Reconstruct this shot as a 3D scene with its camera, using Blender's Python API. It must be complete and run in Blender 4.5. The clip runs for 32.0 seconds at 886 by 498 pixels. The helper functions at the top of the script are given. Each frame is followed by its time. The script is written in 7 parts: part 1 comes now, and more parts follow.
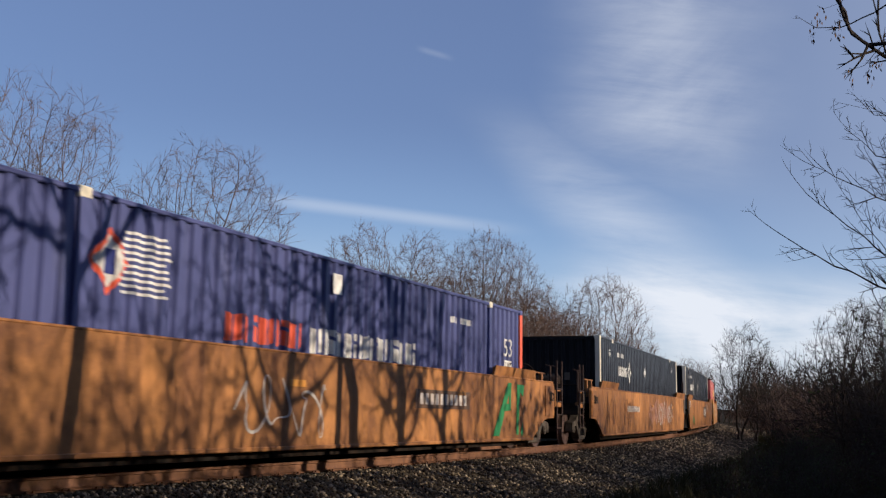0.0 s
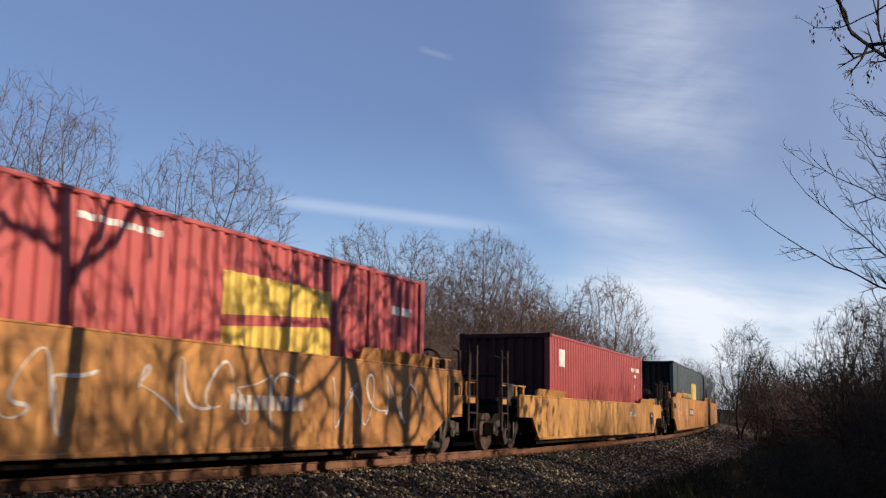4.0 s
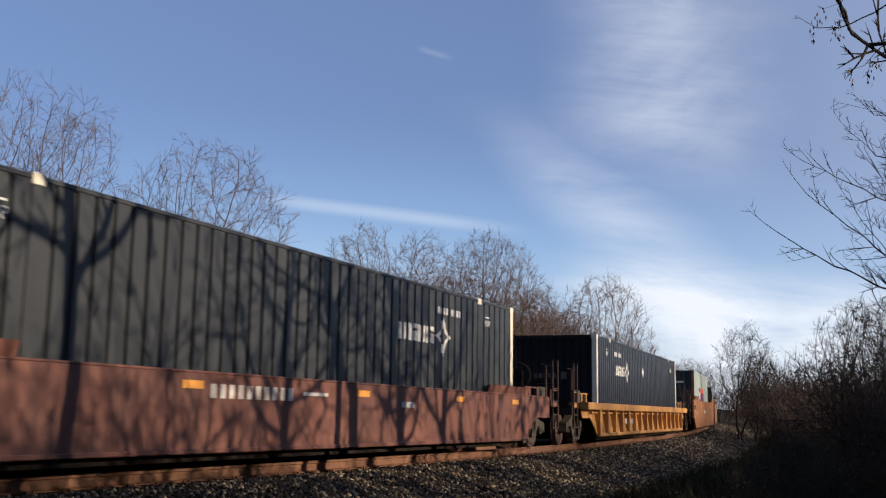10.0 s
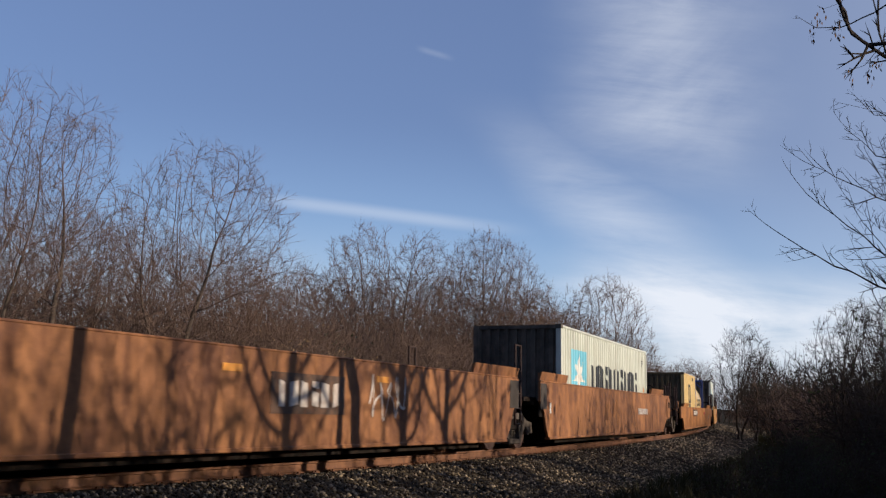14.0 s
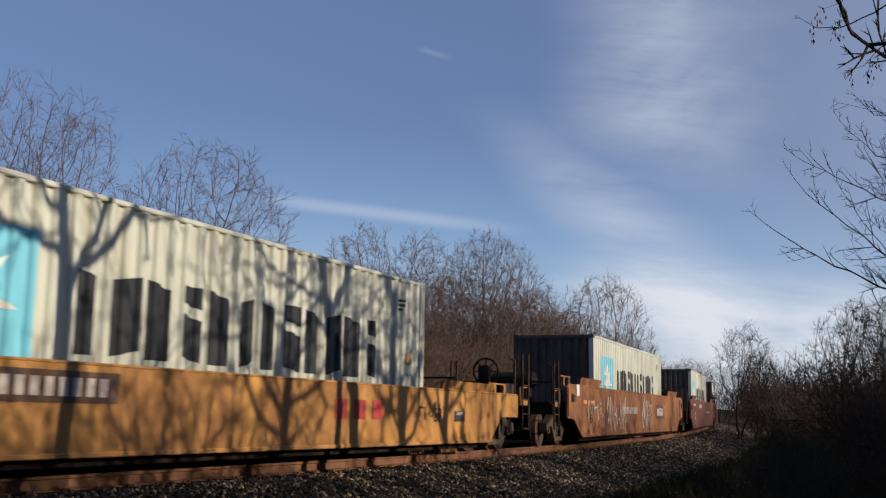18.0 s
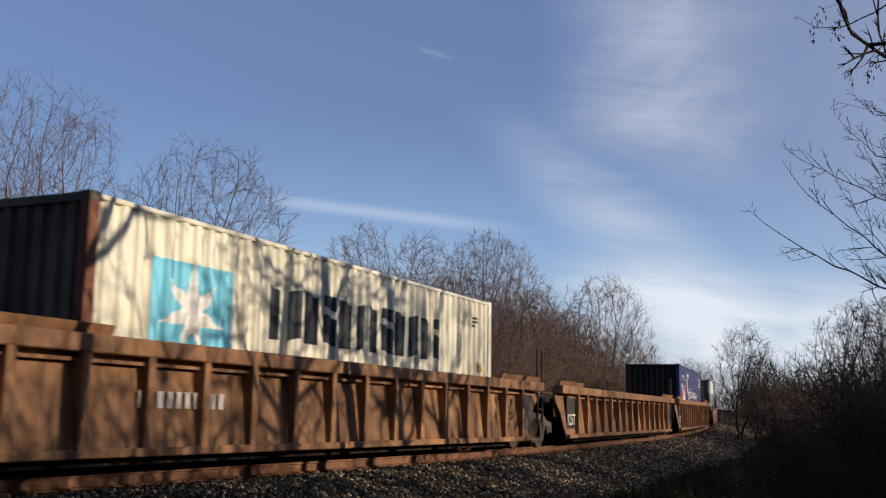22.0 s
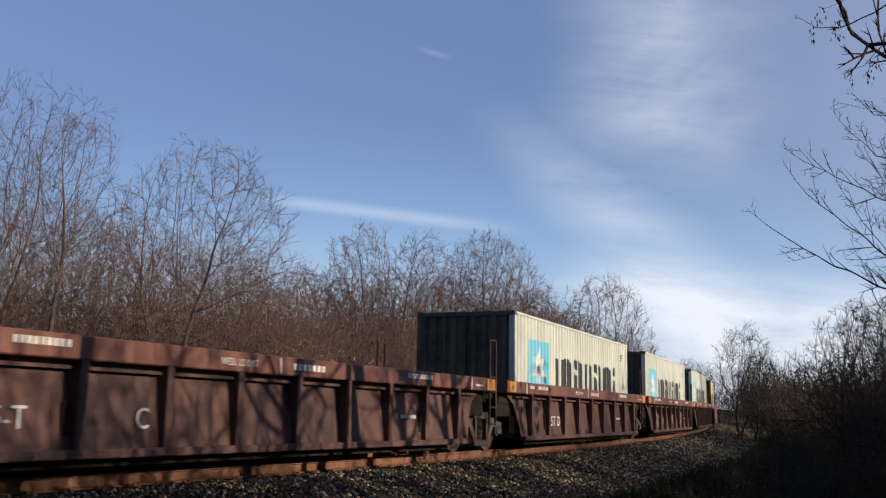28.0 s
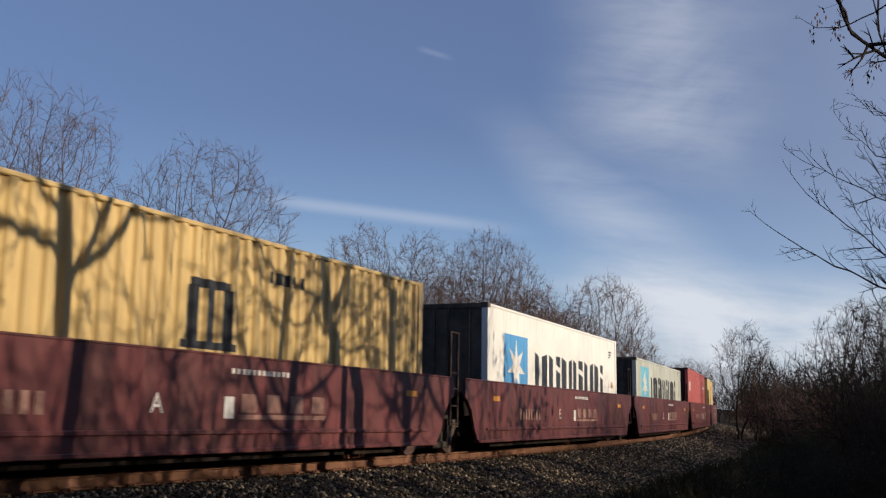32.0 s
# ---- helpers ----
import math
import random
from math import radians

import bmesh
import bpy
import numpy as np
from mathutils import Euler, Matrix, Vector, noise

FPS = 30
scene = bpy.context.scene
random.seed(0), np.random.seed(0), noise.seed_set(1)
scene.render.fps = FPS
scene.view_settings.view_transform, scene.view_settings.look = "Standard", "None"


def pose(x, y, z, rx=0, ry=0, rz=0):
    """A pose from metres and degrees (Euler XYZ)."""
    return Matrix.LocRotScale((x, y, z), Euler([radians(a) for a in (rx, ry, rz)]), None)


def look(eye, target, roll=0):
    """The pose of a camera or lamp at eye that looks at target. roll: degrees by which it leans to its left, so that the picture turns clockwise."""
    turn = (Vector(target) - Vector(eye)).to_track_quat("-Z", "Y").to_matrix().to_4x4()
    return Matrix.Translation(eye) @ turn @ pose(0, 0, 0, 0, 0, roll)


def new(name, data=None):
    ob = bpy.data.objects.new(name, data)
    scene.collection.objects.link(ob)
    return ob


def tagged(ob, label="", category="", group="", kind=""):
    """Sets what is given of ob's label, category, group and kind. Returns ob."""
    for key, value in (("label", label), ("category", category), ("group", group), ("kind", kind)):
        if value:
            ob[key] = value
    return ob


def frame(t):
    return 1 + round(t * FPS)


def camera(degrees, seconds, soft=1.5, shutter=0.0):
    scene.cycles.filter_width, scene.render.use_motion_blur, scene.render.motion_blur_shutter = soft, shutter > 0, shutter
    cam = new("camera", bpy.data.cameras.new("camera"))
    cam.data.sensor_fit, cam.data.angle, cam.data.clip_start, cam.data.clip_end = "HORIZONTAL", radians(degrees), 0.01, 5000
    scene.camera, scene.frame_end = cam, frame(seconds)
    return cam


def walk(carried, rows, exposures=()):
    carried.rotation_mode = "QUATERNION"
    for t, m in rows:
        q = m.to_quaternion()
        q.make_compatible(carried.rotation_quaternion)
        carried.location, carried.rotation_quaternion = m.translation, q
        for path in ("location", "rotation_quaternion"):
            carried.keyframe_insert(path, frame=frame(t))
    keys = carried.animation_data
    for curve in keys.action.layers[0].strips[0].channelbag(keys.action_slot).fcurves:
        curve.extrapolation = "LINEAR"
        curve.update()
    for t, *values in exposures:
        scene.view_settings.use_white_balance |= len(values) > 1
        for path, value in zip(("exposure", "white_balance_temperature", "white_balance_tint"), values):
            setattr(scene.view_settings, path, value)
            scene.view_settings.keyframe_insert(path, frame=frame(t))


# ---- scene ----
cam = camera(45.776, 32.0, soft=1.25, shutter=0.12)
EYE = pose(0, 0, 1.359) @ pose(0, 0, 0, 97.459, 0, 0) @ pose(0, 0, 0, 0, 0, 4.509)
# the clip's own metering: darker loads brighten the picture
METER = ((0.0, 0.04), (1.0, 0.12), (2.0, 0.19), (3.0, 0.19), (6.0, 0.08), (8.0, 0.10), (9.0, 0.10), (10.0, 0.21), (12.0, 0.22), (13.0, 0.07), (14.0, 0.07), (17.0, -0.03), (18.0, -0.11), (20.0, -0.08), (21.0, -0.01), (22.0, 0.02), (23.0, 0.15), (25.0, 0.18), (28.0, 0.15), (29.0, 0.00), (30.0, -0.11), (31.0, -0.10), (32.0, -0.17))
walk(cam, [(0.0, EYE), (32.0, EYE)], exposures=[(t, e, 5820, 16) for t, e in METER])

# ---- world and sun ----
SUN_TO = Vector((0.93, -0.37, 0.37)).normalized()
SUN_EL = math.asin(SUN_TO.z)
SUN_AZ = math.atan2(SUN_TO.x, SUN_TO.y)


def node(nt, kind, **values):
    n = nt.nodes.new(kind)
    for k, v in values.items():
        n.inputs[k].default_value = v
    return n


def math_node(nt, op, a, b=None, c=None):
    n = nt.nodes.new("ShaderNodeMath")
    n.operation = op
    for i, v in enumerate((a, b, c)):
        if v is None:
            continue
        if isinstance(v, (int, float)):
            n.inputs[i].default_value = v
        else:
            nt.links.new(v, n.inputs[i])
    return n.outputs[0]


def make_world():
    w = bpy.data.worlds.new("sky")
    scene.world = w
    w.use_nodes = True
    nt = w.node_tree
    nt.nodes.clear()
    out = nt.nodes.new("ShaderNodeOutputWorld")
    bg = nt.nodes.new("ShaderNodeBackground")
    bg.inputs["Strength"].default_value = 0.082
    sky = nt.nodes.new("ShaderNodeTexSky")
    sky.sky_type = "NISHITA"
    sky.sun_disc = False
    sky.sun_elevation = SUN_EL
    sky.sun_rotation = SUN_AZ
    sky.air_density, sky.dust_density, sky.ozone_density = 1.0, 0.5, 4.0
    co = nt.nodes.new("ShaderNodeTexCoord")
    sep = nt.nodes.new("ShaderNodeSeparateXYZ")
    nt.links.new(co.outputs["Generated"], sep.inputs[0])
    X, Y, Z = sep.outputs
    yy = math_node(nt, "MAXIMUM", Y, 0.05)
    a = math_node(nt, "DIVIDE", X, yy)      # sideways slope of the direction
    b = math_node(nt, "DIVIDE", Z, yy)      # upward slope
    comb = nt.nodes.new("ShaderNodeCombineXYZ")
    nt.links.new(a, comb.inputs[0])
    nt.links.new(b, comb.inputs[1])

    def noise_at(scale, sx, sy, rot, detail=6.0, rough=0.62, dist=0.6):
        mp = nt.nodes.new("ShaderNodeMapping")
        mp.inputs["Scale"].default_value = (sx, sy, 1)
        mp.inputs["Rotation"].default_value = (0, 0, radians(rot))
        nt.links.new(comb.outputs[0], mp.inputs[0])
        n = node(nt, "ShaderNodeTexNoise", Scale=scale, Detail=detail, Roughness=rough, Distortion=dist)
        nt.links.new(mp.outputs[0], n.inputs["Vector"])
        return n.outputs["Fac"]

    def ramp(v, lo, hi):
        n = nt.nodes.new("ShaderNodeMapRange")
        n.interpolation_type = "SMOOTHSTEP"
        n.inputs[1].default_value, n.inputs[2].default_value = lo, hi
        nt.links.new(v, n.inputs[0])
        return n.outputs[0]

    def band(centre, half):
        """1 in the middle of the band, falling to 0 at its edges."""
        d = math_node(nt, "ABSOLUTE", centre)
        r = nt.nodes.new("ShaderNodeMapRange")
        r.interpolation_type = "SMOOTHSTEP"
        r.inputs[1].default_value, r.inputs[2].default_value = half, 0.0
        nt.links.new(d, r.inputs[0])
        return r.outputs[0]

    # a broad veil of cirrus that leans from high centre-right down to the right, thick low down
    veil = noise_at(3.0, 1.0, 1.6, 8, 7.0, 0.6, 0.8)
    fine = noise_at(7.0, 0.8, 4.6, -5, 7.0, 0.66, 0.35)
    warp = math_node(nt, "MULTIPLY_ADD", noise_at(2.2, 1.0, 1.4, 20, 4.0, 0.55, 0.3), 0.16, -0.08)
    aw = math_node(nt, "ADD", a, warp)
    upper = math_node(nt, "MULTIPLY", band(math_node(nt, "ADD", aw, -0.205), 0.145), ramp(b, 0.18, 0.28))
    bend = math_node(nt, "ADD", aw, math_node(nt, "MULTIPLY_ADD", b, 1.0, -0.34))
    lower = math_node(nt, "MULTIPLY", math_node(nt, "MULTIPLY", band(bend, 0.105), ramp(b, 0.30, 0.16)), 1.0)
    m1 = math_node(nt, "MAXIMUM", upper, lower)
    low = ramp(math_node(nt, "ADD", b, math_node(nt, "MULTIPLY", warp, 0.35)), 0.150, 0.085)
    right = ramp(a, 0.06, 0.17)
    m2 = math_node(nt, "MULTIPLY", low, right)
    mix = math_node(nt, "ADD", math_node(nt, "MULTIPLY", veil, 0.62), math_node(nt, "MULTIPLY", fine, 0.38))
    cl1 = math_node(nt, "MULTIPLY", m1, ramp(mix, 0.22, 0.74))
    cl2 = math_node(nt, "MULTIPLY", m2, ramp(mix, 0.25, 0.60))
    # two thin streaks
    st = math_node(nt, "ADD", math_node(nt, "MULTIPLY_ADD", a, 0.045, b), -0.158)
    s1 = math_node(nt, "MULTIPLY", band(st, 0.010), math_node(nt, "MULTIPLY", ramp(a, -0.20, -0.13), ramp(a, 0.10, -0.02)))
    st2 = math_node(nt, "ADD", math_node(nt, "MULTIPLY_ADD", a, 0.22, b), -0.319)
    s2 = math_node(nt, "MULTIPLY", band(st2, 0.005), math_node(nt, "MULTIPLY", ramp(a, -0.045, -0.03), ramp(a, 0.0, -0.02)))
    side = math_node(nt, "MULTIPLY", ramp(a, 0.10, 0.50), 0.17)
    haze = math_node(nt, "MULTIPLY", ramp(b, 0.16, 0.0), 0.40)
    tot = math_node(nt, "ADD", math_node(nt, "MULTIPLY", cl1, 0.55), math_node(nt, "MULTIPLY", cl2, 0.80))
    tot = math_node(nt, "ADD", tot, math_node(nt, "MULTIPLY", s1, 0.27))
    tot = math_node(nt, "ADD", tot, math_node(nt, "MULTIPLY", s2, 0.1))
    tot = math_node(nt, "MAXIMUM", tot, haze)
    tot = math_node(nt, "ADD", tot, side)
    tot = math_node(nt, "MINIMUM", tot, 0.95)
    front = ramp(Y, 0.02, 0.2)
    tot = math_node(nt, "MULTIPLY", tot, front)
    mx = nt.nodes.new("ShaderNodeMix")
    mx.data_type = "RGBA"
    nt.links.new(tot, mx.inputs["Factor"])
    veil_mix = nt.nodes.new("ShaderNodeMix")    # thin high haze that pales the blue everywhere
    veil_mix.data_type = "RGBA"
    veil_mix.inputs["Factor"].default_value = 0.38
    nt.links.new(sky.outputs[0], veil_mix.inputs[6])
    veil_mix.inputs[7].default_value = (3.25, 4.0, 6.1, 1)
    bright = nt.nodes.new("ShaderNodeMix")      # the sky pales and brightens towards the horizon
    bright.data_type, bright.blend_type = "RGBA", "MULTIPLY"
    nt.links.new(math_node(nt, "MULTIPLY", math_node(nt, "MULTIPLY", ramp(b, 0.27, 0.10), ramp(a, -0.75, 0.15)), front), bright.inputs["Factor"])
    nt.links.new(veil_mix.outputs[2], bright.inputs[6])
    bright.inputs[7].default_value = (1.42, 1.44, 1.34, 1)
    nt.links.new(bright.outputs[2], mx.inputs[6])
    mx.inputs[7].default_value = (10.1, 10.2, 9.6, 1)
    nt.links.new(mx.outputs[2], bg.inputs["Color"])
    nt.links.new(bg.outputs[0], out.inputs["Surface"])


make_world()
lamp = bpy.data.lights.new("sun", "SUN")
lamp.energy, lamp.angle, lamp.color = 4.9, radians(0.53), (1.0, 0.825, 0.56)
sun = new("sun", lamp)
sun.matrix_basis = look(SUN_TO * 60, (0, 0, 0))

# ---- materials ----
MATS = {}


def mat(name, base, rough=0.6, metal=0.0, second=None, spots=None, scale=3.0, grain=0.25, streak=False, bump=0.15, bump_scale=40.0, spread=(0.45, 0.62)):
    """base, mottled with a darker or lighter tint of itself, patches of `second`, small `spots`; streak: marks that run down."""
    if name in MATS:
        return MATS[name]
    m = bpy.data.materials.new(name)
    m.use_nodes = True
    nt = m.node_tree
    b = nt.nodes["Principled BSDF"]
    co = nt.nodes.new("ShaderNodeTexCoord")
    info = nt.nodes.new("ShaderNodeObjectInfo")
    add = nt.nodes.new("ShaderNodeVectorMath")
    add.operation = "ADD"
    off = nt.nodes.new("ShaderNodeVectorMath")
    off.operation = "SCALE"
    nt.links.new(info.outputs["Random"], off.inputs["Scale"])
    off.inputs[0].default_value = (37, 23, 11)
    nt.links.new(co.outputs["Object"], add.inputs[0])
    nt.links.new(off.outputs[0], add.inputs[1])

    def nz(sc, detail=5, rgh=0.6, stretch=None):
        src = add.outputs[0]
        if stretch:
            mp = nt.nodes.new("ShaderNodeMapping")
            mp.inputs["Scale"].default_value = stretch
            nt.links.new(src, mp.inputs[0])
            src = mp.outputs[0]
        n = node(nt, "ShaderNodeTexNoise", Scale=sc, Detail=detail, Roughness=rgh)
        nt.links.new(src, n.inputs["Vector"])
        return n.outputs["Fac"]

    def mixc(fac, a, c):
        x = nt.nodes.new("ShaderNodeMix")
        x.data_type = "RGBA"
        nt.links.new(fac, x.inputs["Factor"])
        for i, v in ((6, a), (7, c)):
            if isinstance(v, tuple):
                x.inputs[i].default_value = (*v, 1)
            else:
                nt.links.new(v, x.inputs[i])
        return x.outputs[2]

    def rng(v, lo, hi, top=1.0):
        r = nt.nodes.new("ShaderNodeMapRange")
        r.inputs[1].default_value, r.inputs[2].default_value, r.inputs[4].default_value = lo, hi, top
        nt.links.new(v, r.inputs[0])
        return r.outputs[0]

    dark = tuple(c * (1 - grain) for c in base)
    lite = tuple(min(1, c * (1 + grain * 0.8)) for c in base)
    col = mixc(rng(nz(scale * 0.4), 0.3, 0.7), dark, lite)
    if second:
        st = (1.0, 1.0, 0.12) if streak else None
        col = mixc(rng(nz(scale * 1.3, 8, 0.7, st), spread[0], spread[1], 0.85), col, second)
    if streak and grain >= 0.2:      # worn blotches over the streaks
        col = mixc(rng(nz(scale * 0.75, 7, 0.68), 0.47, 0.68, 0.82), col, tuple(c * 0.75 for c in second))
        col = mixc(rng(nz(scale * 2.6, 6, 0.7), 0.56, 0.76, 0.55), col, tuple(min(1, c * 1.25 + 0.01) for c in base))
    if spots:
        col = mixc(rng(nz(scale * 5, 3, 0.5), 0.62, 0.70), col, spots)
    nt.links.new(col, b.inputs["Base Color"])
    rr = rng(nz(scale * 2), 0.2, 0.8)
    r2 = nt.nodes.new("ShaderNodeMapRange")
    r2.inputs[3].default_value, r2.inputs[4].default_value = max(0.05, rough - 0.12), min(1, rough + 0.12)
    nt.links.new(rr, r2.inputs[0])
    nt.links.new(r2.outputs[0], b.inputs["Roughness"])
    b.inputs["Metallic"].default_value = metal
    b.inputs["Specular IOR Level"].default_value = 0.5 if metal else (0.06 if rough > 0.83 else 0.28)
    if bump:
        bp = node(nt, "ShaderNodeBump", Strength=bump, Distance=0.02)
        nt.links.new(nz(bump_scale, 4), bp.inputs["Height"])
        nt.links.new(bp.outputs[0], b.inputs["Normal"])
    MATS[name] = m
    return m


RUST = (0.16, 0.065, 0.03)
ORANGE = mat("orange_car_paint", (0.41, 0.178, 0.054), 0.6, second=(0.135, 0.055, 0.026), scale=1.5, streak=True, grain=0.42, spread=(0.40, 0.68))
AMBER = mat("bright_orange_car_paint", (0.50, 0.235, 0.066), 0.6, second=(0.22, 0.092, 0.036), scale=1.5, streak=True, grain=0.40, spread=(0.42, 0.70))
YELLOW = mat("yellow_car_paint", (0.52, 0.265, 0.068), 0.6, second=(0.30, 0.135, 0.05), scale=1.5, streak=True, grain=0.36, spread=(0.40, 0.70))
RUSTY = mat("rusty_orange_car_paint", (0.33, 0.146, 0.056), 0.7, second=(0.125, 0.052, 0.030), scale=1.6, streak=True, grain=0.42, spread=(0.40, 0.68))
BROWN = mat("ribbed_brown_car_paint", (0.30, 0.155, 0.068), 0.7, second=(0.115, 0.056, 0.032), scale=1.6, streak=True, grain=0.40, spread=(0.40, 0.68))
RED = mat("oxide_red_car_paint", (0.185, 0.076, 0.052), 0.6, second=(0.085, 0.042, 0.036), scale=1.4, streak=True, grain=0.3, spread=(0.42, 0.68))
REDLOW = mat("dirty_brown_red_car_paint", (0.120, 0.060, 0.047), 0.7, second=(0.062, 0.039, 0.033), scale=1.4, streak=True, grain=0.3, spread=(0.42, 0.68))
MAROON = mat("maroon_car_paint", (0.150, 0.046, 0.044), 0.5, second=(0.095, 0.042, 0.038), scale=1.2, streak=True, grain=0.2)
ENDPLATE = mat("dirty_end_plate", (0.065, 0.052, 0.042), 0.75, second=(0.045, 0.036, 0.030), scale=3, streak=True, grain=0.35, spread=(0.42, 0.68))
# darker copies for container end walls: soot, with the walls' shade painted in
SHADEGREY = mat("shaded_sooty_grey_end_paint", (0.150, 0.122, 0.090), 0.8, second=(0.05, 0.047, 0.040), scale=1.6, streak=True, grain=0.3, spread=(0.38, 0.68))
SHADERED = mat("shaded_red_end_paint", (0.075, 0.028, 0.024), 0.8, second=(0.040, 0.022, 0.019), scale=1.6, streak=True, grain=0.3, spread=(0.38, 0.68))
SHADEMUSTARD = mat("shaded_sooty_mustard_end_paint", (0.105, 0.078, 0.040), 0.8, second=(0.065, 0.052, 0.032), scale=1.6, streak=True, grain=0.3, spread=(0.38, 0.68))
RUSTPOST = mat("rusty_corner_post", (0.22, 0.082, 0.042), 0.75, second=(0.10, 0.042, 0.028), scale=3, streak=True, grain=0.35)
IRON = mat("rust_brown_ironwork", (0.058, 0.033, 0.025), 0.8, second=(0.030, 0.021, 0.018), scale=4, grain=0.3)
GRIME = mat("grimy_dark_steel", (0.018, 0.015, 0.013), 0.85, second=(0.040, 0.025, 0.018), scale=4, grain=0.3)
FRAME = mat("dirty_truck_iron", (0.105, 0.086, 0.070), 0.85, second=(0.045, 0.036, 0.030), scale=4, grain=0.3)
WHEEL = mat("brown_wheel_steel", (0.105, 0.060, 0.048), 0.65, second=(0.05, 0.033, 0.028), scale=4, metal=0.3)
WHITE = mat("white_marking_paint", (0.78, 0.76, 0.70), 0.5, second=(0.55, 0.50, 0.44), scale=4, grain=0.08, bump=0)
PANELP = mat("faded_dark_panel_paint", (0.085, 0.055, 0.040), 0.6, second=(0.17, 0.085, 0.045), scale=4, bump=0)
BLACKP = mat("black_marking_paint", (0.035, 0.032, 0.032), 0.5, second=(0.09, 0.06, 0.045), scale=4, bump=0)
SAFETY = mat("yellow_reflector", (0.62, 0.27, 0.05), 0.4, second=(0.55, 0.25, 0.05), scale=5, bump=0)
FADED = mat("faded_beige_marking_paint", (0.34, 0.20, 0.15), 0.6, second=(0.20, 0.09, 0.075), scale=3, bump=0)
TAG = mat("faded_white_spray_paint", (0.62, 0.56, 0.50), 0.6, second=(0.45, 0.36, 0.30), scale=5, bump=0)
GREENTAG = mat("green_spray_paint", (0.03, 0.20, 0.07), 0.6, bump=0)
PINKTAG = mat("faded_pink_spray_paint", (0.50, 0.27, 0.20), 0.6, second=(0.34, 0.17, 0.12), scale=5, bump=0)
REDTAG = mat("red_spray_paint", (0.42, 0.06, 0.05), 0.6, bump=0)


def cont_mat(name, c, dirt=(0.25, 0.22, 0.18), rough=0.45, grain=0.12, spread=(0.56, 0.75)):
    return mat(name, c, rough, second=dirt, scale=1.8, streak=True, grain=grain, bump=0.08, bump_scale=25, spread=spread)


NAVY = cont_mat("navy_container_paint", (0.021, 0.023, 0.029), (0.045, 0.044, 0.046))
# near-black copy of the navy, the end wall's shade put into its colour
NAVYEND = cont_mat("shaded_navy_end_paint", (0.010, 0.010, 0.011), (0.022, 0.020, 0.019), rough=0.8)
BLUE = cont_mat("blue_container_paint", (0.075, 0.085, 0.21), (0.12, 0.13, 0.22))
SAFBLUE = cont_mat("deep_blue_container_paint", (0.032, 0.038, 0.120), (0.06, 0.07, 0.14))
REDC = cont_mat("red_container_paint", (0.46, 0.105, 0.095), (0.34, 0.10, 0.085))
DRED = cont_mat("dark_red_container_paint", (0.33, 0.062, 0.055), (0.24, 0.07, 0.06))
TEAL = cont_mat("dark_teal_container_paint", (0.047, 0.064, 0.070), (0.08, 0.10, 0.10))
GREYGREEN = cont_mat("grey_green_container_paint", (0.105, 0.125, 0.115), (0.15, 0.16, 0.14))
CHARCOAL = cont_mat("charcoal_container_paint", (0.040, 0.042, 0.044), (0.075, 0.075, 0.07))
MINT = cont_mat("pale_green_container_paint", (0.35, 0.40, 0.36), (0.28, 0.27, 0.20))
GREYW = cont_mat("pale_grey_container_paint", (0.57, 0.585, 0.495), (0.36, 0.335, 0.255), grain=0.16, spread=(0.48, 0.75))
CREAM = cont_mat("cream_container_paint", (0.72, 0.68, 0.53), (0.52, 0.44, 0.30), grain=0.16, spread=(0.48, 0.75))
CLEANW = cont_mat("white_container_paint", (0.84, 0.82, 0.73), (0.66, 0.62, 0.52))
MSCY = cont_mat("mustard_container_paint", (0.61, 0.44, 0.18), (0.44, 0.30, 0.13), grain=0.16, spread=(0.48, 0.75))
TANKP = cont_mat("cream_tank_paint", (0.68, 0.51, 0.26), (0.42, 0.29, 0.14), 0.3)
TANKBLUE = cont_mat("blue_tank_frame_paint", (0.05, 0.08, 0.24), (0.08, 0.10, 0.20))
SKYBLUE = cont_mat("light_blue_panel_paint", (0.20, 0.55, 0.68), (0.32, 0.52, 0.56))
MIDBLUE = cont_mat("mid_blue_panel_paint", (0.10, 0.32, 0.60), (0.2, 0.4, 0.55))
LETTER = cont_mat("charcoal_lettering_paint", (0.035, 0.038, 0.042), (0.07, 0.07, 0.07))
GOLD = cont_mat("gold_lettering_paint", (0.75, 0.52, 0.10), (0.55, 0.40, 0.12))
PANELBLUE = cont_mat("dark_blue_panel_paint", (0.035, 0.045, 0.19), (0.06, 0.07, 0.2))
PANELRED = cont_mat("orange_red_panel_paint", (0.72, 0.12, 0.06), (0.55, 0.14, 0.09))
CREAMSTRIPE = cont_mat("cream_post_paint", (0.74, 0.66, 0.50), (0.55, 0.48, 0.36))
RAILM = mat("rusty_rail_steel", (0.20, 0.095, 0.05), 0.7, second=(0.12, 0.06, 0.04), scale=5, grain=0.3)
RAILTOP = mat("polished_rail_head", (0.42, 0.38, 0.34), 0.3, metal=0.9, scale=5)
TIE = mat("weathered_timber_sleeper", (0.10, 0.075, 0.055), 0.85, second=(0.055, 0.042, 0.033), scale=6)
BARK = mat("grey_brown_bark", (0.105, 0.080, 0.063), 0.85, second=(0.055, 0.043, 0.034), scale=5, grain=0.35, bump=0.5, bump_scale=25)
TWIG = mat("bare_twig_bark", (0.172, 0.118, 0.092), 0.85, second=(0.085, 0.064, 0.052), scale=2, grain=0.3, bump=0)
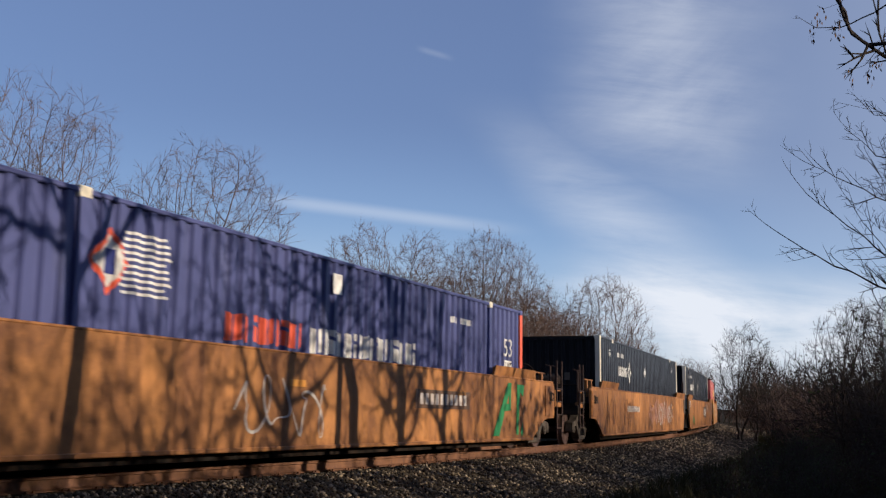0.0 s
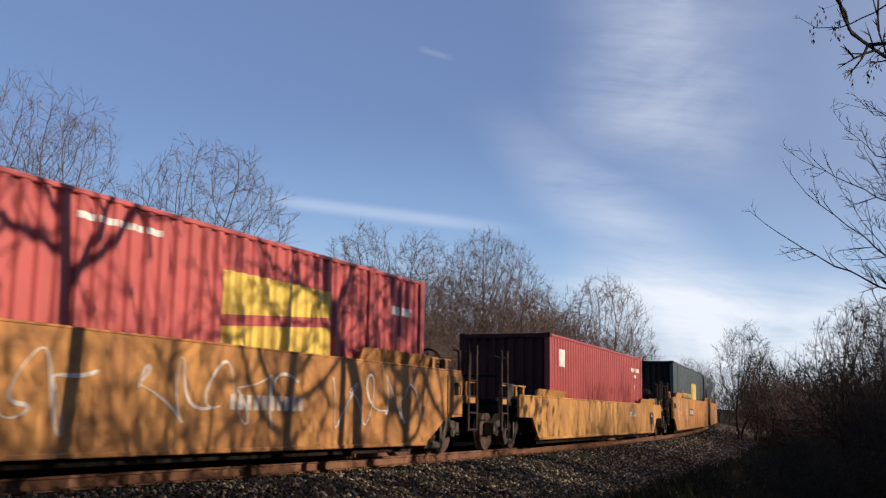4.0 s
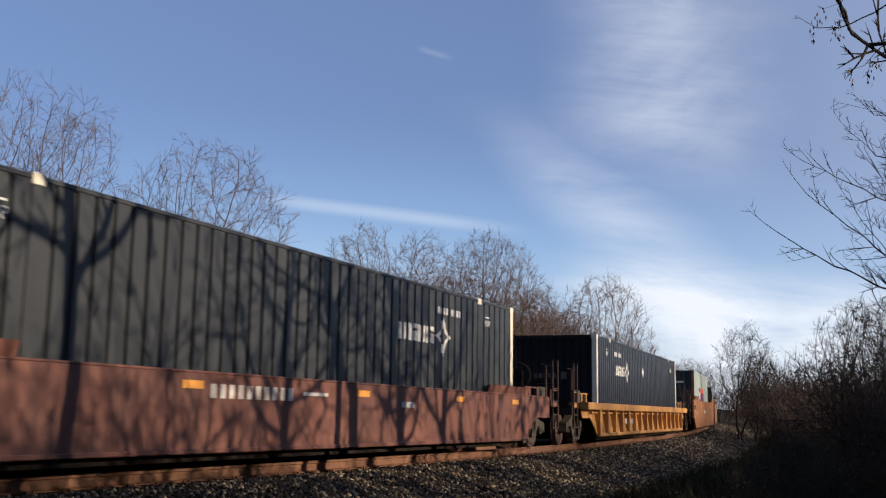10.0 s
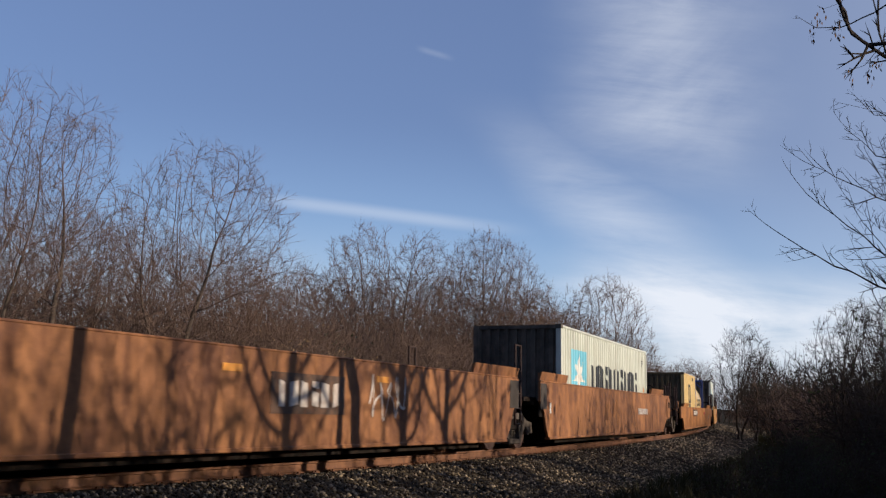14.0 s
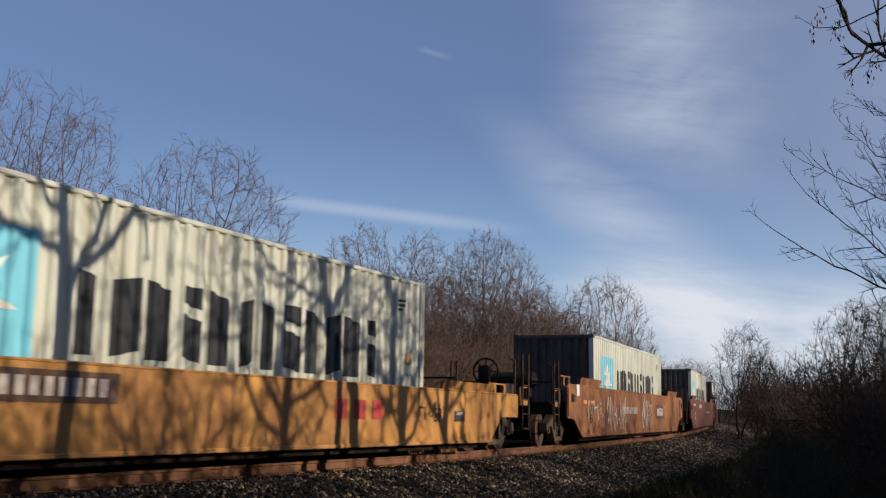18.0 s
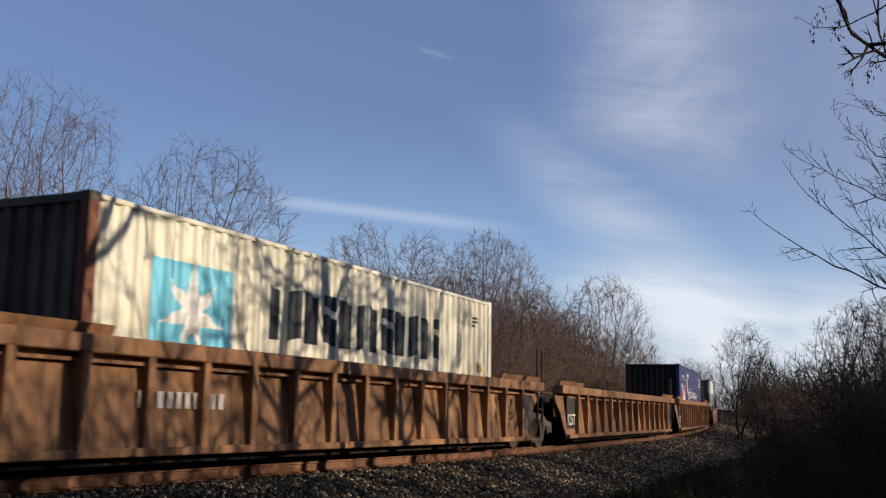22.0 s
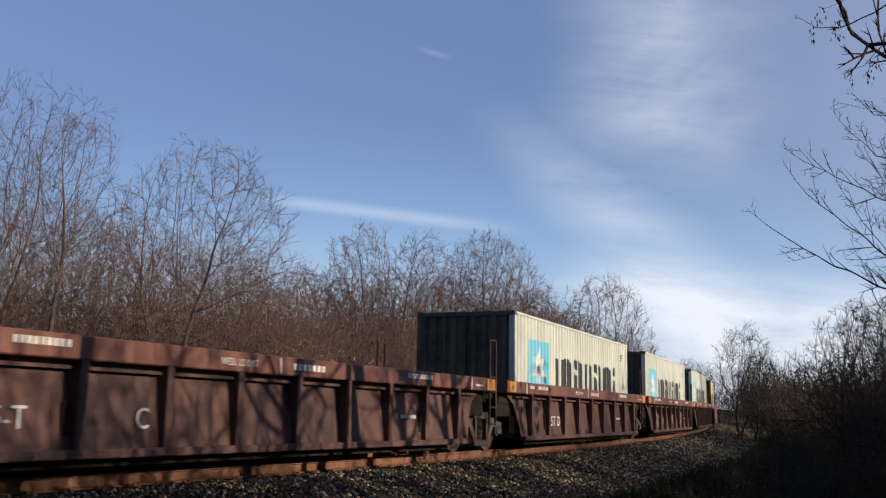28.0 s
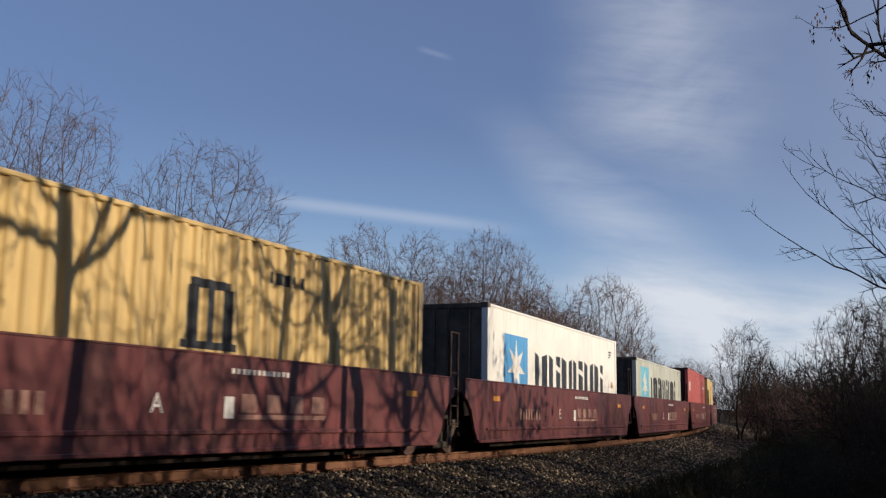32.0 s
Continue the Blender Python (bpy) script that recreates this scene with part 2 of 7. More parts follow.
TWIGW = mat("reddish_brush_twig", (0.150, 0.098, 0.074), 0.85, second=(0.095, 0.064, 0.050), scale=2, grain=0.3, bump=0)
TWIGD = mat("brown_brush_twig", (0.125, 0.084, 0.064), 0.85, second=(0.065, 0.045, 0.037), scale=2, grain=0.3, bump=0)
DRYLEAF = mat("pale_dry_leaf", (0.34, 0.23, 0.13), 0.8, second=(0.22, 0.14, 0.08), scale=5, bump=0)
# far darker than TWIG: the near side's shade is put into this tone
SHADETWIG = mat("shade_toned_twig_bark", (0.040, 0.032, 0.027), 0.9, second=(0.024, 0.019, 0.016), scale=2, grain=0.3, bump=0)
LEAFD = mat("dry_brown_leaf", (0.16, 0.085, 0.045), 0.8, second=(0.09, 0.05, 0.03), scale=6, bump=0)
LEAFE = mat("evergreen_leaf", (0.030, 0.044, 0.018), 0.7, second=(0.018, 0.026, 0.012), scale=4, bump=0)
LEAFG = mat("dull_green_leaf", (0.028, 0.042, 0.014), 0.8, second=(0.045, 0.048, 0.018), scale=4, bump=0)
STONE = mat("grey_brown_ballast_stone", (0.22, 0.185, 0.15), 0.85, second=(0.13, 0.11, 0.095), spots=(0.36, 0.32, 0.27), scale=9, grain=0.3)
GRASS = mat("dull_winter_grass", (0.045, 0.040, 0.020), 0.9, second=(0.022, 0.026, 0.011), scale=3, bump=0)

# ---- mesh helpers ----


class Mesh:
    """Collects verts and faces of one part."""

    def __init__(self):
        self.v, self.f = [], []

    def add(self, verts, faces):
        k = len(self.v)
        self.v += [tuple(p) for p in verts]
        self.f += [tuple(i + k for i in f) for f in faces]
        return self

    def box(self, x0, x1, y0, y1, z0, z1, c=0.0):
        """A box; with c, its long edges are chamfered by c in the y-z section."""
        if c <= 0:
            v = [(x, y, z) for x in (x0, x1) for y in (y0, y1) for z in (z0, z1)]
            return self.add(v, [(0, 1, 3, 2), (4, 6, 7, 5), (0, 4, 5, 1), (2, 3, 7, 6), (0, 2, 6, 4), (1, 5, 7, 3)])
        ring = [(y0 + c, z0), (y1 - c, z0), (y1, z0 + c), (y1, z1 - c), (y1 - c, z1), (y0 + c, z1), (y0, z1 - c), (y0, z0 + c)]
        v = [(x, y, z) for x in (x0, x1) for y, z in ring]
        n = 8
        return self.add(v, [(i, i + n, (i + 1) % n + n, (i + 1) % n) for i in range(n)] + [tuple(range(n)), tuple(range(2 * n - 1, n - 1, -1))])

    def prism(self, poly, y0, y1):
        """poly in (x, z), run from y0 to y1."""
        n = len(poly)
        v = [(x, y0, z) for x, z in poly] + [(x, y1, z) for x, z in poly]
        return self.add(v, [tuple(range(n)), tuple(range(2 * n - 1, n - 1, -1))] + [((i + 1) % n, i, i + n, (i + 1) % n + n) for i in range(n)])

    def tube(self, p, q, r, r2=None, n=6, caps=True):
        p, q = Vector(p), Vector(q)
        d = (q - p).normalized()
        a = d.orthogonal().normalized()
        b = d.cross(a)
        r2 = r if r2 is None else r2
        v = []
        for o, rr in ((p, r), (q, r2)):
            for i in range(n):
                t = 2 * math.pi * i / n
                v.append(o + (a * math.cos(t) + b * math.sin(t)) * rr)
        f = [(i, (i + 1) % n, (i + 1) % n + n, i + n) for i in range(n)]
        if caps:
            f += [tuple(range(n - 1, -1, -1)), tuple(range(n, 2 * n))]
        return self.add(v, f)

    def path(self, pts, r, n=6):
        for p, q in zip(pts, pts[1:]):
            self.tube(p, q, r, n=n)
        return self

    def data(self, name, material):
        me = bpy.data.meshes.new(name)
        me.from_pydata(self.v, [], self.f)
        me.materials.append(material)
        bm = bmesh.new()
        bm.from_mesh(me)
        bmesh.ops.recalc_face_normals(bm, faces=bm.faces)
        bm.to_mesh(me)
        bm.free()
        return me


CACHE = {}


def shared(key, material, build):
    """One mesh for all parts of the same key and material."""
    k = (key, material.name)
    if k not in CACHE:
        m = Mesh()
        build(m)
        CACHE[k] = m.data(key if isinstance(key, str) else str(key[0]), material)
    return CACHE[k]


def part(name, data, parent, label="", m=None):
    ob = new(name, data)
    ob.parent = parent
    if m is not None:
        ob.matrix_basis = m
    if label:
        ob["label"] = label
    return ob


def thing(name, label, category, group="", kind="", data=None):
    return tagged(new(name, data), label, category, group, kind)


# ---- the line of the track ----
STEP = 0.5
S = np.arange(-700, 760, STEP)
CURV = -0.0032467 + 0.000019468 * np.clip(S, -40, 120)
CURV = np.where((S < -40) | (S > 120), 0.0, CURV)
TH = np.cumsum(CURV) * STEP
TH = TH - np.interp(0, S, TH) + 0.45956
PX = np.cumsum(np.sin(TH)) * STEP
PY = np.cumsum(np.cos(TH)) * STEP
PX = PX - np.interp(0, S, PX) - 5.8626
PY = PY - np.interp(0, S, PY) + 10.0
CANT = radians(4.0)
SPEED = 17.102


def centre(s):
    return np.interp(s, S, PX), np.interp(s, S, PY)


def beside(s, off, z):
    """A point off metres to the right of the track's middle, z over the rails, on the banked track."""
    th = np.interp(s, S, TH)
    x, y = centre(s)
    o = off * math.cos(CANT) - z * math.sin(CANT)
    return (x + math.cos(th) * o, y - math.sin(th) * o, z * math.cos(CANT) + off * math.sin(CANT))


def on_track(s, half):
    """The pose of a vehicle whose bearings stand half metres before and behind s."""
    (x0, y0), (x1, y1) = centre(s - half), centre(s + half)
    yaw = math.degrees(math.atan2(y1 - y0, x1 - x0))
    return pose((x0 + x1) / 2, (y0 + y1) / 2, 0, 0, 0, yaw) @ pose(0, 0, 0, -math.degrees(CANT))


MOVING = []      # thing, place in the train, half distance of the bearings
AXLES = []


def rides(ob, u, half):
    ob.matrix_basis = on_track(u, half)
    MOVING.append((ob, u, half))

# ---- ground, track ----


def sheet(name, xs, ys, height, material):
    me = bpy.data.meshes.new(name)
    gx, gy = np.meshgrid(xs, ys)
    z = height(gx, gy)
    v = np.stack([gx, gy, z], -1).reshape(-1, 3)
    nx, ny = len(xs), len(ys)
    i = np.arange(nx * ny).reshape(ny, nx)
    f = np.stack([i[:-1, :-1], i[:-1, 1:], i[1:, 1:], i[1:, :-1]], -1).reshape(-1, 4)
    me.from_pydata(v.tolist(), [], f.tolist())
    me.materials.append(material)
    for p in me.polygons:
        p.use_smooth = True
    return me


def near_offset(gx, gy):
    """How far right of the track's middle each point lies, and where along it."""
    k = (S > -60) & (S < 260)
    sx, sy, st, ss = PX[k][::2], PY[k][::2], TH[k][::2], S[k][::2]
    flat = np.stack([gx.ravel(), gy.ravel()], 1)
    off = np.zeros(len(flat))
    along = np.zeros(len(flat))
    for i in range(0, len(flat), 4000):
        c = flat[i:i + 4000]
        d = (c[:, :1] - sx) ** 2 + (c[:, 1:] - sy) ** 2
        j = d.argmin(1)
        off[i:i + 4000] = (c[:, 0] - sx[j]) * np.cos(st[j]) - (c[:, 1] - sy[j]) * np.sin(st[j])
        along[i:i + 4000] = ss[j]
    return off.reshape(gx.shape), along.reshape(gx.shape)


GROUND_Z = -0.42


def rough_noise(x, y, f, seed):
    """Cheap smooth waves of several lengths."""
    r = np.random.RandomState(seed)
    z = np.zeros_like(x)
    for k in range(7):
        a = r.uniform(0, 2 * math.pi)
        w = f * 1.7 ** k
        z += np.sin((x * math.cos(a) + y * math.sin(a)) * w + r.uniform(0, 6)) / 1.5 ** k
    return z / 3


def ground_height(x, y):
    off, along = near_offset(x, y)
    a = np.abs(off - 0.1)
    bed = np.clip((3.6 - a) / 1.7, 0, 1)
    bed = bed * bed * (3 - 2 * bed)
    top = -0.20 + np.clip(off, -1.8, 1.8) * math.sin(CANT)
    z = GROUND_Z + rough_noise(x, y, 0.5, 3) * 0.05
    far = np.clip((np.hypot(x, y) - 60) / 100, 0, 1)
    z = z * (1 - far) + GROUND_Z * far
    return z * (1 - bed) + (top - 0.10) * bed


def ground_material():
    m = bpy.data.materials.new("soil_and_winter_grass")
    m.use_nodes = True
    nt = m.node_tree
    b = nt.nodes["Principled BSDF"]
    b.inputs["Roughness"].default_value = 0.95
    b.inputs["Specular IOR Level"].default_value = 0.04
    co = nt.nodes.new("ShaderNodeTexCoord")
    n1 = node(nt, "ShaderNodeTexNoise", Scale=0.35, Detail=8, Roughness=0.65)
    n2 = node(nt, "ShaderNodeTexNoise", Scale=14.0, Detail=6, Roughness=0.7)
    for n in (n1, n2):
        nt.links.new(co.outputs["Object"], n.inputs["Vector"])
    r1 = nt.nodes.new("ShaderNodeValToRGB")
    e = r1.color_ramp.elements
    e[0].position, e[0].color = 0.38, (0.013, 0.014, 0.007, 1)
    e[1].position, e[1].color = 0.62, (0.045, 0.032, 0.020, 1)
    nt.links.new(n1.outputs["Fac"], r1.inputs[0])
    mx = nt.nodes.new("ShaderNodeMix")
    mx.data_type, mx.blend_type = "RGBA", "MULTIPLY"
    mx.inputs["Factor"].default_value = 0.8
    r2 = nt.nodes.new("ShaderNodeValToRGB")
    r2.color_ramp.elements[0].position, r2.color_ramp.elements[0].color = 0.3, (0.3, 0.3, 0.3, 1)
    r2.color_ramp.elements[1].position, r2.color_ramp.elements[1].color = 0.7, (1.3, 1.3, 1.3, 1)
    nt.links.new(n2.outputs["Fac"], r2.inputs[0])
    nt.links.new(r1.outputs[0], mx.inputs[6])
    nt.links.new(r2.outputs[0], mx.inputs[7])
    nt.links.new(mx.outputs[2], b.inputs["Base Color"])
    bp = node(nt, "ShaderNodeBump", Strength=0.6, Distance=0.08)
    nt.links.new(n2.outputs["Fac"], bp.inputs["Height"])
    nt.links.new(bp.outputs[0], b.inputs["Normal"])
    return m


def grow_axis(a, b, fine, far):
    """Coordinates that are fine from a to b and then stretch out to far."""
    mid = list(np.arange(a, b + 0.01, fine))
    up, step, x = [], fine, b
    while x < far:
        step *= 1.35
        x += step
        up.append(x)
    lo, step, x = [], fine, a
    while x > -far:
        step *= 1.35
        x -= step
        lo.append(x)
    return np.array(lo[::-1] + mid + up)


tagged(new("ground", sheet("ground", grow_axis(-12, 30, 0.4, 2500), grow_axis(-6, 90, 0.4, 2500), ground_height, ground_material())),
       "dark soil with thin winter grass beside the railway", "ground", kind="structure")


def strip(name, offs, zs, s0, s1, step, material, bumpy=0.0, seed=5):
    """A strip along the track with the cross-section offs, zs."""
    ss = np.arange(s0, s1, step)
    r = np.random.RandomState(seed)
    v, f = [], []
    n = len(offs)
    for s in ss:
        for o, z in zip(offs, zs):
            x, y, h = beside(s, o, z)
            v.append((x, y, h + r.uniform(-bumpy, bumpy)))
    for i in range(len(ss) - 1):
        for j in range(n - 1):
            k = i * n + j
            f.append((k, k + 1, k + n + 1, k + n))
    me = bpy.data.meshes.new(name)
    me.from_pydata(v, [], f)
    me.materials.append(material)
    return me


BALLAST = mat("crushed_stone_ballast", (0.060, 0.046, 0.031), 0.95, second=(0.046, 0.036, 0.026), spots=(0.22, 0.175, 0.12), scale=8, grain=0.35, bump=1.0, bump_scale=30)
offs = np.array([-4.2, -3.2, -2.4, -1.7, -1.2, -0.6, 0, 0.6, 1.0, 1.35, 1.7, 2.1, 2.5, 2.9, 3.4, 4.0, 4.6])
zs = np.array([-0.62, -0.50, -0.32, -0.19, -0.18, -0.19, -0.19, -0.19, -0.19, -0.18, -0.20, -0.28, -0.38, -0.50, -0.60, -0.68, -0.80])
ballast_bed = tagged(new("ballast_bed", strip("ballast_bed", offs, zs, -40, 200, 0.25, BALLAST, 0.02)),
                     "grey-brown crushed stone bed under the railway track", "railway bed", kind="structure")


def stones(name, count, s0, s1, o0, o1, size, seed, top):
    """Loose stones, each a rough lump of eight faces, pressed into the bed."""
    r = np.random.RandomState(seed)
    base = np.array([(1, 0, 0), (-1, 0, 0), (0, 1, 0), (0, -1, 0), (0, 0, 1), (0, 0, -1)], float)
    tri = np.array([(0, 2, 4), (2, 1, 4), (1, 3, 4), (3, 0, 4), (2, 0, 5), (1, 2, 5), (3, 1, 5), (0, 3, 5)])
    q = r.rand(count)
    s = s0 + (s1 - s0) * q ** 1.5
    o = r.uniform(o0, o1, count) + r.rand(count) ** 7 * 2.6
    th = np.interp(s, S, TH)
    cx, cy = np.interp(s, S, PX), np.interp(s, S, PY)
    z0 = np.interp(o, offs, zs)
    oo = o * math.cos(CANT) - z0 * math.sin(CANT)
    p = np.stack([cx + np.cos(th) * oo, cy - np.sin(th) * oo, z0 * math.cos(CANT) + o * math.sin(CANT) + r.uniform(-0.01, top, count)], 1)
    k = size * r.uniform(0.5, 1.3, (count, 1, 1))
    v = base[None] * k * r.uniform(0.6, 1.35, (count, 6, 1)) * np.array([1, 1, 0.75])
    a = r.uniform(0, 6.28, count)
    c, sn = np.cos(a)[:, None], np.sin(a)[:, None]
    vx = v[:, :, 0] * c - v[:, :, 1] * sn
    vy = v[:, :, 0] * sn + v[:, :, 1] * c
    tl = r.uniform(-0.5, 0.5, (count, 1))
    vz = v[:, :, 2] + vx * tl
    v = np.stack([vx, vy, vz], -1) + p[:, None]
    f = (tri[None] + (np.arange(count) * 6)[:, None, None]).reshape(-1, 3)
    me = bpy.data.meshes.new(name)
    v = v.reshape(-1, 3)
    me.vertices.add(len(v))
    me.vertices.foreach_set("co", v.ravel())
    me.loops.add(f.size)
    me.loops.foreach_set("vertex_index", f.ravel().astype(np.int32))
    me.polygons.add(len(f))
    me.polygons.foreach_set("loop_start", np.arange(0, f.size, 3, dtype=np.int32))
    me.update(calc_edges=True)
    return me


def stone_material():
    m = bpy.data.materials.new("loose_ballast_stone")
    m.use_nodes = True
    nt = m.node_tree
    b = nt.nodes["Principled BSDF"]
    b.inputs["Roughness"].default_value = 0.85
    b.inputs["Specular IOR Level"].default_value = 0.15
    g = nt.nodes.new("ShaderNodeNewGeometry")
    r = nt.nodes.new("ShaderNodeValToRGB")
    e = r.color_ramp.elements
    e[0].color = (0.024, 0.019, 0.014, 1)
    e[1].color = (0.40, 0.31, 0.20, 1)
    x = r.color_ramp.elements.new(0.68)
    x.color = (0.060, 0.047, 0.032, 1)
    nt.links.new(g.outputs["Random Per Island"], r.inputs[0])
    nt.links.new(r.outputs[0], b.inputs["Base Color"])
    return m


def make_stones():
    sm = stone_material()
    for nm, args in (("loose_ballast_stones", (36000, 1.0, 40.0, 1.15, 4.3, 0.036, 11, 0.03)), ("loose_stones_along_the_track", (17000, 27.0, 100.0, 1.15, 5.9, 0.06, 12, 0.03))):
        me = stones(nm, *args)
        me.materials.append(sm)
        tagged(new(nm, me), "loose grey-brown crushed stones lying on the track bed", "gravel", kind="stuff")


make_stones()


def rail(side):
    prof = [(-0.075, -0.171), (-0.075, -0.16), (-0.012, -0.14), (-0.010, -0.045), (-0.036, -0.035), (-0.036, -0.006), (-0.028, 0.0),
            (0.028, 0.0), (0.036, -0.006), (0.036, -0.035), (0.010, -0.045), (0.012, -0.14), (0.075, -0.16), (0.075, -0.171), (-0.075, -0.171)]
    me = strip("rail", [side * 0.7535 + o for o, z in prof], [z for o, z in prof], -45, 230, 0.5, RAILM)
    me.materials.append(RAILTOP)
    n = len(prof) - 1
    for i, p in enumerate(me.polygons):
        if i % n == 6:
            p.material_index = 1
    return tagged(new("rail", me), "rusty steel rail with a polished head on timber sleepers", "rail", "the two rails", "structure")


rail(1), rail(-1)


def sleepers():
    def b(m):
        m.box(-0.11, 0.11, -1.30, 1.30, -0.36, -0.178, 0.012)
    me = shared("sleeper", TIE, b)
    def c(m):
        m.box(-0.09, 0.09, -0.17, 0.17, -0.178, -0.170)
        for x in (-0.05, 0.05):
            for y in (-0.11, 0.11):
                m.box(x - 0.012, x + 0.012, y - 0.012, y + 0.012, -0.17, -0.145)
    plate = shared("tie_plate", RAILM, c)
    for i in range(200):
        ob = tagged(new("sleeper", me), "weathered timber sleeper bedded in crushed stone", "sleeper", "sleepers under the rails")
        ob.matrix_basis = on_track(-12 + i * 0.52, 0.2)
        if i < 90:
            for y in (-0.7535, 0.7535):
                part("tie_plate", plate, ob, m=pose(0, y, 0))


sleepers()

# ---- railway vehicles ----


def outline(k):
    """Side panel of half length k.h in (x, z), with its ends over the trucks cut away."""
    h, top = k["h"], k["top"]
    pts = []
    for e, sg in ((k["left"], -1), (k["right"], 1)):
        if e == "end":
            q = [(h - 1.55, 0.24), (h - 1.05, 0.50), (h - 0.75, 0.66), (h - 0.5, 0.70), (h, 0.72), (h, top - 0.06), (h - 0.05, top)]
        elif e == "short":
            q = [(h - 1.78, 0.24), (h - 1.62, 0.45), (h - 1.50, 1.16), (h - 1.38, 1.22), (h, 1.26), (h, top)]
        elif e == "low":
            q = [(h - 1.55, 0.24), (h - 1.0, 0.72), (h, 0.72), (h, top)]
        elif k["style"] == "band":
            q = [(h - 1.30, 0.24), (h - 1.18, 0.60), (h - 0.95, 1.0), (h - 0.55, 1.20), (h, 1.26), (h, top)]
        else:
            q = [(h - 0.75, 0.24), (h - 0.55, 0.45), (h - 0.35, 0.85), (h - 0.1, 1.05), (h, 1.10), (h, top)]
        q = [(sg * x, z) for x, z in q]
        pts += q if sg == 1 else q[::-1]
    return pts


def truck(parent, x):
    """A two-axle truck: bolster, side frames, springs and turning wheelsets."""
    def b(m):
        m.box(-0.22, 0.22, -1.05, 1.05, 0.42, 0.72, 0.04)
        m.tube((0, 0, 0.70), (0, 0, 0.98), 0.2, n=12)
    tr = part("truck", shared("truck", GRIME, b), parent, "grimy cast steel two-axle truck", pose(x, 0, 0))

    def sf(m):
        y0, y1 = -0.10, 0.10
        m.prism([(-1.15, 0.36), (-1.12, 0.60), (-0.75, 0.66), (-0.45, 0.82), (0.45, 0.82), (0.75, 0.66), (1.12, 0.60), (1.15, 0.36), (0.98, 0.36), (0.90, 0.50), (0.62, 0.52), (0.42, 0.68), (-0.42, 0.68), (-0.62, 0.52), (-0.90, 0.50), (-0.98, 0.36)], y0, y1)
        m.prism([(-0.66, 0.53), (-0.52, 0.60), (-0.30, 0.26), (-0.36, 0.14)], y0, y1)
        m.prism([(0.66, 0.53), (0.52, 0.60), (0.30, 0.26), (0.36, 0.14)], y0, y1)
        m.box(-0.38, 0.38, y0, y1, 0.12, 0.24, 0.02)
        for s in (-1, 1):
            m.box(s * 0.30 - 0.05, s * 0.30 + 0.05, y0, y1, 0.22, 0.70)
    def spring(m):
        for sx in (-0.13, 0.0, 0.13):
            for k in range(6):
                m.tube((sx, 0, 0.245 + k * 0.033), (sx, 0, 0.262 + k * 0.033), 0.055, n=8)
    def cap(m):
        m.tube((0, -0.09, 0.42), (0, 0.09, 0.42), 0.10, n=12)
        m.tube((0, -0.11, 0.42), (0, 0.11, 0.42), 0.06, n=8)
    def whl(m, sg):
        y = sg * 0.78
        m.tube((0, y - sg * 0.085, 0), (0, y - sg * 0.055, 0), 0.447, 0.447, n=24)
        m.tube((0, y - sg * 0.055, 0), (0, y + sg * 0.06, 0), 0.422, 0.418, n=24)
        m.tube((0, y + sg * 0.06, 0), (0, y + sg * 0.075, 0), 0.36, 0.30, n=24)
        m.tube((0, y + sg * 0.04, 0), (0, y + sg * 0.13, 0), 0.14, 0.10, n=12)
        for q in range(3):
            a = 2.1 * q
            m.tube((0.23 * math.cos(a), y + sg * 0.065, 0.23 * math.sin(a)), (0.23 * math.cos(a), y + sg * 0.082, 0.23 * math.sin(a)), 0.03, n=6)
    def axle(m):
        m.tube((0, -1.0, 0), (0, 1.0, 0), 0.075, n=8)
    for y in (-1.0, 1.0):
        part("side_frame", shared("side_frame", FRAME, sf), tr, m=pose(0, y, 0))
        part("spring_group", shared("spring_group", FRAME, spring), tr, m=pose(0, y, 0))
        for s in (-0.89, 0.89):
            part("bearing_cap", shared("bearing_cap", FRAME, cap), tr, m=pose(s, y, 0))
    for s in (-0.89, 0.89):
        AXLES.append(part("axle", shared("axle", WHEEL, axle), tr, m=pose(s, 0, 0.42)))
        for sg in (-1, 1):
            AXLES.append(part("wheel", shared(("wheel", sg), WHEEL, lambda m: whl(m, sg)), tr, "rust-brown steel wheel", m=pose(s, 0, 0.42)))
    return tr


def lettering_mesh(txt, size):
    key = ("text", txt, size)
    if key not in CACHE:
        c = bpy.data.curves.new("marking", "FONT")
        c.body, c.size, c.align_x, c.align_y, c.extrude = txt, size, "CENTER", "CENTER", 0.002
        ob = new("marking", c)
        bpy.context.view_layer.update()
        CACHE[key] = bpy.data.meshes.new_from_object(ob.evaluated_get(bpy.context.evaluated_depsgraph_get()))
        bpy.data.objects.remove(ob)
    return CACHE[key]


def face(y, z):
    """Where paint lies on a ribbed side: on the top band, or on the leaning panel below it."""
    if y < -1.475 or y > -1.45:
        return y
    return y - 0.096 if z > 1.24 else y + 0.10 * max(0, z - 0.5)


def letters(parent, txt, x, y, z, size, material, name="lettering", label=""):
    me = lettering_mesh(txt, size).copy()
    me.materials.clear()
    me.materials.append(material)
    return part(name, me, parent, label, pose(x, face(y, z), z, 90, 0, 0))


def bars(parent, x, y, z, w, h, n, material, name="marking", label=""):
    """A row of n plain upright bars for writing that is not spelled out."""
    def b(m):
        p = w / n
        for i in range(n):
            m.box(-w / 2 + i * p + p * 0.20, -w / 2 + (i + 1) * p - p * 0.20, -0.003, 0.003, -h / 2, h / 2)
    return tagged(part(name, shared((name, round(w, 3), round(h, 3), n), material, b), parent, label, pose(x, face(y, z), z)), kind="stuff")


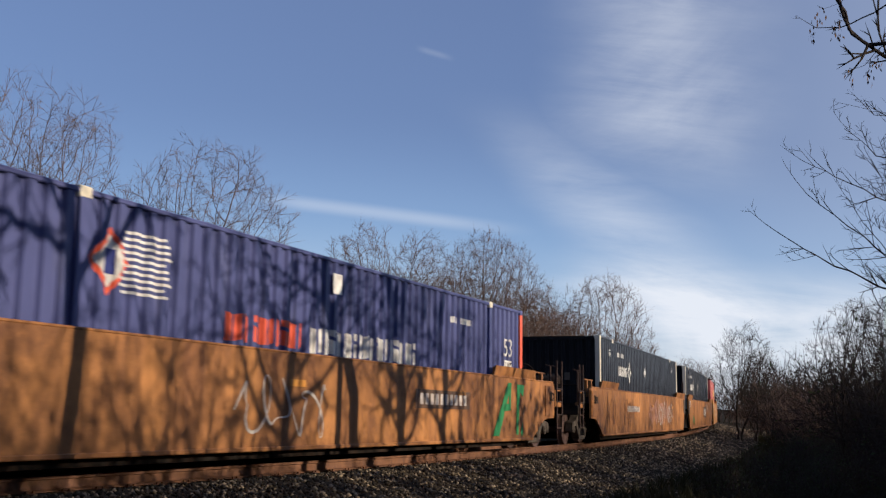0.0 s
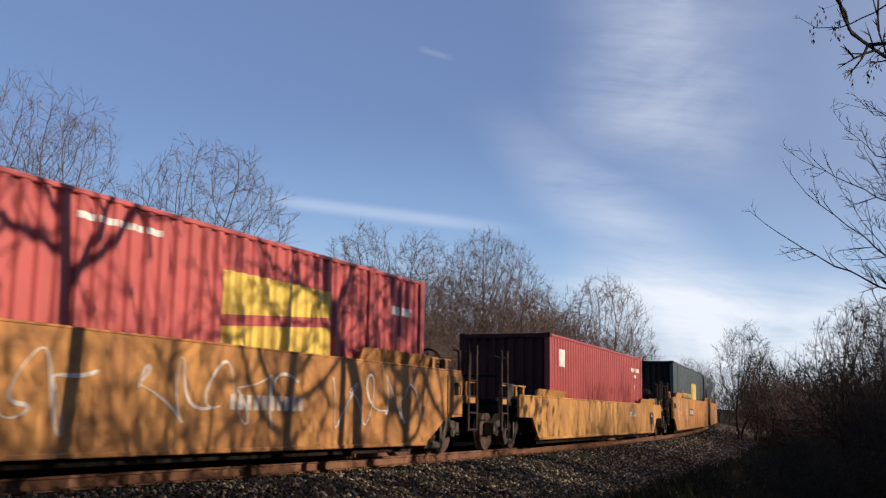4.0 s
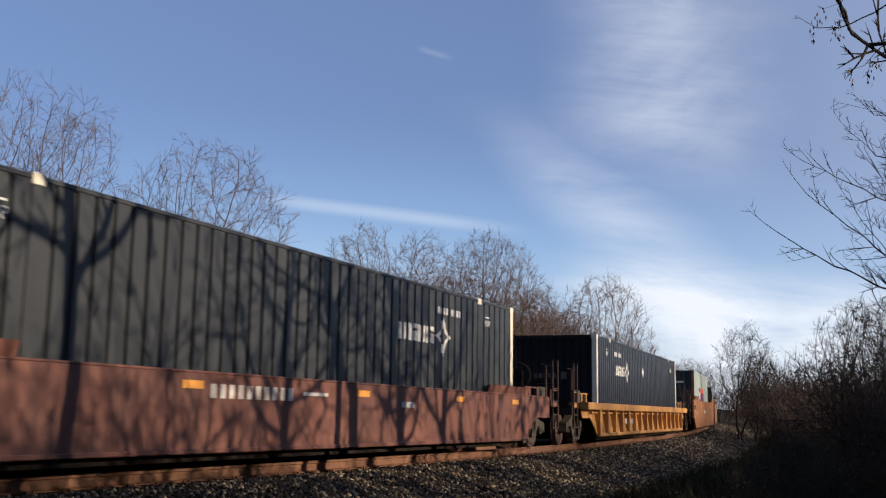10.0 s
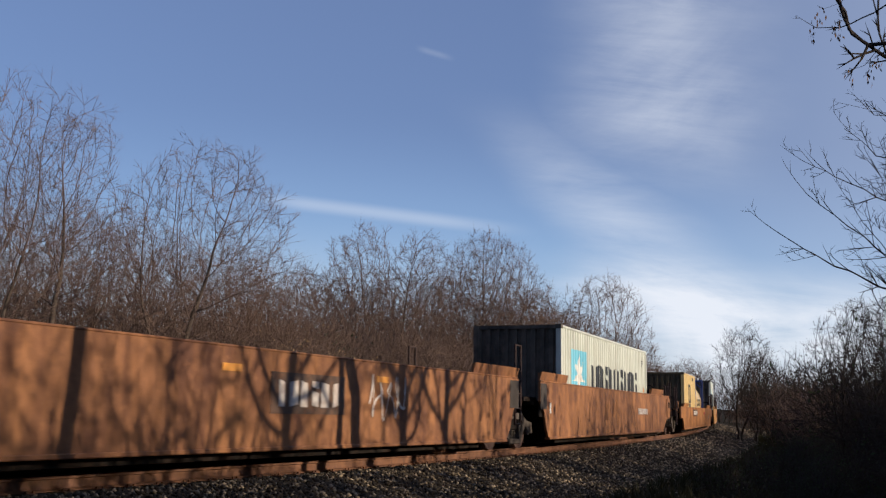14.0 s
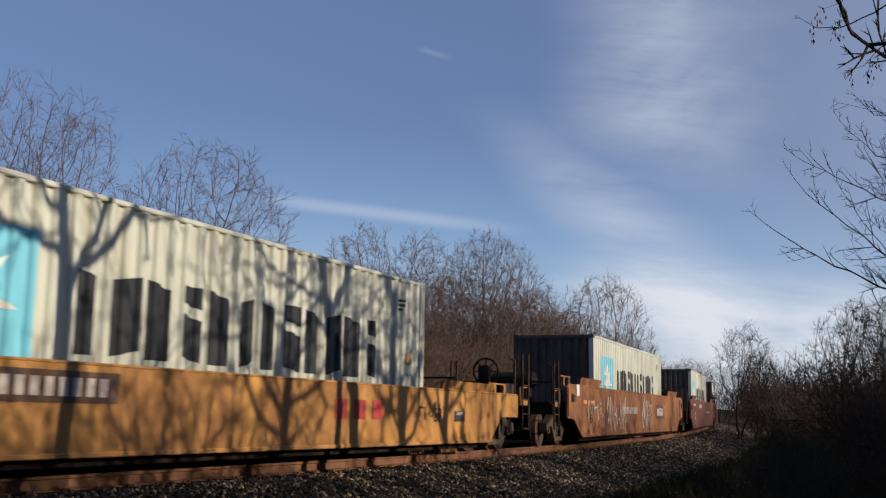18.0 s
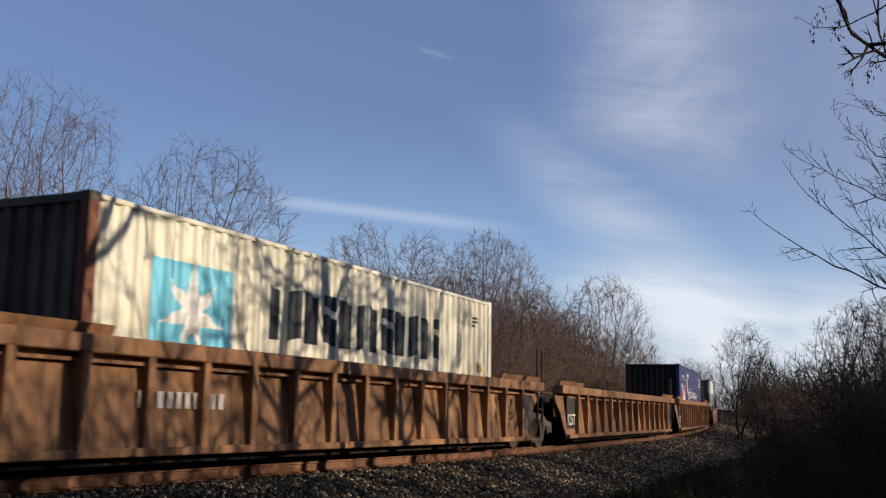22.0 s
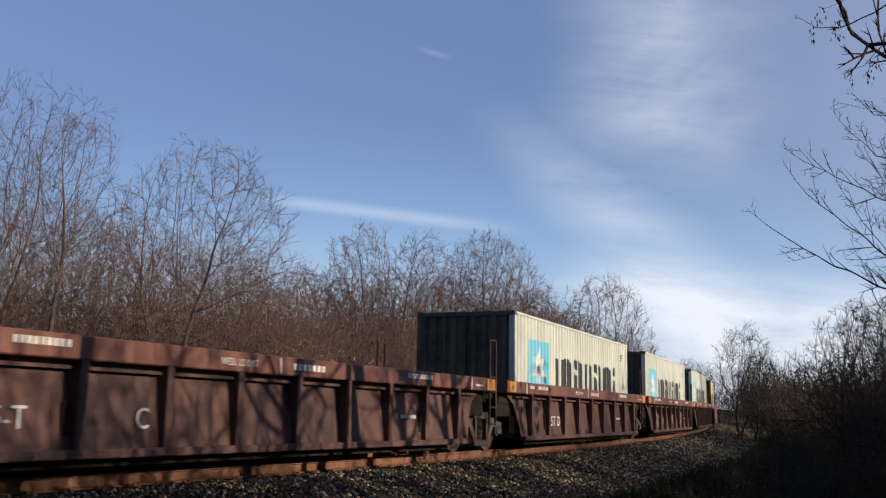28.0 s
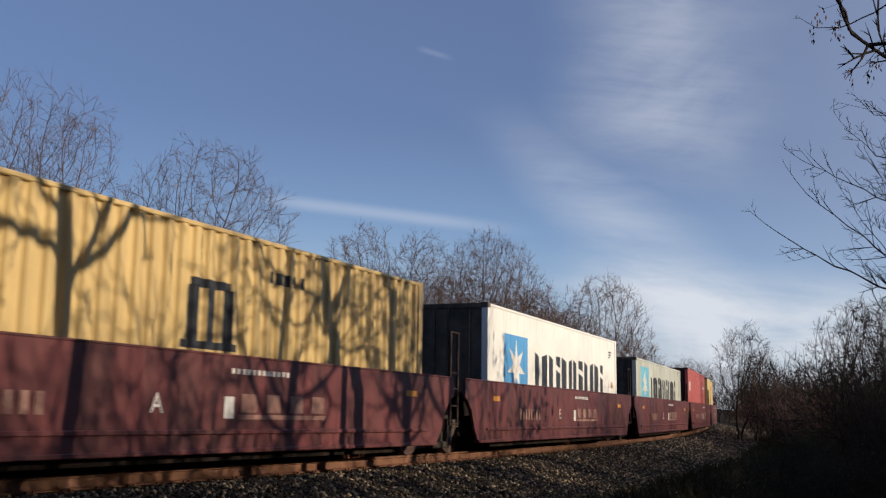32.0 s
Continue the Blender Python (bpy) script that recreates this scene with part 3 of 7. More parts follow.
def patch(parent, x, y, z, w, h, material, name="panel", label=""):
    def b(m):
        m.box(-w / 2, w / 2, -0.003, 0.003, -h / 2, h / 2)
    return part(name, shared((name, round(w, 3), round(h, 3)), material, b), parent, label, pose(x, face(y, z), z))


def scrawl(parent, x, y, z, w, h, seed, material, r=0.022, name="graffiti"):
    """Loops of sprayed paint, a flat band along a wandering line."""
    rn = random.Random(seed)
    pts = []
    n = 110
    ph = [rn.uniform(0, 6.28) for _ in range(4)]
    for i in range(n):
        t = i / (n - 1)
        pts.append((-w / 2 + w * (t + 0.06 * math.sin(t * 31 + ph[0]) + 0.03 * math.sin(t * 53 + ph[3])),
                    h / 2 * (0.75 * math.sin(t * 27 + ph[1]) + 0.35 * math.sin(t * 47 + ph[2]))))
    v = []
    for i, (px, pz) in enumerate(pts):
        (ax, az), (bx, bz) = pts[max(i - 1, 0)], pts[min(i + 1, n - 1)]
        q = Vector((az - bz, bx - ax)).normalized() * r * (0.75 + 0.35 * math.sin(i * 0.37 + ph[1]))
        v += [(px + q.x, 0, pz + q.y), (px - q.x, 0, pz - q.y)]
    m = Mesh().add(v, [(2 * i, 2 * i + 1, 2 * i + 3, 2 * i + 2) for i in range(n - 1)])
    return part(name, m.data(name, material), parent, "sprayed graffiti", pose(x, face(y, z), z))


def ladder(car, x, y, half, z0, z1, rungs, label):
    """Two stiles and their rungs, the first stile bearing the rest."""
    stile = lambda m: m.box(-0.026, 0.026, -0.02, 0.02, z0, z1)
    me = shared(("stile", z0, z1), IRON, stile)
    lad = part("ladder", me, car, label, pose(x - half, y, 0))
    part("stile", me, lad, m=pose(2 * half, 0, 0))
    for z in rungs:
        part("rung", shared(("rung", half), IRON, lambda m: m.tube((0, 0, 0), (2 * half, 0, 0), 0.018)), lad, m=pose(0, 0, z))


def end_gear(car, k, side, paint):
    """What stands on an outer end: platform, ladder, grab rails, brake wheel, coupler."""
    h, sg = k["h"], side

    def plat(m):
        m.box(-0.95, 0.95, -1.28, 1.28, 0.98, 1.06)
        m.box(-0.95, -0.80, -1.35, 1.35, 0.80, 1.06)
        m.box(-0.2, 0.9, -0.35, 0.35, 0.70, 1.0)
    part("end_platform", shared("end_platform", GRIME, plat), car, m=pose(sg * (h + 0.15), 0, 0, 0, 0, 0 if sg < 0 else 180))

    def coup(m):
        m.box(-0.75, 0.4, -0.12, 0.12, 0.72, 0.92, 0.03)
        m.box(-0.95, -0.72, -0.2, 0.2, 0.68, 0.98, 0.05)
        m.path([(-0.5, -0.35, 0.72), (-0.75, -0.38, 0.45), (-1.0, -0.30, 0.35)], 0.03)
    part("coupler", shared("coupler", GRIME, coup), car, m=pose(sg * (h + 0.95), 0, 0, 0, 0, 0 if sg < 0 else 180))

    for y in (-1.36, 1.36):
        ladder(car, sg * (h + 0.75), y, 0.2, 0.45, 2.15, (0.47, 0.80, 1.12, 1.44), "rust-brown steel ladder")

    def rails(m):
        m.path([(0, -0.45, 1.05), (0, -0.45, 1.62), (0, 0.45, 1.62), (0, 0.45, 1.05)], 0.024)
    for y in (-0.75, 0.75):
        part("handrail", shared("handrail", GRIME, rails), car, m=pose(sg * (h + 0.55), y, 0))
    def grab(m):
        m.box(-0.03, 0.03, -0.022, 0.022, 1.05, 2.0)
        m.tube((0, 0, 1.99), (0, 0.12, 2.03), 0.02)
    for dx in (0.3, 0.8):
        part("grab_post", shared("grab_post", IRON, grab), car, m=pose(sg * (h + dx), -1.27, 0))
    def box(m):
        m.box(-0.28, 0.28, -0.05, 0.05, 1.06, 1.46, 0.015)
        m.box(-0.16, 0.16, -0.062, -0.05, 1.14, 1.36)
    def step_box(m):
        m.box(-0.24, 0.24, -0.06, 0.06, 0.99, 1.14, 0.015)
        m.path([(-0.22, -0.03, 1.12), (-0.22, -0.03, 1.40), (0.22, -0.03, 1.40), (0.22, -0.03, 1.12)], 0.018)
    part("step_box", shared("step_box", paint, step_box), car, "painted step with a hoop rail", pose(sg * (h + 0.72), -1.30, 0))
    def reservoir(m):
        m.tube((-0.55, 0, 0), (0.55, 0, 0), 0.21, n=16)
        m.tube((-0.62, 0, 0), (-0.55, 0, 0), 0.12, 0.21, n=16)
        m.tube((0.55, 0, 0), (0.62, 0, 0), 0.21, 0.12, n=16)
        for x in (-0.4, 0.4):
            m.box(x - 0.03, x + 0.03, -0.2, 0.2, -0.60, -0.12)
    if k["style"] == "tall":
        part("air_reservoir", shared("air_reservoir", GRIME, reservoir), car, "dark air tank lying across the end", pose(sg * (h - 0.45), 0.1, 1.70, 0, 0, 90))
    part("valve_cover", shared("valve_cover", ENDPLATE, box), car, "dirty square cover plate", pose(sg * (h + 0.05), -1.22, 0))
    def hose(m):
        m.path([(0, 0, 1.0), (0.25, -0.04, 1.08), (0.45, -0.02, 0.95), (0.55, 0, 0.7), (0.5, 0, 0.55)], 0.022)
    part("brake_hose", shared("brake_hose", GRIME, hose), car, m=pose(sg * (h + 0.2), -1.2, 0, 0, 0, 0 if sg < 0 else 180))

    def post(m):
        t = k["top"]
        m.box(-0.055, 0.055, -0.04, 0.04, t - 0.25, t + 0.22, 0.01)
        m.tube((-0.26, 0, t + 0.235), (0.26, 0, t + 0.235), 0.02)
    for dx, y in ((-0.9, -1.25), (-0.35, -1.25)):
        part("guide_post", shared(("guide_post", k["top"]), paint, post), car, m=pose(sg * (h + dx), y, 0))
    if side > 0:
        def wheel(m):
            n = 16
            for i in range(n):
                a, b = 2 * math.pi * i / n, 2 * math.pi * (i + 1) / n
                m.tube((0, 0.30 * math.cos(a), 0.30 * math.sin(a)), (0, 0.30 * math.cos(b), 0.30 * math.sin(b)), 0.026, n=5)
            for i in range(4):
                a = math.pi * i / 4
                m.tube((0, -0.27 * math.cos(a), -0.27 * math.sin(a)), (0, 0.27 * math.cos(a), 0.27 * math.sin(a)), 0.012, n=5)
            m.tube((-0.02, 0, 0), (0.01, 0, 0), 0.15, n=16)
        part("brake_housing", shared("brake_housing", GRIME, lambda m: m.box(-0.14, -0.03, -0.13, 0.13, -0.75, 0.12, 0.02)), car, m=pose(sg * (h + 0.35), -0.55, 1.75))
        part("brake_wheel", shared("brake_wheel", REDTAG if k["style"] == "band" else GRIME, wheel), car, "red round hand brake wheel" if k["style"] == "band" else "dark round hand brake wheel", pose(sg * (h + 0.35), -0.55, 1.75))


def joint_gear(car, k, side):
    """The close-coupled end over a shared truck: deck, tall grab posts."""
    h, sg = k["h"], side

    def deck(m):
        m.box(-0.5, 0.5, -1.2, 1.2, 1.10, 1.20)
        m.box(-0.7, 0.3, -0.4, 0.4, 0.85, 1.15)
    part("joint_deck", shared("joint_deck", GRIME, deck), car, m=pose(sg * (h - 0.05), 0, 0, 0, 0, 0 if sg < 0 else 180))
    if sg > 0:
        for y in (-1.33, 1.33):
            ladder(car, sg * (h + 0.3), y, 0.17, 0.55, 2.35, (0.58, 0.92, 1.25, 1.55, 2.33), "tall rust-brown steel ladder")


def well_car(u0, u1, style, paint, left, right, label, marks=(), group=""):
    """A well car body from u0 to u1 along the train; left/right: 'end' with its own truck and coupler, or 'joint'."""
    u, h = (u0 + u1) / 2, (u1 - u0) / 2
    top = {"tall": 1.56, "low": 1.19, "ribbed": 1.53, "ribbed_low": 1.15, "band": 1.50, "panel": 1.43}[style]
    k = dict(h=h, top=top, left=left, right=right, style=style)
    if style in ("low", "ribbed_low"):
        k["left"] = "low" if left == "end" else left
        k["right"] = "low" if right == "end" else right
    if style == "band":
        k["left"] = "short" if left == "end" else left
        k["right"] = "short" if right == "end" else right
    car = thing("well_car", label, "well car", group)
    key = (style, round(h, 2), left, right)
    pts = outline(k)
    y_out, th = 1.47, 0.06
    if style.startswith("ribbed") or style == "band":
        y_out = 1.36
    for sg, nm in ((-1, "side_panel"), (1, "side_panel")):
        def b(m):
            if y_out > 1.4:
                m.prism(pts, sg * y_out, sg * (y_out - th))
                return
            n = len(pts)
            lean = lambda z: 1.46 - 0.15 * (z - 0.24) / (top - 0.24)
            v = [(x, sg * (lean(z) - d), z) for d in (0, 0.03) for x, z in pts]
            m.add(v, [tuple(range(n)), tuple(range(2 * n - 1, n - 1, -1))] + [((i + 1) % n, i, i + n, (i + 1) % n + n) for i in range(n)])
        low = REDLOW if style == "band" else paint
        part(nm, shared((nm, key, sg), low, b), car)
        cut = 1.78 if style == "band" else 1.55
        near = 1.3 if style == "band" else 0.75
        x0 = -h + (cut if left == "end" else near)
        x1 = h - (cut if right == "end" else near)
        if style in ("tall", "low", "panel"):
            def flange(m):
                m.box(-h + 0.05, h - 0.05, min(sg * 1.475, sg * 1.42), max(sg * 1.475, sg * 1.42), top, top + 0.035, 0.01)
                m.box(x0, x1, min(sg * 1.49, sg * 1.36), max(sg * 1.49, sg * 1.36), 0.20, 0.26, 0.012)
            part("edge_flange", shared(("edge_flange", key, sg), paint, flange), car)
        else:
            band_h = 0.26 if style == "band" else 0.20
            def chord(m):
                m.box(-h, h, min(sg * 1.55, sg * 1.32), max(sg * 1.55, sg * 1.32), top - band_h, top, 0.015)
            def lower(m):
                m.box(x0, x1, min(sg * 1.54, sg * 1.40), max(sg * 1.54, sg * 1.40), 0.20, 0.30, 0.012)
                m.box(-h + 0.9, h - 0.9, min(sg * 1.45, sg * 1.33), max(sg * 1.45, sg * 1.33), top - band_h - 0.10, top - band_h - 0.06)
            part("top_chord", shared(("top_chord", key, sg), paint, chord), car)
            part("bottom_sill", shared(("bottom_sill", key, sg), low, lower), car)
            reach = [1.3 if e == "joint" or style != "band" else 1.9 for e in (left, right)]
            pitch = 1.05 if style == "ribbed" else (1.12 if style == "ribbed_low" else 1.42)
            n = int((2 * h - 2.6) / pitch)
            def rib(m):
                m.prism([(-0.075, 0.28), (0.075, 0.28), (0.055, top - band_h + 0.02), (-0.055, top - band_h + 0.02)], sg * 1.54, sg * 1.33)
            me = shared(("rib", key, sg), low, rib)
            for i in range(n + 1):
                x = -n * pitch / 2 + i * pitch
                if -h + reach[0] - 0.2 < x < h - reach[1] + 0.2:
                    part("rib", me, car, m=pose(x, 0, 0))
        if style in ("tall", "low", "ribbed", "panel") and style != "panel":
            # inclined guides at both ends of the well that steer the container in
            for e, s2 in ((left, -1), (right, 1)):
                a = h - (1.45 if e == "end" else 0.05)
                lo, hi = top + 0.03, top + (0.24 if style == "tall" else 0.20)
                if style == "ribbed":
                    lo, hi = top, top + 0.12
                def guide(m):
                    ln = 2.5
                    m.add([(-ln / 2, sg * 1.44, lo), (ln / 2, sg * 1.44, lo), (ln / 2, sg * 1.50, hi), (-ln / 2, sg * 1.50, hi),
                           (-ln / 2, sg * 1.38, lo), (ln / 2, sg * 1.38, lo), (ln / 2, sg * 1.46, hi), (-ln / 2, sg * 1.46, hi)],
                          [(0, 1, 2, 3), (4, 7, 6, 5), (3, 2, 6, 7), (0, 3, 7, 4), (1, 5, 6, 2), (0, 4, 5, 1)])
                    for q in (-1.1, -0.4, 0.4, 1.1):
                        m.box(q - 0.03, q + 0.03, min(sg * 1.36, sg * 1.44), max(sg * 1.36, sg * 1.44), lo, hi - 0.02)
                part("container_guide", shared(("container_guide", style, sg), paint, guide), car, m=pose(s2 * (a - 1.25), 0, 0))
    for sg in (-1, 1):
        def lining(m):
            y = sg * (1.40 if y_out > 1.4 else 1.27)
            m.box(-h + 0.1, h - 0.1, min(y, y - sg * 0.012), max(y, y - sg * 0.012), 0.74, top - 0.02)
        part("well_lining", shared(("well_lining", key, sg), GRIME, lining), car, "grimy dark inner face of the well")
    for e, sg in ((left, -1), (right, 1)):
        if style == "tall" and e == "joint":
            def plate(m):
                m.box(-0.27, 0.27, -0.004, 0.004, -0.24, 0.36)
            part("end_plate", shared("end_plate", ENDPLATE, plate), car, "dirty grey plate", pose(sg * (h - 0.29), -y_out - 0.002, 1.16))
        if style == "tall" and e == "end":
            def cover(m):
                m.box(-0.32, 0.32, -0.012, 0.012, -0.36, 0.36, 0.006)
            ec = part("end_cover", shared("end_cover", paint, cover), car, "rusted cover plate", pose(sg * (h - 0.36), -y_out - 0.012, 1.12))
            # no hollow is cut: a flat dark plate paints the recess's shade
            part("handle_recess", shared("handle_recess", GRIME, lambda m: m.box(-0.10, 0.10, -0.004, 0.004, -0.11, 0.11)), ec, "flat dark patch painted as a shaded recess", pose(0.05, -0.016, 0.12))
            part("grab_iron", shared("grab_iron", FRAME, lambda m: m.path([(-0.07, 0, 0.06), (-0.07, -0.05, 0.06), (-0.07, -0.05, -0.10), (0.07, -0.05, -0.10), (0.07, -0.05, 0.06), (0.07, 0, 0.06)], 0.012)), ec, m=pose(0.05, -0.016, 0.12))
    # extra depth below the floor stands in for the black shade beneath the car
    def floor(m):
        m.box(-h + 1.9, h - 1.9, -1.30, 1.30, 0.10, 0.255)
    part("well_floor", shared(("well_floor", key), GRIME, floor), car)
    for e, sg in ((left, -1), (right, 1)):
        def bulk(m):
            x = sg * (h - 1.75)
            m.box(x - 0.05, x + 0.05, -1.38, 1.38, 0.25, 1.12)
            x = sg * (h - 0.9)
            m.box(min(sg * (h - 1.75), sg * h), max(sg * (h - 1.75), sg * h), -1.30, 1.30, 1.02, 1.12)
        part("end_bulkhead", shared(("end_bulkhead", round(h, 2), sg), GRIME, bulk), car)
        if e == "end":
            end_gear(car, k, sg, paint)
            truck(car, sg * (h - 0.45))
        else:
            joint_gear(car, k, sg)
            if sg > 0:
                truck(car, h + (0.28 if style in ("band", "panel") else 0.75))
    for mk in marks:
        mk(car, h, -y_out - 0.007 if y_out > 1.4 else -1.46)
    rides(car, u, h - 0.45)
    return car


# ---- containers ----


def wave(x, pitch, depth, outer, slope):
    """How far the sheet lies in from its outer face at x."""
    q = (x / pitch) % 1.0
    o, s = outer / pitch, slope / pitch
    if q < o:
        return 0.0
    if q < o + s:
        return depth * (q - o) / s
    if q < 1 - s:
        return depth
    return depth * (1 - q) / s


def breaks(x0, x1, w):
    pitch, depth, outer, slope = w
    xs = [x0]
    k = math.floor(x0 / pitch)
    while k * pitch < x1:
        for d in (0, outer, outer + slope, pitch - slope):
            x = k * pitch + d
            if x0 + 1e-4 < x < x1 - 1e-4:
                xs.append(x)
        k += 1
    return xs + [x1]


ISO = (0.276, 0.045, 0.100, 0.034)
WIDE = (0.305, 0.042, 0.225, 0.014)


def container(u, length, height, paint, label, group="", posts=None, wavy=ISO, floor=0.262, width=2.438, marks=(), doors_left=False, post_paint=None, end_paint=None, rusty=False, end_post=None):
    c = thing("container", label, "container", group)
    # end walls default to darker paints that carry their shade
    end_paint = end_paint or {GREYW: SHADEGREY, CREAM: SHADEGREY, CLEANW: SHADEGREY, MSCY: SHADEMUSTARD, SAFBLUE: NAVYEND, BLUE: NAVYEND, TEAL: NAVYEND, NAVY: NAVYEND, CHARCOAL: NAVYEND, REDC: SHADERED, DRED: SHADERED, GREYGREEN: CHARCOAL}.get(paint)
    L, W = length / 2, width / 2
    z0, z1 = floor, floor + height
    key = (length, height, wavy, width, floor)
    inset = 2.0 if posts else 0.12
    for sg in (-1, 1):
        def side(m):
            xs = breaks(-L + 0.12, L - 0.12, wavy)
            v = []
            for x in xs:
                y = sg * (W - 0.012 - wave(x, *wavy))
                v += [(x, y, z0 + 0.14), (x, y, z1 - 0.06), (x, y - sg * 0.004, z0 + 0.14), (x, y - sg * 0.004, z1 - 0.06)]
            n = len(xs)
            m.add(v, [(4 * i, 4 * i + 4, 4 * i + 5, 4 * i + 1) for i in range(n - 1)])
        part("side_panel", shared(("cside", key, sg), paint, side), c)
        def trail(m):
            m.box(-L + 0.1, L - 0.1, min(sg * W, sg * (W - 0.07)), max(sg * W, sg * (W - 0.07)), z1 - 0.075, z1 - 0.012, 0.012)
        part("top_rail", shared(("top_rail", key, sg), paint, trail), c)
        def brail(m):
            m.box(-L + 0.1, L - 0.1, min(sg * W, sg * (W - 0.06)), max(sg * W, sg * (W - 0.06)), z0, z0 + 0.16, 0.012)
        part("bottom_rail", shared(("bottom_rail", key, sg), paint, brail), c)
        for s2 in (-1, 1):
            def post(m):
                m.box(min(s2 * L, s2 * (L - 0.16)), max(s2 * L, s2 * (L - 0.16)), min(sg * W, sg * (W - 0.14)), max(sg * W, sg * (W - 0.14)), z0 + 0.1, z1 - 0.1, 0.01)
            # the far post at the shaded end takes the same darkened paint
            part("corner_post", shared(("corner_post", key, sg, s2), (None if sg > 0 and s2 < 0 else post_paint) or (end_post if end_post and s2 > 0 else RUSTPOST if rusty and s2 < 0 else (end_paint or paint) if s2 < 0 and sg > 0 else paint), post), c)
        if posts:
            def mid(m):
                for x in (0.0,):
                    m.box(x - 0.075, x + 0.075, min(sg * (W - 0.001), sg * (W - 0.06)), max(sg * (W - 0.001), sg * (W - 0.06)), z0 + 0.05, z1 - 0.02, 0.008)
            for px in (-6.096, 6.096):
                part("lifting_post", shared(("lifting_post", key, sg), paint, mid), c, m=pose(px, 0, 0))
            def cast(m):
                for x in (0.0,):
                    m.box(x - 0.09, x + 0.09, min(sg * (W + 0.004), sg * (W - 0.16)), max(sg * (W + 0.004), sg * (W - 0.16)), z1 - 0.12, z1 + 0.012, 0.01)
            for px in (-6.096, 6.096):
                part("lifting_casting", shared(("lifting_casting", key, sg), posts, cast), c, m=pose(px, 0, 0))
    for sg in (-1, 1):
        def endp(m):
            ys = breaks(-W + 0.13, W - 0.13, (0.25, 0.045, 0.11, 0.02))
            v = []
            for y in ys:
                x = sg * (L - 0.02 - wave(y, 0.25, 0.045, 0.11, 0.02))
                v += [(x, y, z0 + 0.1), (x, y, z1 - 0.08)]
            m.add(v, [(2 * i, 2 * i + 2, 2 * i + 3, 2 * i + 1) for i in range(len(ys) - 1)])
        if doors_left and sg < 0:
            for y in (-1, 1):
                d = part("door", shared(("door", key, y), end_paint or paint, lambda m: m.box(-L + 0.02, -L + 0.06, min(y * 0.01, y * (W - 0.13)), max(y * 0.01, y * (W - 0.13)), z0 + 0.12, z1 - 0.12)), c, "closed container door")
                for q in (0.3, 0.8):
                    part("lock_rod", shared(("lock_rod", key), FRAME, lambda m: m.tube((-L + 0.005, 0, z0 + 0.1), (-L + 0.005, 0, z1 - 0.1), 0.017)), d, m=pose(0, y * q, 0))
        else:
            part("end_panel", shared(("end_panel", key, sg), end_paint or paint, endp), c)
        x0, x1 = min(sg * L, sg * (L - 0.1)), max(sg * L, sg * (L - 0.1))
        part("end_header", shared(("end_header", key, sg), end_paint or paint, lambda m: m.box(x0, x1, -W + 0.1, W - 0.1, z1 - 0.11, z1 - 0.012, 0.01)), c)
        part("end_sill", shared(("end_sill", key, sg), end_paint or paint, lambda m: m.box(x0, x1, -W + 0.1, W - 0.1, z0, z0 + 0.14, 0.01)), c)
    def roof(m):
        m.box(-L + 0.05, L - 0.05, -W + 0.05, W - 0.05, z1 - 0.035, z1 - 0.015)
        for x in np.arange(-L + 0.5, L - 0.4, 0.6):
            m.box(x, x + 0.3, -W + 0.15, W - 0.15, z1 - 0.015, z1 - 0.004)
        m.box(-L + 0.1, L - 0.1, -W + 0.05, W - 0.05, z0 + 0.10, z0 + 0.13)
    part("roof", shared(("croof", key), paint, roof), c)
    def casting(m):
        m.box(-0.089, 0.089, -0.081, 0.081, -0.059, 0.059, 0.012)
    for x in (-L + 0.085, L - 0.085):
        for y in (-W + 0.078, W - 0.078):
            for z in (z0 + 0.056, z1 - 0.056):
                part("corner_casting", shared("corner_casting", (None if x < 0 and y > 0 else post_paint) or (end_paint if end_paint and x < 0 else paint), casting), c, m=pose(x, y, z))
    for mk in marks:
        mk(c, L, W, z0, wavy)
    rides(c, u + L, L)
    return c


def decal(parent, polys, W, wavy, material, name, label=""):
    """Painted flat shapes (convex polygons in x, z) that follow the waves of the near side."""
    bm = bmesh.new()
    for p in polys:
        bm.faces.new([bm.verts.new((x, 0, z)) for x, z in p])
    xs = [v.co.x for v in bm.verts]
    for x in breaks(min(xs), max(xs), wavy)[1:-1]:
        bmesh.ops.bisect_plane(bm, geom=bm.verts[:] + bm.edges[:] + bm.faces[:], plane_co=(x, 0, 0), plane_no=(1, 0, 0))
    for v in bm.verts:
        v.co.y = -(W - 0.012 - wave(v.co.x, *wavy)) - 0.004
    for f in bm.faces:
        if f.normal.y > 0:
            f.normal_flip()
    me = bpy.data.meshes.new(name)
    bm.to_mesh(me)
    bm.free()
    me.materials.append(material)
    return part(name, me, parent, label)


def rect(x0, x1, z0, z1):
    return [(x0, z0), (x1, z0), (x1, z1), (x0, z1)]

# ---- markings ----


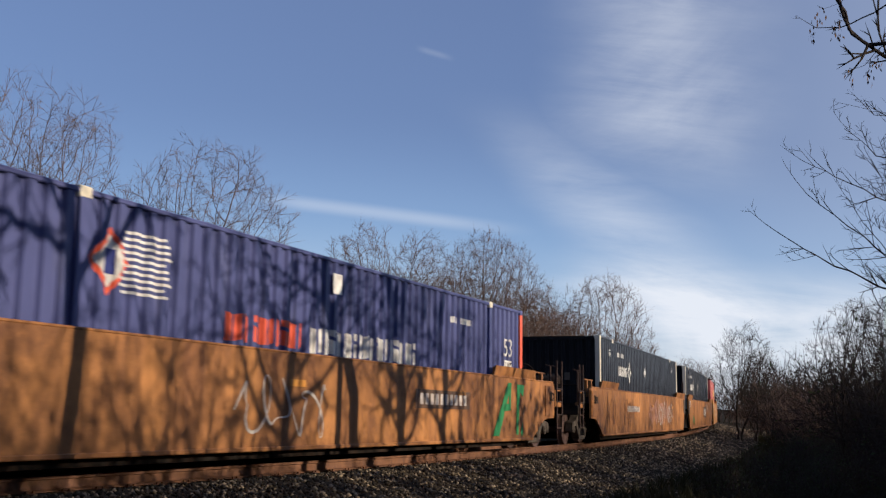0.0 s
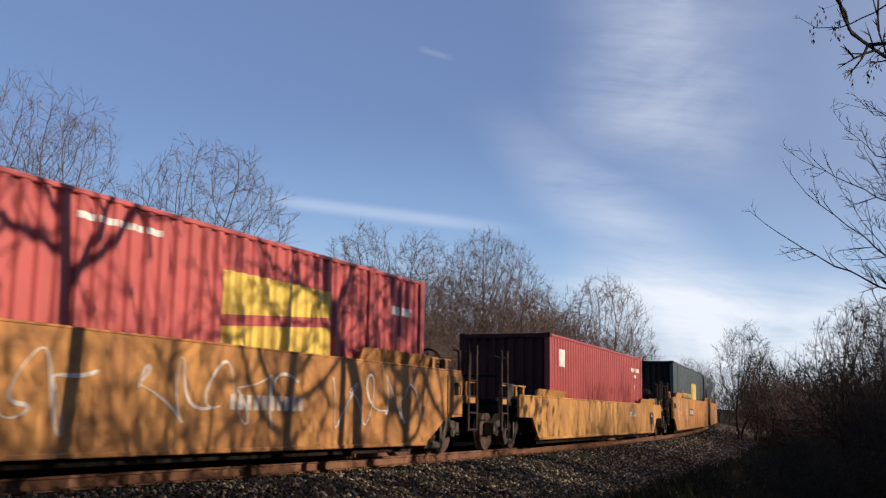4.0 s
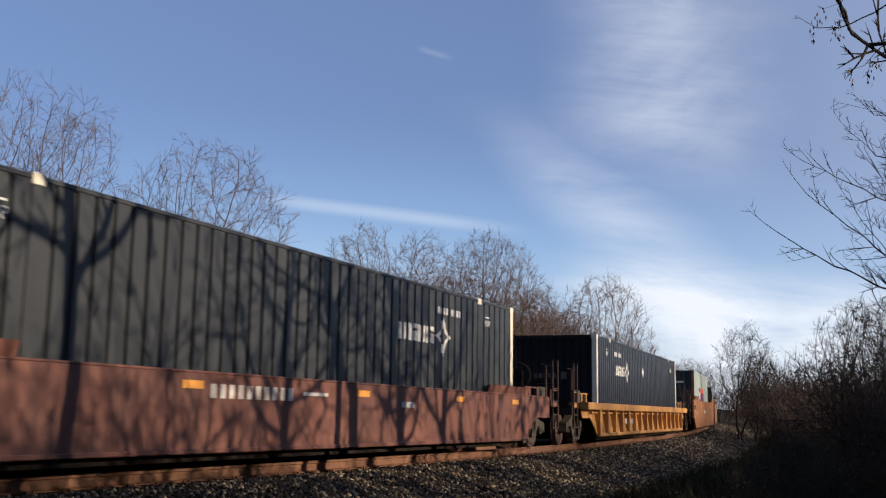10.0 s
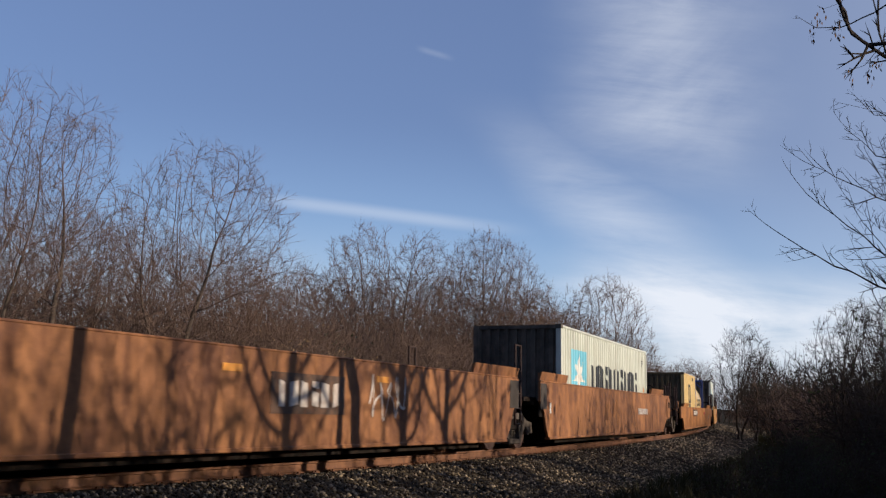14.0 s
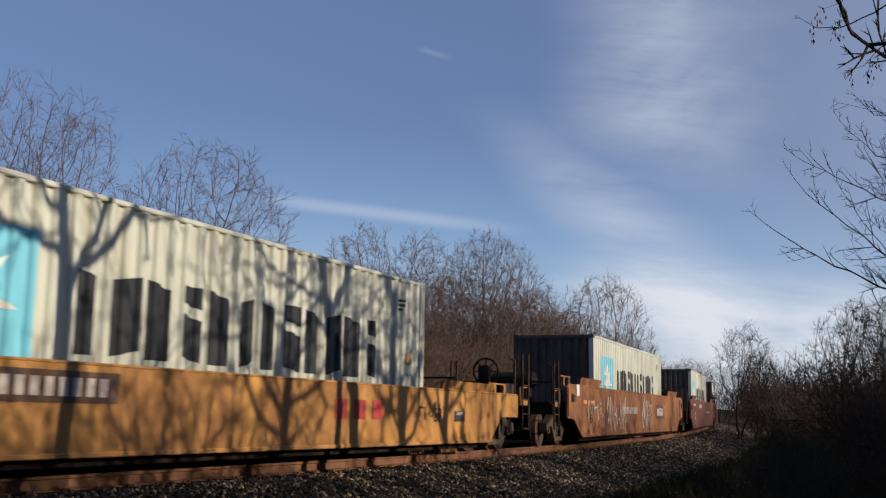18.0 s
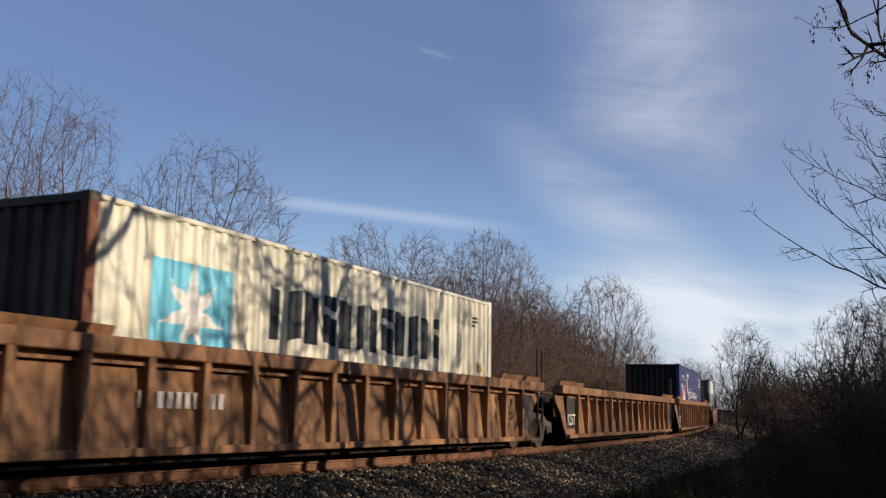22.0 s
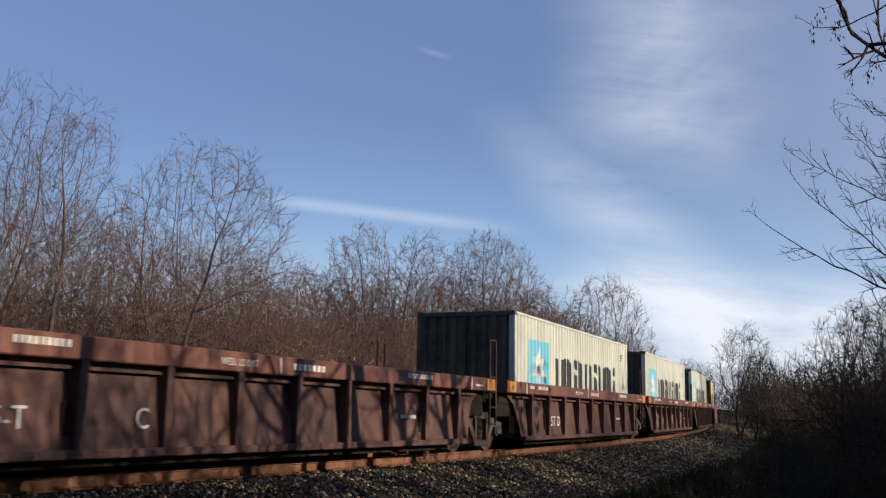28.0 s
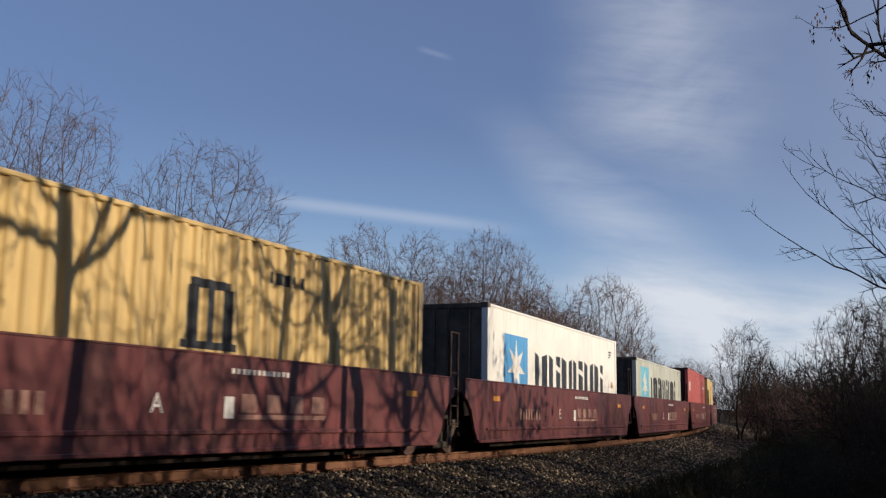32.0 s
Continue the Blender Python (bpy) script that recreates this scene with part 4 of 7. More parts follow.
def glyphs(x0, x1, z0, z1, n, stem=0.3):
    """n plain slanted blocks in a row, the mass and colour of big lettering without its words."""
    w = (x1 - x0) / n
    h = z1 - z0
    out = []
    for i in range(n):
        a, b = x0 + i * w + 0.05 * w, x0 + (i + 1) * w - 0.07 * w
        m = a + (b - a) * (0.42 + 0.08 * (i % 3))
        g = (b - a) * 0.13
        out.append([(a, z0), (m - g, z0), (m - g, z1 - h * 0.10), (a, z1)])
        if i % 2:
            out.append([(m + g, z0 + h * 0.08), (b, z0), (b, z1 - h * 0.45), (m + g, z1 - h * 0.36)])
            out.append([(m + g, z1 - h * 0.22), (b, z1 - h * 0.30), (b, z1), (m + g, z1)])
        else:
            out.append([(m + g, z0), (b, z0 + h * 0.10), (b, z1), (m + g, z1 - h * 0.08)])
    return out


def star(cx, cz, r, points=7):
    out = []
    for i in range(points):
        a = math.pi / 2 + 2 * math.pi * i / points
        d = math.pi / points
        out.append([(cx, cz), (cx + 0.36 * r * math.cos(a - d), cz + 0.36 * r * math.sin(a - d)), (cx + r * math.cos(a), cz + r * math.sin(a)), (cx + 0.36 * r * math.cos(a + d), cz + 0.36 * r * math.sin(a + d))])
    return out


def mk_star_line(letter=LETTER, square=SKYBLUE, paint=GREYW, x=(1.12, 2.85, 3.4, 10.45), z=(1.15, 2.58, 1.32, 2.29)):
    def f(c, L, W, z0, wavy):
        decal(c, [rect(-L + x[0], -L + x[1], z[0], z[1])], W, wavy, square, "star_panel", "light blue square panel")
        decal(c, star(-L + (x[0] + x[1]) / 2, (z[0] + z[1]) / 2, 0.66), W + 0.004, wavy, WHITE, "star_emblem", "pale seven-pointed star")
        decal(c, glyphs(-L + x[2], -L + x[3], z[2], z[3], 6), W, wavy, letter, "block_lettering", "large dark block shapes")
        decal(c, [rect(L - 1.05, L - 0.68, 2.72, 2.765), rect(L - 1.05, L - 0.72, 2.64, 2.685), rect(L - 1.05, L - 0.86, 2.56, 2.605)], W, wavy, letter, "number_marking")
        def tri(m):
            m.add([(-0.12, 0, -0.1), (0.12, 0, -0.1), (0, 0, 0.13)], [(0, 1, 2)])
        part("warning_triangle", shared("warning_triangle", SAFETY, tri), c, "yellow warning triangle", pose(L - 0.62, -W - 0.002, 1.75))
    return f


def mk_umax(right=False, number_left=True):
    def f(c, L, W, z0, wavy):
        x = -L + (10.45 if right else 2.9)
        zc = 2.23
        nx = -L + (2.72 if number_left else 12.1)
        decal(c, glyphs(x, x + 1.5, zc - 0.17, zc + 0.15, 4, 0.18), W, wavy, WHITE, "block_lettering", "white block shapes")
        g = []
        cx = x + 1.92
        for i in range(8):
            a, b = 2 * math.pi * i / 8, 2 * math.pi * (i + 1) / 8
            k = lambda t, r: (cx + 0.26 * r * (1 + 0.35 * math.cos(4 * t)) * math.cos(t), zc + 0.28 * r * (1 + 0.35 * math.cos(4 * t)) * math.sin(t))
            g.append([k(a, 0.55), k(a, 1), k(b, 1), k(b, 0.55)])
        decal(c, g, W, wavy, WHITE, "diamond_emblem", "white open diamond emblem")
        decal(c, [rect(nx + i * 0.125, nx + 0.085 + i * 0.125, 2.66, 2.79) for i in range(9) if i != 4], W, wavy, WHITE, "number_marking")
        for q in (-L + 1.45, L - 1.55):
            letters(c, "WP", q, -W - 0.004, 2.66, 0.2, WHITE, "clearance_marking")
            patch(c, q, -W - 0.004, 2.80, 0.22, 0.025, WHITE, "clearance_marking")
        if not right:
            decal(c, [[(-0.13, 2.15), (0.06, 2.35), (-0.13, 2.55), (-0.32, 2.35)]], W, wavy, WHITE, "placard", "white diamond placard")
        # the lettering on the end, greyed to put the wall's shade into it
        for i in range(5):
            patch_end(c, -L, 0.55 - i * 0.14, 1.95, 0.09, 0.14, SHADEGREY)
        patch_end(c, -L, -0.30, 1.95, 0.16, 0.22, SHADEGREY)
    return f


def patch_end(c, x, y, z, w, h, material):
    def b(m):
        m.box(-0.003, 0.003, -w / 2, w / 2, -h / 2, h / 2)
    part("end_marking", shared(("end_marking", w, h), material, b), c, m=pose(x + 0.014, y, z))


def mk_csx(x, w, z, h, small=True):
    def f(c, L, W, z0, wavy):
        decal(c, glyphs(-L + x, -L + x + w, z, z + h, 3, 0.32), W, wavy, GOLD, "block_lettering", "large golden block shapes")
        if small:
            letters(c, "How tomorrow moves", -L + x - 2.75, -W - 0.004, 1.80, 0.44, GOLD, "slogan_marking", "golden slogan")
            decal(c, [rect(-L + x - 0.55, -L + x - 0.45, 1.5, 2.5), rect(-L + x + w + 0.45, -L + x + w + 0.55, 1.5, 2.5)], W, wavy, GOLD, "bracket_marking")
        else:
            decal(c, [rect(-L + 0.6 + i * 0.13, -L + 0.7 + i * 0.13, 2.62, 2.77) for i in range(8) if i != 4], W, wavy, WHITE, "number_marking")
    return f


def mk_panel(x0, x1, x2, z0, z1):
    def f(c, L, W, zf, wavy):
        decal(c, [rect(-L + x0, -L + x1, z0, z1)], W, wavy, PANELBLUE, "blue_panel", "dark blue panel")
        decal(c, [rect(-L + x1, -L + x2, z0, z1)], W, wavy, PANELRED, "red_panel", "orange-red panel")
        decal(c, glyphs(-L + x0 + 0.2, -L + x1 - 0.2, z0 + 0.3, z1 - 0.2, 3, 0.3), W + 0.004, wavy, WHITE, "block_lettering", "white block shapes")
        decal(c, glyphs(-L + x1 + 0.25, -L + x2 - 0.3, z0 + 0.2, z1 - 0.25, 8, 0.28), W + 0.004, wavy, PANELBLUE, "block_lettering", "dark blue block shapes")
        decal(c, [rect(L - 1.82 + i * 0.112, L - 1.74 + i * 0.112, 2.82, 2.92) for i in range(9) if i != 4] + [rect(L - 1.25, L - 1.0, 2.64, 2.74)], W, wavy, WHITE, "number_marking")
        for i in range(14):
            patch_end(c, -L, 0.65 - i * 0.1, 2.55, 0.07, 0.09, WHITE)
    return f


def mk_msc(x, size=1.0, zc=1.98):
    def f(c, L, W, z0, wavy):
        s = size
        g = [rect(-0.46, -0.24, -0.36, 0.35), rect(-0.1, 0.1, -0.36, 0.33), rect(0.24, 0.46, -0.36, 0.35), rect(-0.42, 0.42, 0.33, 0.45),
             rect(-0.62, 0.62, -0.46, -0.36), rect(-0.42, -0.08, -0.8, -0.5), rect(0.08, 0.42, -0.8, -0.5)]
        decal(c, [[(-L + x + px * s, zc + pz * s) for px, pz in p] for p in g], W, wavy, LETTER, "emblem", "dark block emblem")
        decal(c, [rect(-L + x + 1.3 + i * 0.2, -L + x + 1.42 + i * 0.2, 2.55, 2.72) for i in range(5)], W, wavy, LETTER, "number_marking")
    return f


def mk_swash(c, L, W, z0, wavy):
    """Flowing white brush strokes, a tall leading loop and a trailing wave, and a round sail emblem."""
    def band(p, w0, w1=None):
        out = []
        n = len(p) - 1
        for k, ((x0, a0), (x1, a1)) in enumerate(zip(p, p[1:])):
            d = Vector((x1 - x0, a1 - a0))
            w = w0 if w1 is None else w0 + (w1 - w0) * abs(2 * k / n - 1)
            q = Vector((-d.y, d.x)).normalized() * w
            out.append([(x0 + q.x - L, a0 + q.y), (x0 - q.x - L, a0 - q.y), (x1 - q.x - L, a1 - q.y), (x1 + q.x - L, a1 + q.y)])
        return out
    lead = [(4.55, 2.52), (4.72, 2.72), (4.55, 2.80), (4.2, 2.78), (3.9, 2.6), (3.85, 2.35), (4.1, 2.1), (4.5, 1.85), (4.8, 1.62), (4.7, 1.5)]
    decal(c, band(lead, 0.085, 0.04), W, wavy, WHITE, "brush_stroke", "white brush stroke")
    wave_line = []
    for i in range(70):
        t = i / 69
        tall = 0.55 * math.exp(-((t - 0.22) / 0.05) ** 2)
        wave_line.append((4.95 + 4.4 * t + 0.12 * math.sin(t * 50), 1.80 + 0.17 * math.sin(t * 50 + 1.0) + tall * (0.5 + 0.5 * math.sin(t * 50))))
    decal(c, band(wave_line, 0.035), W, wavy, WHITE, "brush_stroke", "thin looping white brush stroke")
    ring = [(1.95 + 0.95 * math.cos(a), 1.8 + 0.9 * math.sin(a)) for a in np.linspace(-0.1, 3.3, 20)]
    decal(c, band(ring, 0.025), W, wavy, WHITE, "emblem_ring")
    decal(c, [rect(1.45 - L, 1.72 - L, 1.4, 2.3), rect(1.78 - L, 2.62 - L, 1.4, 2.0)], W, wavy, WHITE, "emblem_sail", "white sail shapes")
    decal(c, [rect(1.74 - L, 2.45 - L, 1.72, 2.08), rect(2.0 - L, 2.2 - L, 1.5, 2.2)], W + 0.004, wavy, PANELRED, "emblem_stripe", "red stripe")
    decal(c, [rect(L - 1.3, L - 0.7, 2.68, 2.78), rect(L - 1.3, L - 0.7, 2.50, 2.60), rect(L - 1.3, L - 0.8, 2.32, 2.42)], W, wavy, WHITE, "number_marking")


def mk_pacer(c, L, W, z0, wavy):
    cx, cz = -L + 2.46, 2.40
    decal(c, [[(cx - 0.34, cz), (cx, cz - 0.40), (cx + 0.34, cz), (cx, cz + 0.40)]], W, wavy, PANELRED, "emblem_rim", "red diamond rim")
    decal(c, [[(cx - 0.26, cz), (cx, cz - 0.31), (cx + 0.26, cz), (cx, cz + 0.31)]], W + 0.004, wavy, WHITE, "emblem", "white diamond emblem")
    decal(c, [rect(cx - 0.12, cx + 0.08, cz - 0.15, cz + 0.14)], W + 0.007, wavy, PANELBLUE, "emblem_block")
    decal(c, [rect(cx + 0.06 + 0.03 * abs(i - 5), cx + 0.95 + 0.06 * ((i * 5) % 4), cz + 0.36 - i * 0.078, cz + 0.395 - i * 0.078) for i in range(10)], W, wavy, WHITE, "speed_stripe", "white speed lines")
    decal(c, glyphs(cx + 2.25, cx + 4.2, 1.66, 2.05, 5, 0.3), W, wavy, PANELRED, "block_lettering", "red block shapes")
    decal(c, glyphs(cx + 4.42, cx + 8.1, 1.62, 2.02, 10, 0.3), W, wavy, WHITE, "block_lettering", "white block shapes")
    decal(c, [rect(4.05 + i * 0.2, 4.17 + i * 0.2, 2.55, 2.67) for i in range(6)], W, wavy, WHITE, "number_marking")
    letters(c, "53", L - 0.95, -W - 0.004, 2.22, 0.56, WHITE, "length_marking")
    patch(c, L - 0.95, -W - 0.004, 1.83, 0.44, 0.26, WHITE, "height_board", "white height board")
    letters(c, "110\"", L - 0.95, -W - 0.009, 1.83, 0.22, BLACKP, "height_marking")
    patch(c, -0.5, -W - 0.004, 2.75, 0.28, 0.32, WHITE, "placard", "white square placard")


def mk_sunset(c, L, W, z0, wavy):
    decal(c, [rect(-L + 10.2, -L + 12.95, 1.4, 2.6)], W, wavy, GOLD, "logo_panel", "golden panel")
    decal(c, [[(-L + 10.2, 2.0), (-L + 12.95, 2.2), (-L + 12.95, 2.05), (-L + 10.2, 1.85)]], W + 0.004, wavy, REDC, "logo_stripe")
    decal(c, [rect(L - 1.2 + i * 0.16, L - 1.08 + i * 0.16, 2.45, 2.6) for i in range(5)], W, wavy, WHITE, "number_marking")
    decal(c, [rect(-L + 7.5 + i * 0.16, -L + 7.62 + i * 0.16, 2.82, 2.90) for i in range(9)], W, wavy, WHITE, "number_marking")


def mk_red2(c, L, W, z0, wavy):
    decal(c, [rect(L - 1.9 + i * 0.16, L - 1.78 + i * 0.16, 2.30, 2.43) for i in range(9) if i != 4] + [rect(L - 1.35, L - 1.0, 2.10, 2.2), rect(L - 1.35, L - 1.15, 1.7, 1.85)], W, wavy, WHITE, "number_marking")
    decal(c, [rect(-L + 1.0, -L + 1.5, 2.05, 2.5)], W, wavy, WHITE, "logo_square")


def cmk(txt, x, z, size, material=WHITE):
    return lambda car, h, y: letters(car, txt, x(h), y - 0.003, z, size, material, "stencil_marking")


def num(x, z=1.0, w=2.1, hh=0.2, panel=PANELP, n=10):
    def f(car, h, y):
        if panel:
            patch(car, x(h), y - 0.001, z, w + 0.3, hh + 0.14, panel, "number_panel", "dark number panel")
        bars(car, x(h), y - 0.005, z, w, hh, n, TAG, "reporting_marking", "row of white number bars")
    return f


def logo(x, z=1.0, w=1.7, hh=0.38, panel=PANELP):
    def f(car, h, y):
        if panel:
            patch(car, x(h), y - 0.001, z, w + 0.35, hh + 0.2, panel, "logo_panel", "dark panel")
        m = Mesh()
        for p in glyphs(-w / 2, w / 2, -hh / 2, hh / 2, 3, 0.3):
            n = len(p)
            m.add([(a, 0, b) for a, b in p], [tuple(range(n))])
        part("logo_marking", m.data("logo_marking", TAG), car, "white block shapes", pose(x(h), y - 0.006, z))
    return f


def reflectors(xs, z=1.15):
    def f(car, h, y):
        for x in xs:
            patch(car, x * (h - 1.5), y - 0.001, z, 0.42, 0.10, SAFETY, "reflector", "yellow reflective strip")
    return f


def tag(x, z, w, hh, seed, material=TAG, r=0.022):
    return lambda car, h, y: scrawl(car, x(h), y - 0.004, z, w, hh, seed, material, r)


def green_strokes(car, h, y):
    m = Mesh()
    for p in ([(-1.0, 0.32), (-0.62, 0.32), (0.10, 1.46), (-0.10, 1.46)], [(-0.06, 0.86), (0.06, 0.86), (0.10, 1.46), (-0.02, 1.40)], [(-0.42, 0.84), (-0.30, 1.0), (0.0, 1.0), (0.0, 0.86)],
              [(0.42, 0.34), (0.56, 0.34), (0.66, 1.44), (0.46, 1.44)], [(0.60, 1.30), (0.66, 1.44), (0.92, 1.44), (0.86, 1.18)], [(0.70, 0.40), (0.84, 0.62), (0.86, 0.34), (0.76, 0.30)]):
        m.add([(a, 0, b) for a, b in p], [(0, 1, 2, 3)])
    tagged(part("graffiti", m.data("graffiti", GREENTAG), car, "broad green sprayed strokes", pose(h - 3.1, y - 0.005, 0)), kind="stuff")


def box_mark(x, z, w=0.5, hh=0.5, material=BLACKP):
    def f(car, h, y):
        patch(car, x(h), y - 0.001, z, w, hh, material, "data_panel", "dark data panel with pale lines")
        for i in range(3):
            patch(car, x(h), y - 0.005, z + hh * (0.38 - 0.11 * i), w * (0.7 - 0.12 * (i % 2)), hh * 0.035, WHITE, "data_line")
    return f


A = lambda d: (lambda h: -h + d)       # metres from the left end
Z = lambda d: (lambda h: h - d)        # metres from the right end
M0 = lambda d: (lambda h: d)           # metres from the middle


def make_train():
    g1, g2 = "orange articulated well cars", "brown articulated well cars"
    tall = "rusted orange well car with tall smooth sides"
    # cars: from, to, shape, paint, left end, right end, label, marks
    well_car(-1.9, 18.2, "tall", ORANGE, "joint", "end", tall + " and green graffiti", [num(Z(6.6), 1.02, 2.2), green_strokes, tag(A(8), 0.8, 2.4, 0.8, 2), reflectors((-0.2, 0.5)), box_mark(Z(0.4), 1.1, 0.35, 0.3)], g1)
    well_car(21.8, 41.2, "tall", ORANGE, "end", "joint", tall + " and a number", [num(M0(-3.2), 1.02, 2.3, 0.19, None), tag(A(2.9), 0.9, 1.5, 0.7, 3, RUSTY, 0.05), tag(A(5.4), 0.9, 1.2, 0.8, 31, RUSTY, 0.05), tag(Z(7.6), 0.95, 2.0, 0.85, 4, PINKTAG, 0.06), tag(Z(6.9), 0.90, 1.8, 0.80, 41, TAG, 0.03), tag(Z(5.6), 0.95, 1.9, 0.85, 42, PINKTAG, 0.05), tag(Z(4.8), 0.9, 1.6, 0.75, 43, TAG, 0.028), tag(Z(9.0), 0.9, 1.5, 0.7, 46, PINKTAG, 0.05), reflectors((0.1, 0.7))], g1)
    well_car(42.7, 60.85, "tall", ORANGE, "joint", "joint", tall + " and white logo", [logo(M0(1.9)), tag(M0(3.6), 1.25, 1.4, 0.45, 5), cmk("125T", A(0.75), 1.35, 0.36), tag(A(2.9), 0.6, 0.9, 0.4, 6, GREENTAG, 0.03)], g1)
    well_car(62.35, 80.6, "tall", AMBER, "joint", "end", "dirty orange well car covered in white graffiti", [cmk("125T", A(0.75), 1.35, 0.36), tag(A(7), 0.9, 2.6, 0.9, 7), tag(M0(1.5), 0.95, 3.2, 0.8, 8), tag(Z(3.4), 0.95, 2.8, 0.8, 9), num(M0(2.6), 0.85, 1.8, 0.2, None), cmk("53", A(3.2), 0.7, 0.4, BLACKP)], g1)
    well_car(83.9, 101.9, "low", YELLOW, "end", "end", "yellow-orange low-sided well car", [box_mark(Z(2.0), 0.72, 0.6, 0.4), num(Z(5.4), 0.85, 1.0, 0.14, None, 5)])
    well_car(105.13, 124.5, "tall", AMBER, "end", "joint", tall + " and white scribbles", [tag(A(2.3), 1.3, 0.9, 0.5, 10), tag(A(2.3), 0.85, 0.5, 0.4, 11), tag(M0(-3.7), 0.95, 0.5, 1.0, 12), num(M0(-1.4), 0.98, 1.8), reflectors((-0.78,), 0.95)], g1)
    well_car(126.0, 144.15, "tall", AMBER, "joint", "joint", tall + " and white logo", [logo(M0(2.2)), cmk("C", M0(-1.5), 0.95, 0.35, BLACKP)], g1)
    well_car(145.65, 164.3, "tall", AMBER, "joint", "end", tall + " with scratched writing", [cmk("53", A(4.2), 0.8, 0.45, BLACKP), num(Z(6.6), 1.0, 2.2), bars_mark(M0(-2.2), 0.75, 1.6, 0.35, 4), tag(M0(3.4), 1.38, 1.5, 0.3, 13, BLACKP, 0.016), box_mark(Z(0.4), 1.1, 0.35, 0.3)], g1)
    well_car(168.3, 188.85, "low", RED, "end", "end", "oxide red low-sided well car with a pale number", [num(M0(-2.2), 0.98, 2.0, 0.18, None), reflectors((-0.9, -0.4, 0.1, 0.55, 0.9), 1.05), patch_mark(M0(-0.6), 1.0, 0.7, 0.05), bars_mark(M0(2.5), 0.9, 0.5, 0.1, 6)])
    well_car(192.2, 212.3, "ribbed_low", YELLOW, "end", "end", "yellow low well car with upright ribs", [num(M0(-3.5), 0.62, 1.6, 0.17, None), cmk("53", M0(1.55), 0.62, 0.36, BLACKP), tag(Z(5.2), 0.6, 1.2, 0.4, 14, REDTAG, 0.04), box_mark(Z(3.5), 0.65, 0.35, 0.3)])
    well_car(216.0, 235.1, "tall", RUSTY, "end", "joint", "rusty brown smooth-sided well car", [num(M0(-0.6), 1.0, 1.9, 0.2, None), patch_mark(A(2.3), 0.95, 0.12, 0.25), reflectors((-0.4, 0.6), 1.3)], g2)
    well_car(236.6, 254.95, "tall", RUSTY, "joint", "joint", "empty rusty brown well car with a white panel logo", [cmk("125T", A(0.8), 1.35, 0.36), logo(M0(0.4)), tag(M0(2.9), 1.0, 1.4, 0.7, 15), reflectors((-0.75, -0.2, 0.35), 1.3)], g2)
    well_car(256.45, 275.2, "tall", RUSTY, "joint", "end", "rusty brown smooth-sided well car with faint graffiti", [tag(M0(-1.5), 1.0, 1.8, 0.6, 16, ORANGE), num(M0(3.6), 0.95, 1.8, 0.2, None), patch_mark(A(0.85), 0.95, 0.12, 0.25)], g2)
    well_car(278.9, 299.5, "low", ORANGE, "end", "end", "orange low-sided well car with a dark number panel", [num(M0(-2.4), 0.95, 2.3, 0.2), patch_mark(M0(3.6), 0.95, 0.8, 0.14, REDTAG), box_mark(Z(3.4), 0.7, 0.35, 0.25)])
    well_car(302.8, 323.3, "low", YELLOW, "end", "end", "bright yellow low-sided well car", [num(M0(-3.6), 0.95, 2.0, 0.2), bars_mark(M0(3.1), 0.8, 1.8, 0.3, 3, REDTAG), cmk("53", Z(4.2), 0.72, 0.36, BLACKP), box_mark(Z(3.2), 0.72, 0.5, 0.2), tag(M0(5.8), 0.8, 1.0, 0.3, 17, BLACKP, 0.016)])
    well_car(327.2, 347.7, "tall", RUSTY, "end", "end", "rusty brown well car covered in white graffiti", [cmk("53", A(2.7), 0.7, 0.42, BLACKP), tag(A(3.2), 0.95, 2.0, 0.5, 18), tag(A(5.5), 0.85, 1.6, 0.95, 19, TAG, 0.03), num(M0(-1.7), 0.97, 2.4, 0.22, None), tag(A(7.2), 0.88, 1.3, 0.95, 44, TAG, 0.026), tag(M0(0.9), 0.9, 1.2, 0.95, 20, TAG, 0.035), tag(M0(1.9), 0.88, 1.2, 0.9, 45, TAG, 0.03), logo(M0(4.3), 0.95, 1.5, 0.3), reflectors((-0.95, -0.85, 0.25, 0.6), 1.15), patch_mark(A(1.1), 1.45, 0.3, 0.3), box_mark(Z(0.4), 1.1, 0.4, 0.35)])
    well_car(351.25, 371.5, "tall", RED, "end", "end", "oxide red tall-sided well car", [cmk("53", A(3.1), 0.78, 0.5), num(M0(-3.1), 1.3, 1.9, 0.2, None), bars_mark(A(2.8), 1.35, 1.4, 0.1, 12), reflectors((0.55,), 1.3), bars_mark(M0(3.2), 1.0, 3.5, 0.03, 24)])
    well_car(374.85, 393.4, "ribbed", BROWN, "end", "joint", "brown well car with upright ribs", [num(M0(-4.0), 0.85, 1.7, 0.2, None), cmk("53", Z(2.0), 0.8, 0.45, BLACKP), box_mark(Z(0.85), 0.75, 0.6, 0.95)], g2)
    well_car(394.9, 413.1, "ribbed", BROWN, "joint", "joint", "empty brown well car with upright ribs", [box_mark(A(1.25), 0.78, 0.85, 1.0), cmk("125T", A(1.25), 0.66, 0.40), bars_mark(M0(-2.5), 0.85, 1.4, 0.35, 3, GRIME), cmk("53", Z(2.2), 0.85, 0.42, BLACKP), box_mark(Z(0.95), 0.75, 0.6, 0.95)], g2)
